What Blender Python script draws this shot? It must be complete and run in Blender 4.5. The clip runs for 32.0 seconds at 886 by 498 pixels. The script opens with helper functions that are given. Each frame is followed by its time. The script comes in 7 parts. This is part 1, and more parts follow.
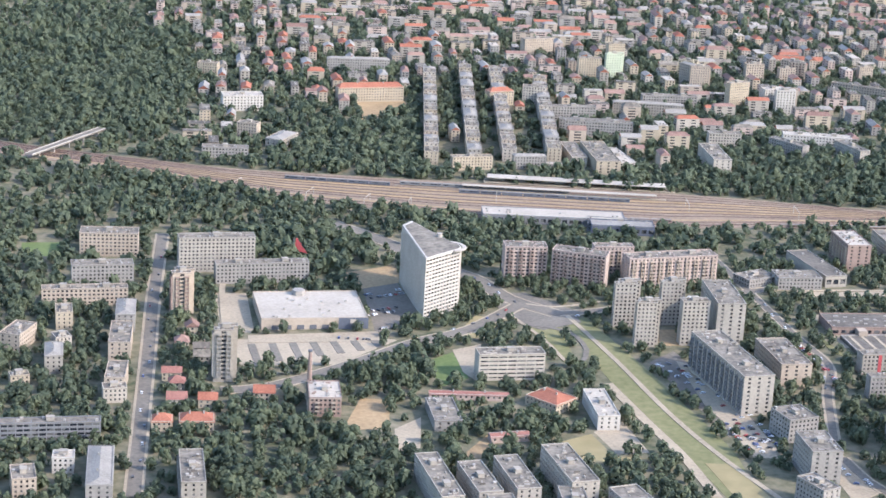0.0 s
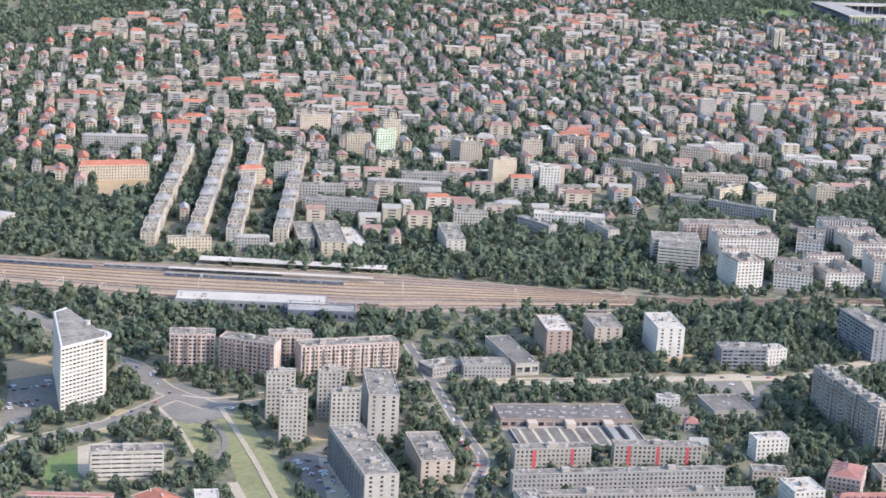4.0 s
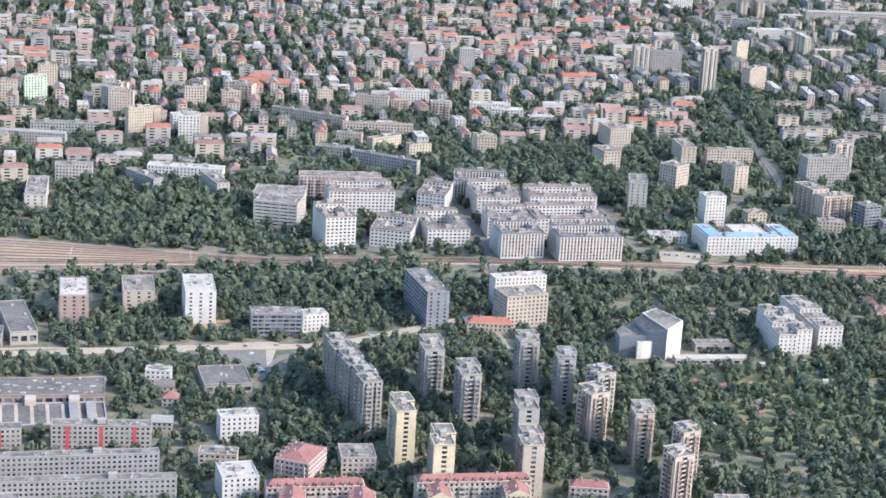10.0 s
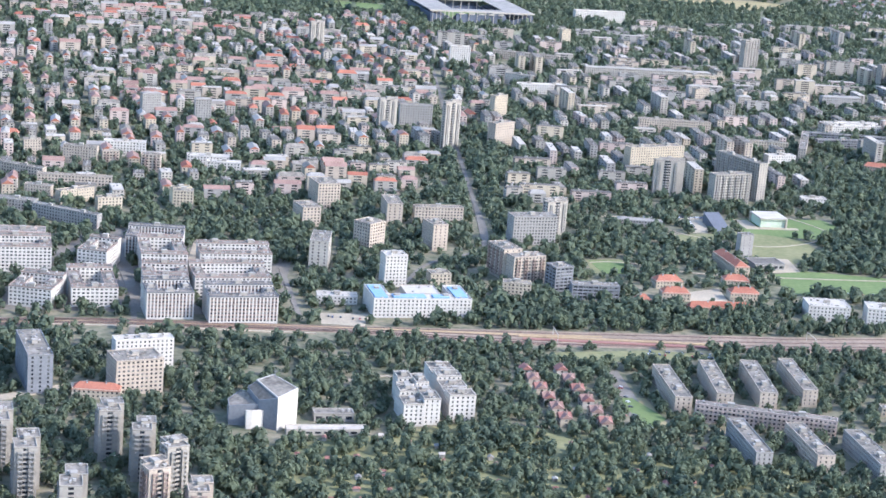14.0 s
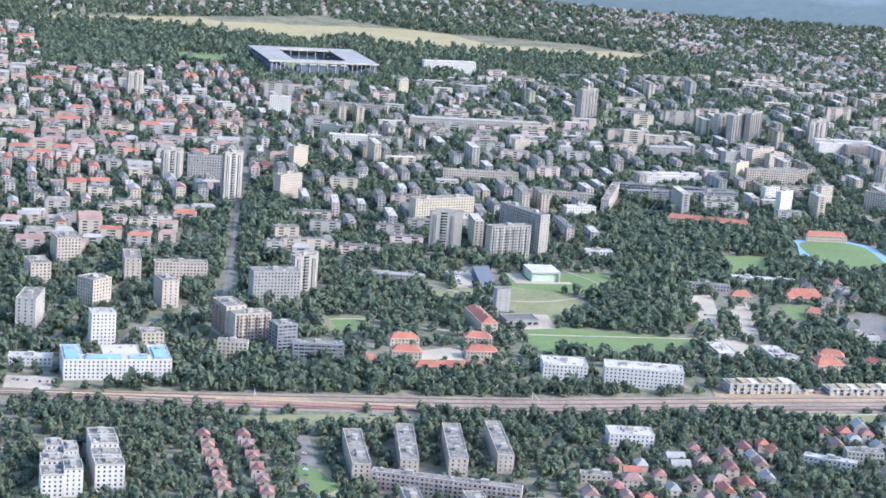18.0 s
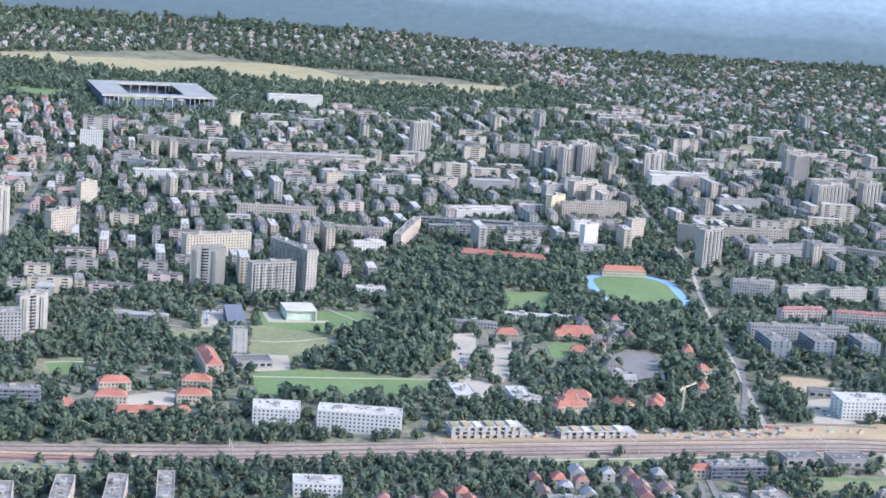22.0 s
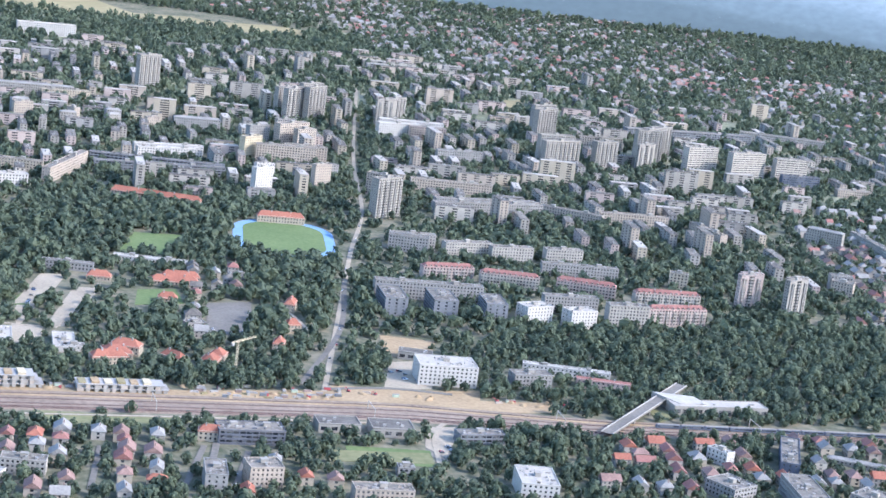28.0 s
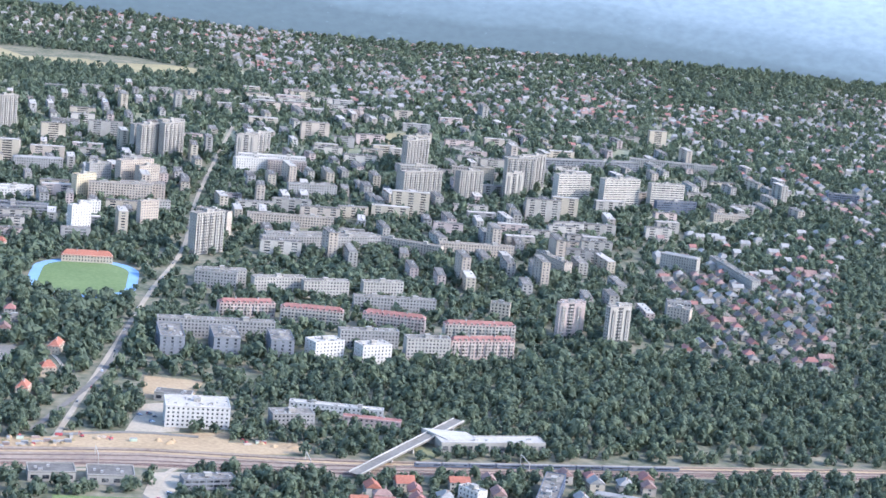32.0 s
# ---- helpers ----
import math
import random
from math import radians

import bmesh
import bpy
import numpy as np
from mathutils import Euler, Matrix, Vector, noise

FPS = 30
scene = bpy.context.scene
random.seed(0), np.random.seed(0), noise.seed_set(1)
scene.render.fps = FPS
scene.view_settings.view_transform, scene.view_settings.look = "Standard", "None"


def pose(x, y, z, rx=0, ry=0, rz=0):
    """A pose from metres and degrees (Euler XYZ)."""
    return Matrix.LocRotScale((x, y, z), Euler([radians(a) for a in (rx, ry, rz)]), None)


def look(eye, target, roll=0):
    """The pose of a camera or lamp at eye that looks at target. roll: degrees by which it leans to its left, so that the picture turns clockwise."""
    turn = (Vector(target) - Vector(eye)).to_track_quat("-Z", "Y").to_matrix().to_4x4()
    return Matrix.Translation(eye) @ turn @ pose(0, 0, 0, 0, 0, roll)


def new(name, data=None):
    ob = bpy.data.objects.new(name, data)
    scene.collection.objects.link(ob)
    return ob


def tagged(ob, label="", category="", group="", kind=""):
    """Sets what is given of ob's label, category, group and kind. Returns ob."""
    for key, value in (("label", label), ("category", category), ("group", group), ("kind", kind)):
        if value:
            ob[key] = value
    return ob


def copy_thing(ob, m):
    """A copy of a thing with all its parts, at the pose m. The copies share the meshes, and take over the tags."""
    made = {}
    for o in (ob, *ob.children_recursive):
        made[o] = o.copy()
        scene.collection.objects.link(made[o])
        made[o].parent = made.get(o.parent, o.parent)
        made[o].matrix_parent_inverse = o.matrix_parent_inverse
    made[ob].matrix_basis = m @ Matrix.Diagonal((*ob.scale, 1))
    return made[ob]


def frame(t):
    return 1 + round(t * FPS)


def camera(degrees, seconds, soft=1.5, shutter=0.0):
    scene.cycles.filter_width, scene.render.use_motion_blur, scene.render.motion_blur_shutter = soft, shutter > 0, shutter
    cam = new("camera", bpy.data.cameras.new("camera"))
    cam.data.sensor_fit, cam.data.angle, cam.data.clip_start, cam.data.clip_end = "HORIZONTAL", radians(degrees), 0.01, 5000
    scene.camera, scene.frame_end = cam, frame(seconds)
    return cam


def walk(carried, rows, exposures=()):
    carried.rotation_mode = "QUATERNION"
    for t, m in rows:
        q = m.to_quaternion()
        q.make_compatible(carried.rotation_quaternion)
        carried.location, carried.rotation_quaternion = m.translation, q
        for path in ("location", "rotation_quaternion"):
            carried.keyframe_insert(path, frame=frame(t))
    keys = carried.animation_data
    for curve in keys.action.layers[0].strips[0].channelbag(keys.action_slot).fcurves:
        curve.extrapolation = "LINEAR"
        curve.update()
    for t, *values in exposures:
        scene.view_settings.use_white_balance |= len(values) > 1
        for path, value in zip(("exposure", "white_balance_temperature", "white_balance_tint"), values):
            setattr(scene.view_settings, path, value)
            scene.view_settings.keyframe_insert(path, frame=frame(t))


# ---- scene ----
# The camera flies a straight line over the town, sinking slowly, and looks out to its side.
cam = camera(25.6, 32.0, soft=1.6)
PATH = [
    (0, (0.00, 0.00, 312.65), (32.840, 89.760, 283.237), 3.25),
    (0.5, (19.72, 0.53, 312.17), (52.506, 90.090, 281.920), 3.72),
    (1, (39.43, 1.11, 311.69), (72.512, 90.183, 280.603), 4.34),
    (1.5, (59.10, 1.64, 311.22), (92.485, 90.483, 279.776), 4.72),
    (2, (78.70, 2.12, 310.69), (112.645, 90.940, 279.646), 5.15),
    (2.5, (98.32, 2.65, 310.21), (132.525, 91.760, 280.479), 5.03),
    (3, (117.87, 3.13, 309.68), (152.342, 92.867, 282.259), 4.53),
    (3.5, (137.38, 3.60, 309.15), (172.056, 93.864, 283.819), 3.84),
    (5.5, (215.13, 5.30, 307.03), (250.617, 94.320, 278.599), 2.67),
    (6, (234.47, 5.67, 306.50), (270.272, 93.681, 275.329), 3.26),
    (6.5, (253.82, 6.04, 305.92), (290.107, 92.942, 272.386), 3.93),
    (7, (273.06, 6.41, 305.39), (309.746, 92.653, 270.576), 4.51),
    (7.5, (292.30, 6.73, 304.80), (329.385, 93.071, 270.603), 4.89),
    (8, (311.53, 7.05, 304.22), (348.604, 94.029, 271.750), 4.73),
    (8.5, (330.67, 7.37, 303.64), (367.707, 94.957, 272.817), 4.42),
    (9, (349.80, 7.63, 303.05), (386.710, 95.762, 273.514), 4.11),
    (9.5, (368.93, 7.90, 302.47), (405.563, 96.427, 273.851), 3.80),
    (10, (387.96, 8.16, 301.84), (424.730, 96.832, 273.895), 3.51),
    (10.5, (406.99, 8.37, 301.25), (443.967, 97.114, 273.662), 3.36),
    (11, (425.96, 8.59, 300.62), (463.551, 97.176, 273.346), 3.42),
    (11.5, (444.94, 8.80, 300.03), (483.135, 97.128, 272.863), 3.64),
    (12, (463.80, 8.96, 299.40), (502.973, 96.987, 272.417), 4.05),
    (12.5, (482.67, 9.12, 298.76), (522.461, 96.966, 272.071), 4.43),
    (13, (501.54, 9.28, 298.12), (541.879, 97.005, 272.035), 4.77),
    (13.5, (520.30, 9.43, 297.44), (560.991, 97.134, 272.006), 4.75),
    (14, (539.06, 9.54, 296.80), (580.013, 97.290, 271.930), 4.71),
    (14.5, (557.77, 9.59, 296.11), (598.952, 97.453, 271.781), 4.64),
    (16.5, (632.29, 9.75, 293.41), (674.200, 97.412, 269.618), 4.79),
    (17, (650.79, 9.75, 292.72), (692.957, 97.382, 269.249), 4.73),
    (17.5, (669.28, 9.75, 292.03), (711.744, 97.372, 269.230), 4.73),
    (18, (687.73, 9.70, 291.29), (730.378, 97.449, 269.388), 4.59),
    (18.5, (706.12, 9.65, 290.60), (749.049, 97.506, 269.709), 4.61),
    (19, (724.51, 9.54, 289.86), (767.600, 97.550, 269.877), 4.67),
    (19.5, (742.80, 9.43, 289.12), (786.025, 97.504, 269.605), 4.71),
    (20, (761.08, 9.33, 288.37), (804.510, 97.278, 268.913), 4.87),
    (20.5, (779.31, 9.17, 287.63), (822.782, 97.069, 267.881), 4.79),
    (21, (797.54, 9.01, 286.89), (841.194, 96.730, 266.879), 4.73),
    (21.5, (815.67, 8.85, 286.15), (859.620, 96.391, 266.057), 4.53),
    (22, (833.80, 8.64, 285.35), (878.076, 96.079, 265.592), 4.33),
    (22.5, (851.87, 8.43, 284.61), (896.399, 95.817, 265.270), 4.09),
    (23, (869.94, 8.16, 283.81), (914.842, 95.522, 265.235), 4.04),
    (23.5, (887.91, 7.90, 283.02), (933.149, 95.217, 265.040), 4.04),
    (24, (905.88, 7.58, 282.28), (951.536, 94.829, 264.728), 4.24),
    (24.5, (923.79, 7.31, 281.43), (969.760, 94.354, 264.210), 4.52),
    (26.5, (994.97, 5.83, 278.20), (1042.109, 91.950, 259.097), 6.29),
    (27, (1012.67, 5.41, 277.35), (1059.961, 91.236, 257.369), 6.80),
    (27.5, (1030.32, 4.98, 276.55), (1077.810, 90.472, 255.654), 7.29),
    (28, (1047.92, 4.50, 275.71), (1095.246, 89.985, 254.256), 7.46),
    (28.5, (1065.51, 4.03, 274.86), (1112.562, 89.588, 253.288), 7.41),
    (29, (1083.00, 3.50, 273.96), (1129.732, 89.378, 252.767), 7.09),
    (29.5, (1100.49, 2.97, 273.11), (1146.902, 89.148, 252.469), 6.67),
    (30, (1117.93, 2.44, 272.26), (1164.169, 88.788, 252.131), 6.30),
    (30.5, (1135.31, 1.85, 271.36), (1181.473, 88.335, 251.550), 5.93),
    (31, (1152.64, 1.27, 270.46), (1199.054, 87.632, 250.809), 5.82),
    (31.5, (1169.92, 0.64, 269.56), (1216.572, 86.936, 250.048), 5.77),
    (32, (1187.20, 0.00, 268.71), (1234.030, 86.240, 249.460), 5.81),
]
walk(cam, [(t, look(eye, target, roll)) for t, eye, target, roll in PATH],
     [(0.0, 1.84, 5850, 15), (9.0, 1.90, 5680, 14), (13.0, 2.00, 5470, 14), (17.0, 2.02, 5300, 14), (24.0, 1.86, 5200, 14), (32.0, 2.02, 5220, 15)])

# ---- light ----
SUN_DIR = Vector((0.66, -0.58, 0.60)).normalized()
world = bpy.data.worlds.new("sky")
scene.world = world
world.use_nodes = True
wn = world.node_tree.nodes
sky = wn.new("ShaderNodeTexSky")
sky.sky_type = "NISHITA"
sky.sun_disc = False
sky.sun_elevation = math.asin(SUN_DIR.z)
sky.sun_rotation = math.atan2(SUN_DIR.x, SUN_DIR.y)
sky.air_density, sky.dust_density, sky.ozone_density = 1.2, 1.5, 2.0
world.node_tree.links.new(sky.outputs[0], wn["Background"].inputs["Color"])
wn["Background"].inputs["Strength"].default_value = 0.15
sun = new("sun", bpy.data.lights.new("sun", "SUN"))
sun.data.energy, sun.data.angle, sun.data.color = 1.75, radians(0.6), (1.0, 0.90, 0.76)
sun.matrix_world = look(SUN_DIR * 1000, (0, 0, 0))

# ---- materials ----
def material(name, dark, light, scale=0.08, fine=1.5, rough=0.85, sheen=0.0, bump=0.0, metal=0.0, island=0.0, spread=0.35, spec=0.08):
    """A worn surface: two tones mixed by coarse stains and fine grain."""
    mat = bpy.data.materials.new(name)
    mat.use_nodes = True
    n, ln = mat.node_tree.nodes, mat.node_tree.links
    b = n["Principled BSDF"]
    geo = n.new("ShaderNodeNewGeometry")
    coarse, grain = n.new("ShaderNodeTexNoise"), n.new("ShaderNodeTexNoise")
    coarse.inputs["Scale"].default_value, coarse.inputs["Detail"].default_value = scale, 4
    grain.inputs["Scale"].default_value, grain.inputs["Detail"].default_value = fine, 3
    for t in (coarse, grain):
        ln.new(geo.outputs["Position"], t.inputs["Vector"])
    mix = n.new("ShaderNodeMath")
    mix.operation = "ADD"
    ln.new(coarse.outputs[0], mix.inputs[0])
    ln.new(grain.outputs[0], mix.inputs[1])
    fac = n.new("ShaderNodeMapRange")
    fac.inputs["From Min"].default_value, fac.inputs["From Max"].default_value = 1 - spread, 1 + spread
    ln.new(mix.outputs[0], fac.inputs["Value"])
    out = fac.outputs[0]
    if island:
        add = n.new("ShaderNodeMath")
        add.operation, add.inputs[2].default_value = "MULTIPLY_ADD", -island / 2
        add.inputs[1].default_value = island
        ln.new(geo.outputs["Random Per Island"], add.inputs[0])
        both = n.new("ShaderNodeMath")
        both.use_clamp = True
        ln.new(add.outputs[0], both.inputs[0])
        ln.new(out, both.inputs[1])
        out = both.outputs[0]
    ramp = n.new("ShaderNodeMix")
    ramp.data_type = "RGBA"
    ramp.inputs["A"].default_value, ramp.inputs["B"].default_value = (*dark, 1), (*light, 1)
    ln.new(out, ramp.inputs["Factor"])
    ln.new(ramp.outputs["Result"], b.inputs["Base Color"])
    b.inputs["Roughness"].default_value, b.inputs["Metallic"].default_value = rough, metal
    b.inputs["Specular IOR Level"].default_value = spec
    if sheen:
        b.inputs["Sheen Weight"].default_value, b.inputs["Sheen Roughness"].default_value = sheen, 0.6
    if bump:
        bp = n.new("ShaderNodeBump")
        bp.inputs["Strength"].default_value, bp.inputs["Distance"].default_value = bump, 0.3
        ln.new(grain.outputs[0], bp.inputs["Height"])
        ln.new(bp.outputs[0], b.inputs["Normal"])
    return mat


def plaster(name, c, worn=0.72):
    return material(name, tuple(v * worn for v in c), c, 0.12, 0.9, 0.9, bump=0.1)


def glazing(name, dark, light):
    """Window glass behind which curtains and rooms differ from pane to pane."""
    mat = bpy.data.materials.new(name)
    mat.use_nodes = True
    n, ln = mat.node_tree.nodes, mat.node_tree.links
    b = n["Principled BSDF"]
    geo, cell = n.new("ShaderNodeNewGeometry"), n.new("ShaderNodeTexVoronoi")
    cell.inputs["Scale"].default_value = 0.35
    ln.new(geo.outputs["Position"], cell.inputs["Vector"])
    ramp = n.new("ShaderNodeValToRGB")
    ramp.color_ramp.interpolation = "CONSTANT"
    e = ramp.color_ramp.elements
    e[0].color, e[1].color, e[1].position = (*dark, 1), (*light, 1), 0.72
    mid = e.new(0.45)
    mid.color = (*[(a + c) / 2.6 for a, c in zip(dark, light)], 1)
    sep = n.new("ShaderNodeSeparateColor")
    ln.new(cell.outputs["Color"], sep.inputs[0])
    ln.new(sep.outputs[0], ramp.inputs[0])
    ln.new(ramp.outputs[0], b.inputs["Base Color"])
    b.inputs["Roughness"].default_value = 0.25
    return mat


WHITE = plaster("white_render", (0.416, 0.366, 0.296))
CREAM = plaster("cream_render", (0.408, 0.339, 0.243))
FRESH = plaster("fresh_white_render", (0.475, 0.43, 0.365), 0.8)
PANEL = plaster("weathered_white_panel", (0.356, 0.317, 0.261))
GREY = plaster("grey_panel", (0.292, 0.267, 0.232))
PALE = plaster("pale_grey_panel", (0.318, 0.282, 0.230))
BEIGE = plaster("beige_render", (0.396, 0.324, 0.247))
BROWN = plaster("brown_brick", (0.29, 0.21, 0.17))
PINK = plaster("pinkish_render", (0.430, 0.336, 0.277))
YELLOW = plaster("yellow_render", (0.499, 0.410, 0.266))
GREEN = plaster("green_render", (0.46, 0.50, 0.36))
DARK = plaster("dark_cladding", (0.13, 0.13, 0.14))
RED = plaster("red_cladding", (0.42, 0.09, 0.09))
BLUEW = plaster("blue_cladding", (0.115, 0.125, 0.15))
STEEL = plaster("steel_cladding", (0.20, 0.197, 0.195))
GLASS = glazing("window_glass", (0.018, 0.021, 0.026), (0.13, 0.125, 0.115))
DECK = material("roof_felt", (0.078, 0.068, 0.056), (0.25, 0.215, 0.17), 0.14, 0.5, 0.9, bump=0.2)
DECK_LIGHT = material("pale_roof_membrane", (0.28, 0.243, 0.195), (0.41, 0.357, 0.288), 0.05, 0.6, 0.8)
DECK_DARK = material("dark_roof_felt", (0.07, 0.062, 0.052), (0.17, 0.147, 0.12), 0.1, 0.6, 0.9)
TILE = material("red_roof_tile", (0.19, 0.072, 0.048), (0.32, 0.132, 0.083), 0.1, 1.2, 0.85, bump=0.3, island=0.5)
TILE_BROWN = material("brown_roof_tile", (0.14, 0.085, 0.07), (0.28, 0.18, 0.14), 0.1, 1.2, 0.85, bump=0.3, island=0.5)
TILE_PINK = material("dusty_red_roof_sheet", (0.165, 0.076, 0.060), (0.275, 0.135, 0.105), 0.1, 1.2, 0.7, bump=0.2)
METAL = material("grey_roof_sheet", (0.16, 0.146, 0.126), (0.29, 0.262, 0.225), 0.1, 1.2, 0.75)
CONCRETE = material("concrete", (0.22, 0.20, 0.175), (0.37, 0.338, 0.295), 0.1, 1.0, 0.9)


def leaves(name, dark, light, glow):
    """Foliage: each spray of leaves has its own tone, and lets part of the light through."""
    mat = material(name, dark, light, 0.05, 0.5, 0.65, bump=0.0, island=0.4, spec=0.1)
    n, ln = mat.node_tree.nodes, mat.node_tree.links
    thin, both = n.new("ShaderNodeBsdfTranslucent"), n.new("ShaderNodeMixShader")
    colour = n["Principled BSDF"].inputs["Base Color"].links[0].from_socket
    ln.new(colour, thin.inputs["Color"])
    both.inputs[0].default_value = glow
    ln.new(n["Principled BSDF"].outputs[0], both.inputs[1])
    ln.new(thin.outputs[0], both.inputs[2])
    ln.new(both.outputs[0], n["Material Output"].inputs["Surface"])
    return mat


LEAF = leaves("tree_leaves", (0.086, 0.104, 0.066), (0.148, 0.166, 0.096), 0.45)
LEAF_DARK = leaves("dark_tree_leaves", (0.070, 0.088, 0.060), (0.118, 0.136, 0.084), 0.42)
BARK = material("bark", (0.06, 0.045, 0.03), (0.13, 0.10, 0.075), 0.5, 3, 0.9)
SOIL = material("town_ground", (0.055, 0.066, 0.036), (0.22, 0.185, 0.125), 0.035, 0.22, 0.95, spread=0.34)
GRASS = material("mown_grass", (0.120, 0.122, 0.055), (0.21, 0.19, 0.095), 0.03, 0.3, 0.9)
GARDEN = material("garden_grass", (0.105, 0.115, 0.062), (0.27, 0.25, 0.165), 0.02, 0.15, 0.95, spread=0.3)
LAWN = material("green_lawn", (0.085, 0.118, 0.042), (0.150, 0.175, 0.070), 0.03, 0.4, 0.9)
DRY = material("dry_meadow_grass", (0.20, 0.163, 0.083), (0.30, 0.245, 0.13), 0.01, 0.1, 0.95)
SAND = material("bare_sand", (0.22, 0.152, 0.083), (0.36, 0.258, 0.147), 0.04, 0.5, 0.95)
ASPHALT = material("asphalt", (0.112, 0.098, 0.080), (0.20, 0.174, 0.14), 0.05, 0.6, 0.9)
PAVING = material("pale_paving", (0.23, 0.188, 0.132), (0.38, 0.31, 0.218), 0.05, 0.7, 0.9)
BALLAST = material("track_ballast", (0.145, 0.107, 0.077), (0.28, 0.212, 0.152), 0.03, 0.4, 0.95)
RAILS = material("rail_steel", (0.10, 0.075, 0.06), (0.18, 0.14, 0.11), 0.2, 2, 0.5, metal=0.4)
BLUE_TRACK = material("blue_running_track", (0.15, 0.235, 0.33), (0.21, 0.30, 0.40), 0.05, 0.5, 0.8)

# ---- builders ----
class Geo:
    """Collects boxes and faces, with a material slot for each face."""

    def __init__(self):
        self.v, self.f, self.m = [], [], []

    def face(self, pts, m=0):
        k = len(self.v)
        self.v += [tuple(p) for p in pts]
        self.f.append(tuple(range(k, k + len(pts))))
        self.m.append(m)

    def box(self, x0, y0, z0, x1, y1, z1, m=0):
        k = len(self.v)
        self.v += [(x0, y0, z0), (x1, y0, z0), (x1, y1, z0), (x0, y1, z0), (x0, y0, z1), (x1, y0, z1), (x1, y1, z1), (x0, y1, z1)]
        self.f += [(k, k + 1, k + 5, k + 4), (k + 1, k + 2, k + 6, k + 5), (k + 2, k + 3, k + 7, k + 6), (k + 3, k, k + 4, k + 7), (k + 4, k + 5, k + 6, k + 7), (k + 3, k + 2, k + 1, k)]
        self.m += [m] * 6

    def prism(self, poly, z0, z1, m=0):
        n = len(poly)
        for i in range(n):
            a, b = poly[i], poly[(i + 1) % n]
            self.face([(*a, z0), (*b, z0), (*b, z1), (*a, z1)], m)
        self.face([(*p, z1) for p in poly], m)

    def hip(self, x0, y0, x1, y1, z, h, inset=0.5, m=0):
        """A pitched roof with its ridge along x; inset 0 gives gables, 1 full hips."""
        y, k = (y0 + y1) / 2, inset * (y1 - y0) / 2
        a, b = (x0 + k, y, z + h), (x1 - k, y, z + h)
        self.face([(x0, y0, z), (x1, y0, z), b, a], m)
        self.face([(x1, y1, z), (x0, y1, z), a, b], m)
        gable = m if inset else 1
        self.face([(x1, y0, z), (x1, y1, z), b], gable)
        self.face([(x0, y1, z), (x0, y0, z), a], gable)

    def mesh(self, name, mats):
        me = bpy.data.meshes.new(name)
        me.from_pydata(self.v, [], self.f)
        for mat in mats:
            me.materials.append(mat)
        me.polygons.foreach_set("material_index", self.m)
        return me


def part(name, geo, mats, parent=None, label="", kind=""):
    mats = mats if isinstance(mats, (list, tuple)) else [mats]
    ob = new(name, geo if isinstance(geo, bpy.types.Mesh) else geo.mesh(name, mats))
    ob.parent = parent
    return tagged(ob, label=label, kind=kind)


def base(name, m, label, category, group="", kind=""):
    ob = new(name)
    ob.matrix_world = m
    return tagged(ob, label, category, group, kind)


# Which ground is taken, in cells of 2.2 m.
CELL, OX, OY = 2.2, -100.0, 480.0
TAKEN = np.zeros((1750, 1250), bool)


def take(x, y, rz, length, depth, pad=1.6):
    c, s = math.cos(radians(rz)), math.sin(radians(rz))
    for a in np.arange(-pad, length + pad + 0.1, 1.4):
        for b in np.arange(-pad, depth + pad + 0.1, 1.4):
            i, j = int((x + a * c - b * s - OX) / CELL), int((y + a * s + b * c - OY) / CELL)
            if 0 <= i < 1750 and 0 <= j < 1250:
                TAKEN[i, j] = True


def inside(poly, px, py):
    """Which of the points lie in the polygon."""
    hit = np.zeros(px.shape, bool)
    for (ax, ay), (bx, by) in zip(poly, poly[1:] + poly[:1]):
        cross = ((ay > py) != (by > py)) & (px < (bx - ax) * (py - ay) / (by - ay + 1e-9) + ax)
        hit ^= cross
    return hit


CX, CY = np.meshgrid(OX + CELL * (np.arange(1750) + 0.5), OY + CELL * (np.arange(1250) + 0.5), indexing="ij")


def take_poly(poly):
    TAKEN[inside(poly, CX, CY)] = True


def patch(name, poly, mat, top, label, category, clear=True):
    """A flat piece of ground: lawn, yard, sports field."""
    g = Geo()
    g.prism(poly, -0.3, top)
    if clear:
        take_poly(poly)
    return tagged(part(name, g, mat), label, category, kind="structure")


def curve_points(pts, step=8.0):
    """A smooth line through the given points."""
    p = [Vector((*a, 0)) for a in pts]
    p = [2 * p[0] - p[1]] + p + [2 * p[-1] - p[-2]]
    out = []
    for a, b, c, d in zip(p, p[1:], p[2:], p[3:]):
        k = max(2, int((c - b).length / step))
        for i in range(k):
            t = i / k
            out.append(0.5 * (2 * b + (c - a) * t + (2 * a - 5 * b + 4 * c - d) * t * t + (3 * b - a - 3 * c + d) * t * t * t))
    return out + [p[-2]]


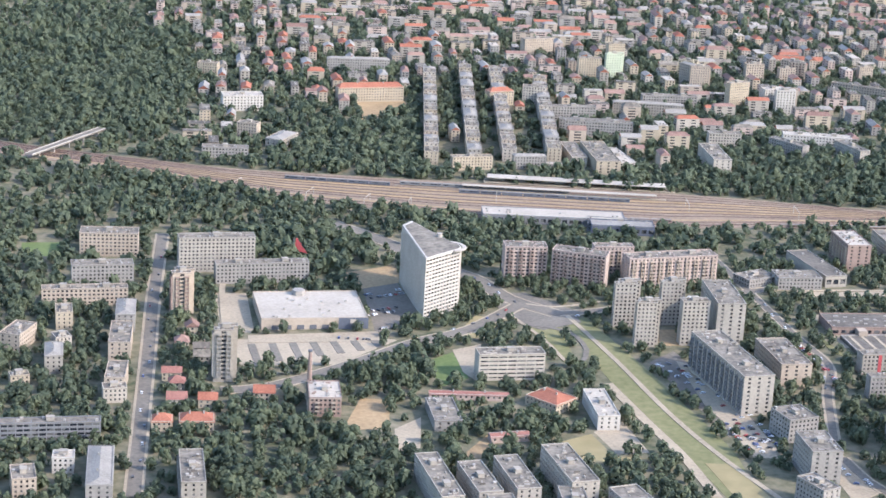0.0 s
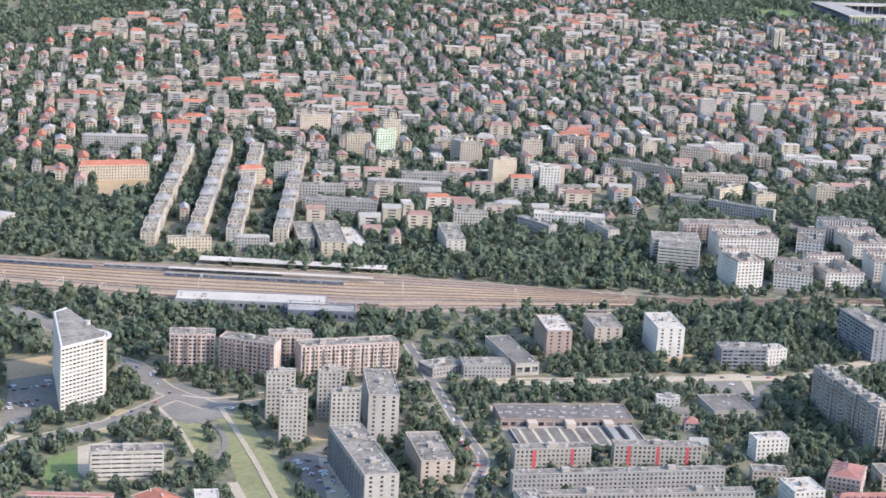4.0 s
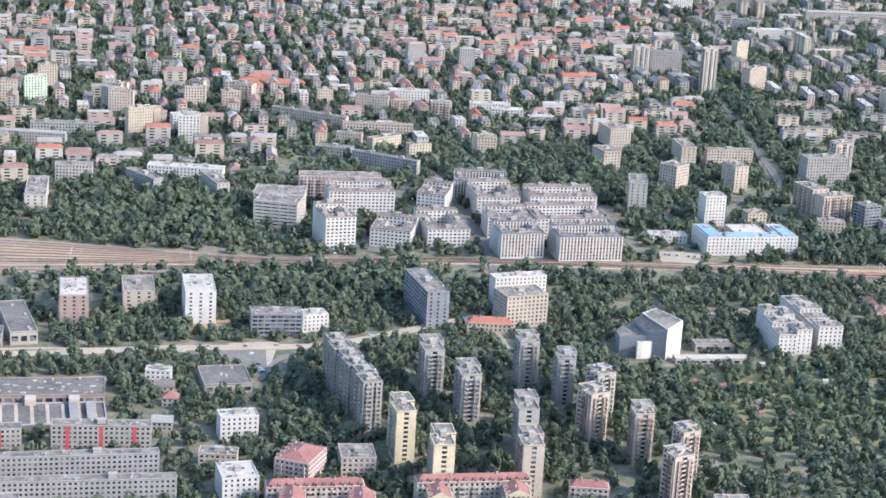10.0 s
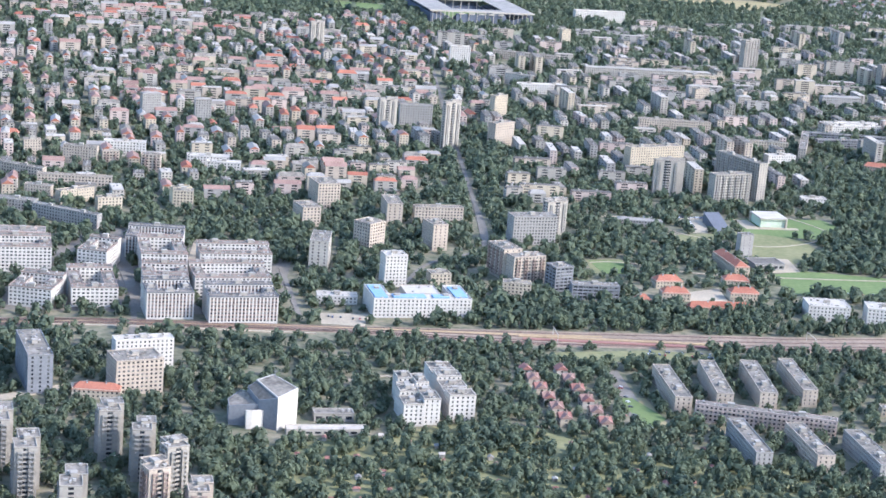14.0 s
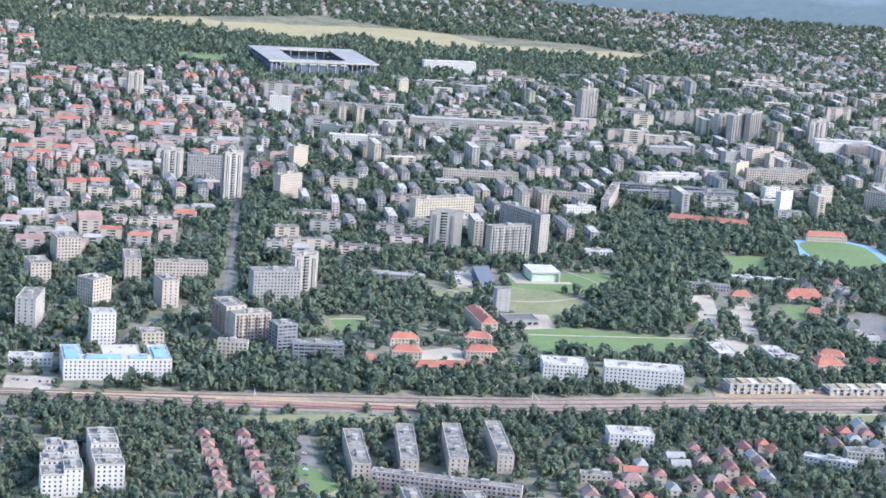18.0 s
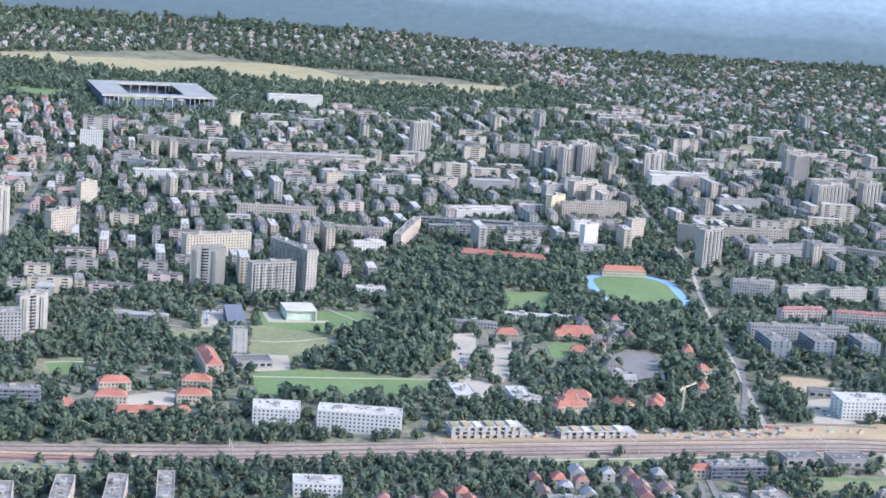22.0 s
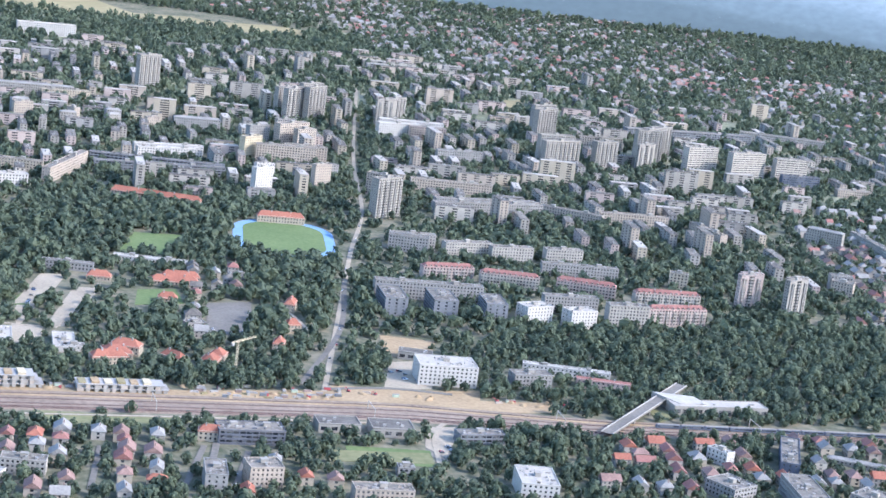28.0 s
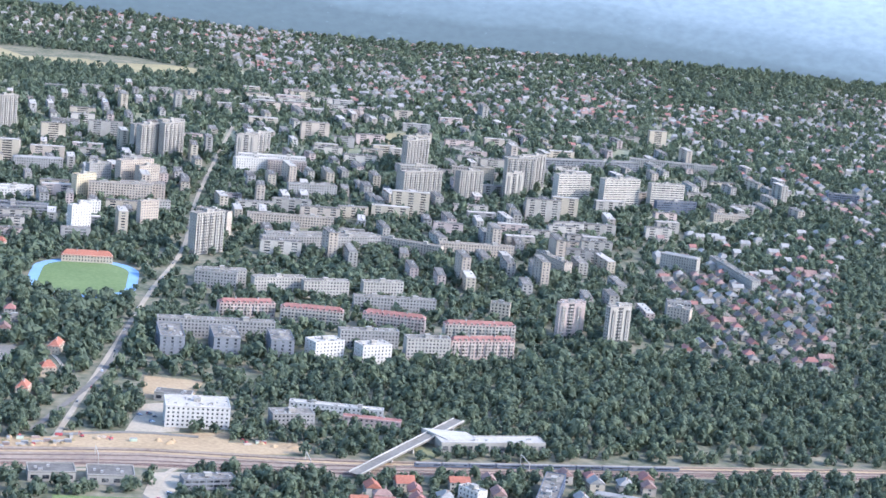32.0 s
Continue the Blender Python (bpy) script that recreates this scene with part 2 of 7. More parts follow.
def strip(geo, pts, width, z0, z1, shift=0.0, m=0):
    left, right = [], []
    for i, q in enumerate(pts):
        d = (pts[min(i + 1, len(pts) - 1)] - pts[max(i - 1, 0)]).normalized()
        n = Vector((-d.y, d.x, 0))
        left.append(q + n * (shift + width / 2))
        right.append(q + n * (shift - width / 2))
    for a, b, c, d in zip(left, left[1:], right[1:], right):
        geo.face([(d.x, d.y, z1), (c.x, c.y, z1), (b.x, b.y, z1), (a.x, a.y, z1)], m)
        geo.face([(d.x, d.y, z0), (c.x, c.y, z0), (c.x, c.y, z1), (d.x, d.y, z1)], m)
        geo.face([(b.x, b.y, z0), (a.x, a.y, z0), (a.x, a.y, z1), (b.x, b.y, z1)], m)


def road(name, pts, width, mat, top, label, clear=1.2):
    line = curve_points(pts)
    g = Geo()
    strip(g, line, width, -0.3, top)
    if mat is ASPHALT and width > 3:
        side = Geo()
        strip(side, line, width + 2.4, -0.3, top - 0.085)
        tagged(part("pavement", side, PAVING), "pale paved footway beside the street", "pavement", kind="structure")
    for a, b in zip(line, line[1:]):
        d = b - a
        take(a.x, a.y, math.degrees(math.atan2(d.y, d.x)), d.length, 0.1, width / 2 + clear)
    return tagged(part(name, g, mat), label, "road", kind="structure")


def facade(g, ax, ay, bx, by, z0, floors, storey, bay, pier, deep, slit, panel=None):
    """One side as a grid of piers and spandrels that stands in front of the glass."""
    length = math.hypot(bx - ax, by - ay)
    ux, uy = (bx - ax) / length, (by - ay) / length
    nx, ny = uy, -ux
    n = max(1, round(length / bay))
    step = length / n

    def slab(s0, s1, za, zb, out, m=0):
        p = [(ax + ux * s0 + nx * o, ay + uy * s0 + ny * o) for o in (0, out)]
        q = [(ax + ux * s1 + nx * o, ay + uy * s1 + ny * o) for o in (0, out)]
        g.face([(*p[1], za), (*q[1], za), (*q[1], zb), (*p[1], zb)], m)
        g.face([(*p[1], zb), (*q[1], zb), (*q[0], zb), (*p[0], zb)], m)
        g.face([(*q[1], za), (*q[0], za), (*q[0], zb), (*q[1], zb)], m)
        g.face([(*p[0], za), (*p[1], za), (*p[1], zb), (*p[0], zb)], m)

    for k in range(floors + 1):
        za = z0 + k * storey - (slit if k else 0.0)
        slab(0, length, za, z0 + k * storey + storey * 0.30 if k < floors else z0 + k * storey + 0.5, deep if panel is None or k in (0, floors) else deep * 0.5, 0 if k in (0, floors) or panel is None else panel)
    for i in range(n + 1):
        c = i * step
        slab(max(0, c - pier * step / 2), min(length, c + pier * step / 2), z0, z0 + floors * storey, deep + 0.02)


VENT = Geo()
VENT.box(-0.55, -0.4, 0, 0.55, 0.4, 0.8)
VENT.box(-0.65, -0.5, 0.8, 0.65, 0.5, 0.92)
VENT = VENT.mesh("roof_vent", [CONCRETE])
HUT = Geo()
HUT.box(-1.6, -1.2, 0, 1.6, 1.2, 1.6)
HUT.box(-1.72, -1.32, 1.6, 1.72, 1.32, 1.75)
HUT = HUT.mesh("lift_house", [PALE])



STACKS = {}


def loggia_bay(floors, storey, foot, mat):
    """One column of balconies, shared by all blocks of that height."""
    key = (floors, mat.name)
    if key not in STACKS:
        b, spot = Geo(), {}

        def sheet(*pts):
            for p in pts:
                if p not in spot:
                    spot[p] = len(b.v)
                    b.v.append(p)
            b.f.append(tuple(spot[p] for p in pts))
            b.m.append(0)

        up = [round(foot + storey + (k // 3) * storey + (-0.1, 0.0, 0.72)[k % 3], 3) for k in range(3 * (floors - 1))]
        for za, zb in zip(up, up[1:]):
            for x in (-0.95, 0.95):
                sheet((x, 0.0, za), (x, -0.68, za), (x, -0.68, zb), (x, 0.0, zb))
                sheet((x, -0.68, za), (x, -0.75, za), (x, -0.75, zb), (x, -0.68, zb))
        for k in range(floors - 1):
            z0, z1, z2 = up[3 * k:3 * k + 3]
            for z in (z0, z1):
                sheet((-0.95, -0.68, z), (0.95, -0.68, z), (0.95, 0.0, z), (-0.95, 0.0, z))
            for y, za in ((-0.75, z0), (-0.75, z1), (-0.68, z1)):
                zb = z1 if za == z0 else z2
                sheet((-0.95, y, za), (0.95, y, za), (0.95, y, zb), (-0.95, y, zb))
            sheet((-0.95, -0.75, z2), (0.95, -0.75, z2), (0.95, -0.68, z2), (-0.95, -0.68, z2))
        STACKS[key] = b.mesh("loggia_bay", [mat])
    return STACKS[key]


def block(x, y, rz, length, depth, floors, wall=GREY, label="", name="apartment_block", storey=1.95, bay=2.1, pier=0.5, deep=0.28, slit=0.35,
          deck=DECK, huts=1, vents=3, roof="flat", tile=TILE, rise=2.4, balcony=None, ends=True, category="apartment block", stripe=None, crown=None, group="", panel=None):
    """A storeyed building; its front left corner stands at x, y and its front runs along rz."""
    foot = 0.5
    top = foot + floors * storey
    thing = base(name, pose(x, y, 0, 0, 0, rz), label, category, group)
    rnd = random.Random(int(x * 7 + y * 13))
    vents = min(vents, 4) if y < 1050 else 0
    g, core = Geo(), Geo()
    split = name == "tower_block" and floors >= 8 and min(length, depth) > 6.5 and max(length, depth) < 24
    cut = depth * 0.52
    bodies = [(0, 0, length * 0.8, cut), (length * 0.2, cut, length, depth)] if split else [(0, 0, length, depth)]
    for x0, y0, x1, y1 in bodies:
        core.box(x0 + deep, y0 + deep, 0.0, x1 - deep, y1 - deep, top)
        corners = [(x0 + deep, y0 + deep), (x1 - deep, y0 + deep), (x1 - deep, y1 - deep), (x0 + deep, y1 - deep)]
        for i in range(4):
            a, b = corners[i], corners[(i + 1) % 4]
            l = math.hypot(b[0] - a[0], b[1] - a[1])
            narrow = l < 0.62 * max(length, depth) or l < 5
            if split and balcony and i in (0, 2):
                facade(g, *a, *b, foot, floors, storey, l, 0.74, deep, 0.2)
            elif ends and narrow and not split:
                facade(g, *a, *b, foot, floors, storey, max(l / 3.01, 1.2), 0.72, deep, slit)
            else:
                facade(g, *a, *b, foot, floors, storey, bay, pier, deep, slit, 1 if panel else None)
        for px, py in ((x0, y0), (x1 - 0.7, y0), (x1 - 0.7, y1 - 0.7), (x0, y1 - 0.7)):
            g.box(px, py, 0, px + 0.7, py + 0.7, top)
        g.box(x0 + 0.04, y0 + 0.04, -0.5, x1 - 0.04, y1 - 0.04, foot)
    part("wall", g, [wall, panel] if panel else wall, thing)
    part("glazing", core, GLASS, thing, "dark window glass behind the wall grid")
    r = Geo()
    if roof == "flat":
        e = 0.06
        for k, (x0, y0, x1, y1) in enumerate(bodies):
            lift = top + 0.25 * k
            r.box(x0 - e, y0 - e, top, x1 + e, y1 + e, lift + 0.18)
            for q in ((x0 - e, y0 - e, x1 + e, y0 + 0.2), (x0 - e, y1 - 0.2, x1 + e, y1 + e), (x0 - e, y0 + 0.2, x0 + 0.2, y1 - 0.2), (x1 - 0.2, y0 + 0.2, x1 + e, y1 - 0.2)):
                r.box(q[0], q[1], lift + 0.18, q[2], q[3], lift + 0.6, 1)
        if y < 1400:
            for i in range(int(4 + length * depth / 22)):
                px, py = rnd.uniform(0.6, length - 1.4), rnd.uniform(0.6, depth - 1.4)
                if split and not any(q[0] + 0.4 < px < q[2] - 2.6 and q[1] + 0.4 < py < q[3] - 2 for q in bodies):
                    continue
                w, d = rnd.choice(((0.5, 0.5), (1.4, 0.35), (0.35, 1.6), (0.8, 0.7), (2.2, 0.3)))
                r.box(px, py, top + 0.18, min(px + w, length - 0.3), min(py + d, depth - 0.3), top + rnd.uniform(0.35, 0.95), rnd.choice((1, 1, 2, 3)))
        part("roof", r, [deck, crown or wall, CONCRETE, DECK_DARK], thing, "flat felt roof with a parapet")
        k = max(1, huts if max(length, depth) < 40 else huts * 2) if huts else 0
        for i in range(k):
            h = part("lift_house", HUT, None, thing)
            along = (i + 0.5) / k
            if length >= depth:
                h.location = (length * along, depth * 0.55, top + 0.18)
            else:
                h.location = (length * 0.5, depth * along, top + 0.18)
                h.rotation_euler.z = math.pi / 2
            h.scale = (1, 1, 1) if min(length, depth) > 5 else (0.7, 0.7, 0.8)
        for i in range(vents):
            h = part("roof_vent", VENT, None, thing)
            q = bodies[i % len(bodies)]
            h.location = (rnd.uniform(q[0] + 1, q[2] - 1), rnd.uniform(q[1] + 1, q[3] - 1), top + 0.18 + (0.25 if i % len(bodies) else 0))
            h.rotation_euler.z = rnd.choice((0, math.pi / 2))
    else:
        long = length >= depth
        a, b = (length, depth) if long else (depth, length)
        r.hip(-0.25, -0.25, a + 0.25, b + 0.25, top, rise, 0.8 if roof == "hip" else 0.0)
        if not long:
            r.v = [(length - q[1], q[0], q[2]) for q in r.v]
        part("roof", r, [tile, wall], thing, "pitched roof")
        if tile is TILE_PINK and a > 9 and floors > 3:
            d = Geo()
            d.box(-0.55, -0.2, -0.1, 0.55, 1.5, 1.15)
            d.box(-0.4, -0.24, 0.2, 0.4, -0.19, 0.95, 1)
            d.box(-0.7, -0.35, 1.15, 0.7, 1.7, 1.3, 2)
            me = d.mesh("dormer", [WHITE, GLASS, tile])
            k = int(a / 3.3)
            for i in range(k):
                s = part("dormer", me, None, thing, "small dormer with a flat cap")
                at = (i + 0.5) * a / k
                s.location = (at, 0.35, top + 0.25) if long else (0.35, at, top + 0.25)
                s.rotation_euler.z = 0 if long else -math.pi / 2
        for i in range(2 if a > 14 else 1):
            c = Geo()
            c.box(-0.3, -0.25, 0, 0.3, 0.25, rise * 0.6 + 0.7)
            s = part("chimney", c, CONCRETE, thing)
            s.location = (length * (0.3 + 0.4 * i), depth * 0.42, top + rise * 0.4) if long else (length * 0.42, depth * (0.3 + 0.4 * i), top + rise * 0.4)
    if balcony:
        me = loggia_bay(floors, storey, foot, balcony)
        for side in range(2):
            along = bodies[0][2] if side == 0 else bodies[0][3]
            if along < (0.4 if split else 0.62) * max(length, depth):
                continue
            n = max(2, int(along / 4.6))
            for i in range(n):
                s = part("loggia_bay", me, None, thing)
                c = (i + 0.5) * along / n
                s.location = (c, 0, 0) if side == 0 else (0, c, 0)
                s.rotation_euler.z = 0 if side == 0 else -math.pi / 2
    if stripe:
        n = max(2, int(length / 13))
        for i in range(n):
            b = Geo()
            c = (i + 0.5) * length / n
            b.box(c - 0.8, -0.1, foot, c + 0.8, 0.02, top)
            part("stair_strip", b, stripe, thing, "red strip up the stairwell")
    take(x, y, rz, length, depth)
    return thing


def house(x, y, rz, length, depth, floors=2, wall=WHITE, tile=TILE, label="small plastered house with a tiled roof", roof="gable", group="family houses"):
    h = 0.3 + floors * 1.8
    thing = base("house", pose(x, y, 0, 0, 0, rz), label, "house", group)
    g = Geo()
    g.box(0, 0, -0.5, length, depth, h)
    n = max(2, int(length / 2))
    for k in range(floors):
        for i in range(n):
            c = (i + 0.5) * length / n
            for yy in (-0.03, depth - 0.05):
                g.box(c - 0.42, yy, 0.7 + k * 1.8, c + 0.42, yy + 0.08, 1.65 + k * 1.8, 1)
        for xx in (-0.03, length - 0.05):
            g.box(xx, depth * 0.4, 0.7 + k * 1.8, xx + 0.08, depth * 0.6, 1.65 + k * 1.8, 1)
    if roof == "gable":
        g.face([(length, 0, h), (length, depth, h), (length, depth / 2, h + depth * 0.36)])
        g.face([(0, depth, h), (0, 0, h), (0, depth / 2, h + depth * 0.36)])
    part("wall", g, [wall, GLASS], thing)
    r = Geo()
    r.hip(-0.35, -0.35, length + 0.35, depth + 0.35, h, depth * 0.38, 0.0 if roof == "gable" else 0.9)
    part("roof", r, tile, thing)
    c = Geo()
    c.box(-0.25, -0.22, 0, 0.25, 0.22, depth * 0.25 + 0.5)
    part("chimney", c, BROWN, thing).location = (length * 0.3, depth * 0.42, h + depth * 0.2)
    take(x, y, rz, length, depth, 0.8)
    return thing


def hall(x, y, rz, length, depth, height, wall, deck, label, name="hall", vents=4, category="hall", windows=True):
    """A low wide building with a flat roof, a parapet and a band of windows."""
    thing = base(name, pose(x, y, 0, 0, 0, rz), label, category)
    g = Geo()
    g.box(0, 0, -0.5, length, depth, height)
    part("wall", g, wall, thing)
    if windows:
        n = max(2, int(length / 4))
        for i in range(n):
            c = (i + 0.5) * length / n
            w = Geo()
            w.box(c - 1.4, -0.05, height * 0.3, c + 1.4, 0.05, height * 0.72)
            part("window", w, GLASS, thing)
    r = Geo()
    r.box(-0.1, -0.1, height, length + 0.1, depth + 0.1, height + 0.2)
    for q in ((-0.1, -0.1, length + 0.1, 0.2), (-0.1, depth - 0.2, length + 0.1, depth + 0.1), (-0.1, 0.2, 0.2, depth - 0.2), (length - 0.2, 0.2, length + 0.1, depth - 0.2)):
        r.box(q[0], q[1], height + 0.2, q[2], q[3], height + 0.6, 1)
    part("roof", r, [deck, wall], thing, "wide flat roof")
    rnd = random.Random(int(x * 3 + y * 5))
    for i in range(vents):
        s = part("roof_vent", VENT, None, thing)
        s.location = (rnd.uniform(1.5, length - 1.5), rnd.uniform(1.2, max(1.3, depth - 1.2)), height + 0.2)
    take(x, y, rz, length, depth)
    return thing


def banded(name, poly, floors, storey, wall, label, category, z0=0.0, band=0.5, deck=DECK):
    """A building of any outline with continuous bands of windows; poly runs anticlockwise round the first point."""
    cx, cy = sum(p[0] for p in poly) / len(poly), sum(p[1] for p in poly) / len(poly)
    local = [(p[0] - cx, p[1] - cy) for p in poly]
    inner = [(p[0] * 0.985, p[1] * 0.985) for p in local]
    thing = base(name, pose(cx, cy, 0), label, category)
    g = Geo()
    g.prism(inner, z0, z0 + floors * storey)
    part("glazing", g, GLASS, thing, "dark bands of window glass")
    for k in range(floors + 1):
        s = Geo()
        za = z0 + k * storey - (storey * band * 0.4 if k else 0)
        s.prism(local, za, z0 + k * storey + storey * band * (0.6 if k < floors else 0.8))
        part("floor_band", s, wall, thing)
    for (ax, ay), (bx, by) in zip(local, local[1:] + local[:1]):
        n = max(1, round(math.hypot(bx - ax, by - ay) / 2.2))
        for i in range(n):
            qx, qy = ax + (bx - ax) * i / n, ay + (by - ay) * i / n
            p = Geo()
            p.box(qx - 0.25, qy - 0.25, z0, qx + 0.25, qy + 0.25, z0 + floors * storey)
            part("pier", p, wall, thing)
    r = Geo()
    r.prism([(p[0] * 0.94, p[1] * 0.94) for p in local], z0 + floors * storey, z0 + floors * storey + storey * band * 0.8 + 0.1)
    part("roof", r, deck, thing)
    take_poly([(cx + (p[0] - cx) * 1.12, cy + (p[1] - cy) * 1.12) for p in poly])
    return thing

# ---- the ground ----
def rise(x, y):
    """The land is level and lifts a little to wooded hills far behind the meadow."""
    u = 0.42 * x + 0.9075 * y
    t = np.clip((u - 2900) / 500, 0, 1)
    wave = 0.5 + 0.5 * np.sin(x * 0.0041 + 1.3) * np.cos(x * 0.0023 + 0.4)
    return (2 + 10 * wave) * t * t * (3 - 2 * t)


gx, gy = np.arange(-1200, 6001, 100.0), np.concatenate([np.arange(-1200, 2600, 200.0), np.arange(2600, 6400, 60.0)])
gv, gf = [], []
for i, px in enumerate(gx):
    hz = rise(np.full(gy.shape, px), gy)
    gv += [(float(px), float(b), float(c)) for b, c in zip(gy, hz)]
    if i:
        k = i * len(gy)
        gf += [(k + j - len(gy), k + j, k + j + 1, k + j + 1 - len(gy))for j in range(len(gy) - 1)]
ground = bpy.data.meshes.new("ground")
ground.from_pydata(gv, [], gf)
ground.materials.append(SOIL)
ground.polygons.foreach_set("use_smooth", [True] * len(gf))
tagged(new("ground", ground), "town ground of worn grass, earth and paving", "ground", kind="structure")

# wooded hills and hazy country far behind the town, painted on one glowing sheet
haze = bpy.data.materials.new("painted_haze")
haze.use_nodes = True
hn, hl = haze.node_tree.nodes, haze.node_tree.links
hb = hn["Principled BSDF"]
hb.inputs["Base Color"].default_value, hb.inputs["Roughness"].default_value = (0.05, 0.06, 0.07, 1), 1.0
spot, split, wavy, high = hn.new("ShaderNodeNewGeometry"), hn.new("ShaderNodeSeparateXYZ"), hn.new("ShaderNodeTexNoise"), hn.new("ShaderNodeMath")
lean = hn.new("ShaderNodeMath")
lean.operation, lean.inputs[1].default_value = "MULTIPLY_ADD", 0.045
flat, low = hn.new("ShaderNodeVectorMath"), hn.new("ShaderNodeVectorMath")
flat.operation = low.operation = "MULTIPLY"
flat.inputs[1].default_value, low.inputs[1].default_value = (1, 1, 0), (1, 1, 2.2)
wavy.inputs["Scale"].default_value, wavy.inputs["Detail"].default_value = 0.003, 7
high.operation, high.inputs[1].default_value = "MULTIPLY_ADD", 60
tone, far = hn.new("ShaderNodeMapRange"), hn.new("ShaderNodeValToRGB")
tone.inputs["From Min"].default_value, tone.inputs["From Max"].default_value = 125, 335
# haze painted into the glow: paler and bluer upwards and to the right
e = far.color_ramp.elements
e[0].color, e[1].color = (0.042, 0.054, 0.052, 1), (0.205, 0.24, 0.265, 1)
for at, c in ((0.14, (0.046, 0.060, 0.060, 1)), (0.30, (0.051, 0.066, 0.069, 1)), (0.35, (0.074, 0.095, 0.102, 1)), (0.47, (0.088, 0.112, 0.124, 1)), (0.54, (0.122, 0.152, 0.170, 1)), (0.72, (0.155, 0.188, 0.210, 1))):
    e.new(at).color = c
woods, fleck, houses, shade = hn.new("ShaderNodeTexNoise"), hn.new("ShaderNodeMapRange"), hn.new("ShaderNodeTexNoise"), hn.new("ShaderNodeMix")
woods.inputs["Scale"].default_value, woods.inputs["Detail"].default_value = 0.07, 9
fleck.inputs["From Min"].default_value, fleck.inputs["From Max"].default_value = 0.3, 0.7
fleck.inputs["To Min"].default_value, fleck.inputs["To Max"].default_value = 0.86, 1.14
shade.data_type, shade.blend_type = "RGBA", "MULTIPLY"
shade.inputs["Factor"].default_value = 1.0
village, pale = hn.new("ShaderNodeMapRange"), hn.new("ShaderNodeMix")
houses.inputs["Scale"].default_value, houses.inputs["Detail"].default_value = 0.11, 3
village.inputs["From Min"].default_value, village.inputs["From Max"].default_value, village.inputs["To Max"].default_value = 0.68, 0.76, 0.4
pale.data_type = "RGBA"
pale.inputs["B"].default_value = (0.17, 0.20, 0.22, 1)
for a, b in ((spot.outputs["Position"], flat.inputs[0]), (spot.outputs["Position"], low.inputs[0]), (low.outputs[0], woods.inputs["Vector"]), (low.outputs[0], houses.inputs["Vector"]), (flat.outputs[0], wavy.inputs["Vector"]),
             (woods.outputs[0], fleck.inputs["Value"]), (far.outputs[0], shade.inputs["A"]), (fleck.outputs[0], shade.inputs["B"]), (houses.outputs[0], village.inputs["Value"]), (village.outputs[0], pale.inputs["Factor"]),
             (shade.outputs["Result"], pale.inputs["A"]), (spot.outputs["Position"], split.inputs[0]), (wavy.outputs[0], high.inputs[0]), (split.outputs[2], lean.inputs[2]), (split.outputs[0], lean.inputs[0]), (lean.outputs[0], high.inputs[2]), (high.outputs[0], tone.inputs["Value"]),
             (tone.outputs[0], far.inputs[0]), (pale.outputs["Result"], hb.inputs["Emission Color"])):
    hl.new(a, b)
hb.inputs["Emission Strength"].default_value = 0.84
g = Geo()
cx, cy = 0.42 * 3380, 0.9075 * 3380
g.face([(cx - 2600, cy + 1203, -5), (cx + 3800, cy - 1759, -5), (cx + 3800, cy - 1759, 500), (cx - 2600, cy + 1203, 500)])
tagged(part("backdrop", g, haze), "glowing backdrop painted with blue hazy wooded hills and pale distance", "backdrop", kind="structure")

# railway
NORTH = [(122, 1235), (175, 1194), (270, 1134), (367, 1097), (532, 1038), (641, 986), (693, 964), (780, 950), (900, 917), (1015, 888), (1153, 854), (1314, 827), (1472, 797), (1564, 763), (1698, 731), (1908, 684), (2173, 631)]
SOUTH = [(106, 1214), (159, 1174), (218, 1134), (293, 1060), (385, 1011), (499, 970), (626, 957), (686, 948), (778, 941), (897, 907), (1002, 865), (1141, 831), (1306, 802), (1460, 773), (1551, 743), (1685, 718), (1897, 669), (2162, 617)]
g = Geo()
K = 90


def between(k, w):
    a, b = NORTH, SOUTH
    x = 122 + k * 2040
    ya = float(np.interp(x, [p[0] for p in a], [p[1] for p in a]))
    yb = float(np.interp(x, [p[0] for p in b], [p[1] for p in b]))
    return Vector((x, yb + (ya - yb) * w, 0))


for i in range(K):
    a, b, c, d = between(i / K, 0), between((i + 1) / K, 0), between((i + 1) / K, 1), between(i / K, 1)
    g.face([(a.x, a.y, 0.35), (b.x, b.y, 0.35), (c.x, c.y, 0.35), (d.x, d.y, 0.35)])
    g.face([(a.x, a.y - 1.2, -0.2), (b.x, b.y - 1.2, -0.2), (b.x, b.y, 0.35), (a.x, a.y, 0.35)])
    take_poly([(a.x, a.y - 2), (b.x, b.y - 2), (c.x, c.y + 2), (d.x, d.y + 2)])
tagged(part("railway_bed", g, BALLAST), "wide bed of brown railway ballast", "railway", kind="structure")
for w, k0, k1, wide in ((0.20, 0.02, 0.34, 2.2), (0.42, 0.02, 0.33, 2.6), (0.52, 0.05, 0.36, 2.0), (0.70, 0.06, 0.45, 3.0), (0.80, 0.55, 0.95, 4.5), (0.62, 0.02, 0.3, 1.4)):
    g = Geo()
    strip(g, [between(k0 + (k1 - k0) * i / 60, w) for i in range(61)], wide, 0.3, 0.41)
    tagged(part("gravel_strip", g, SAND), "strip of pale gravel between the tracks", "gravel strip", "gravel strips", "structure")
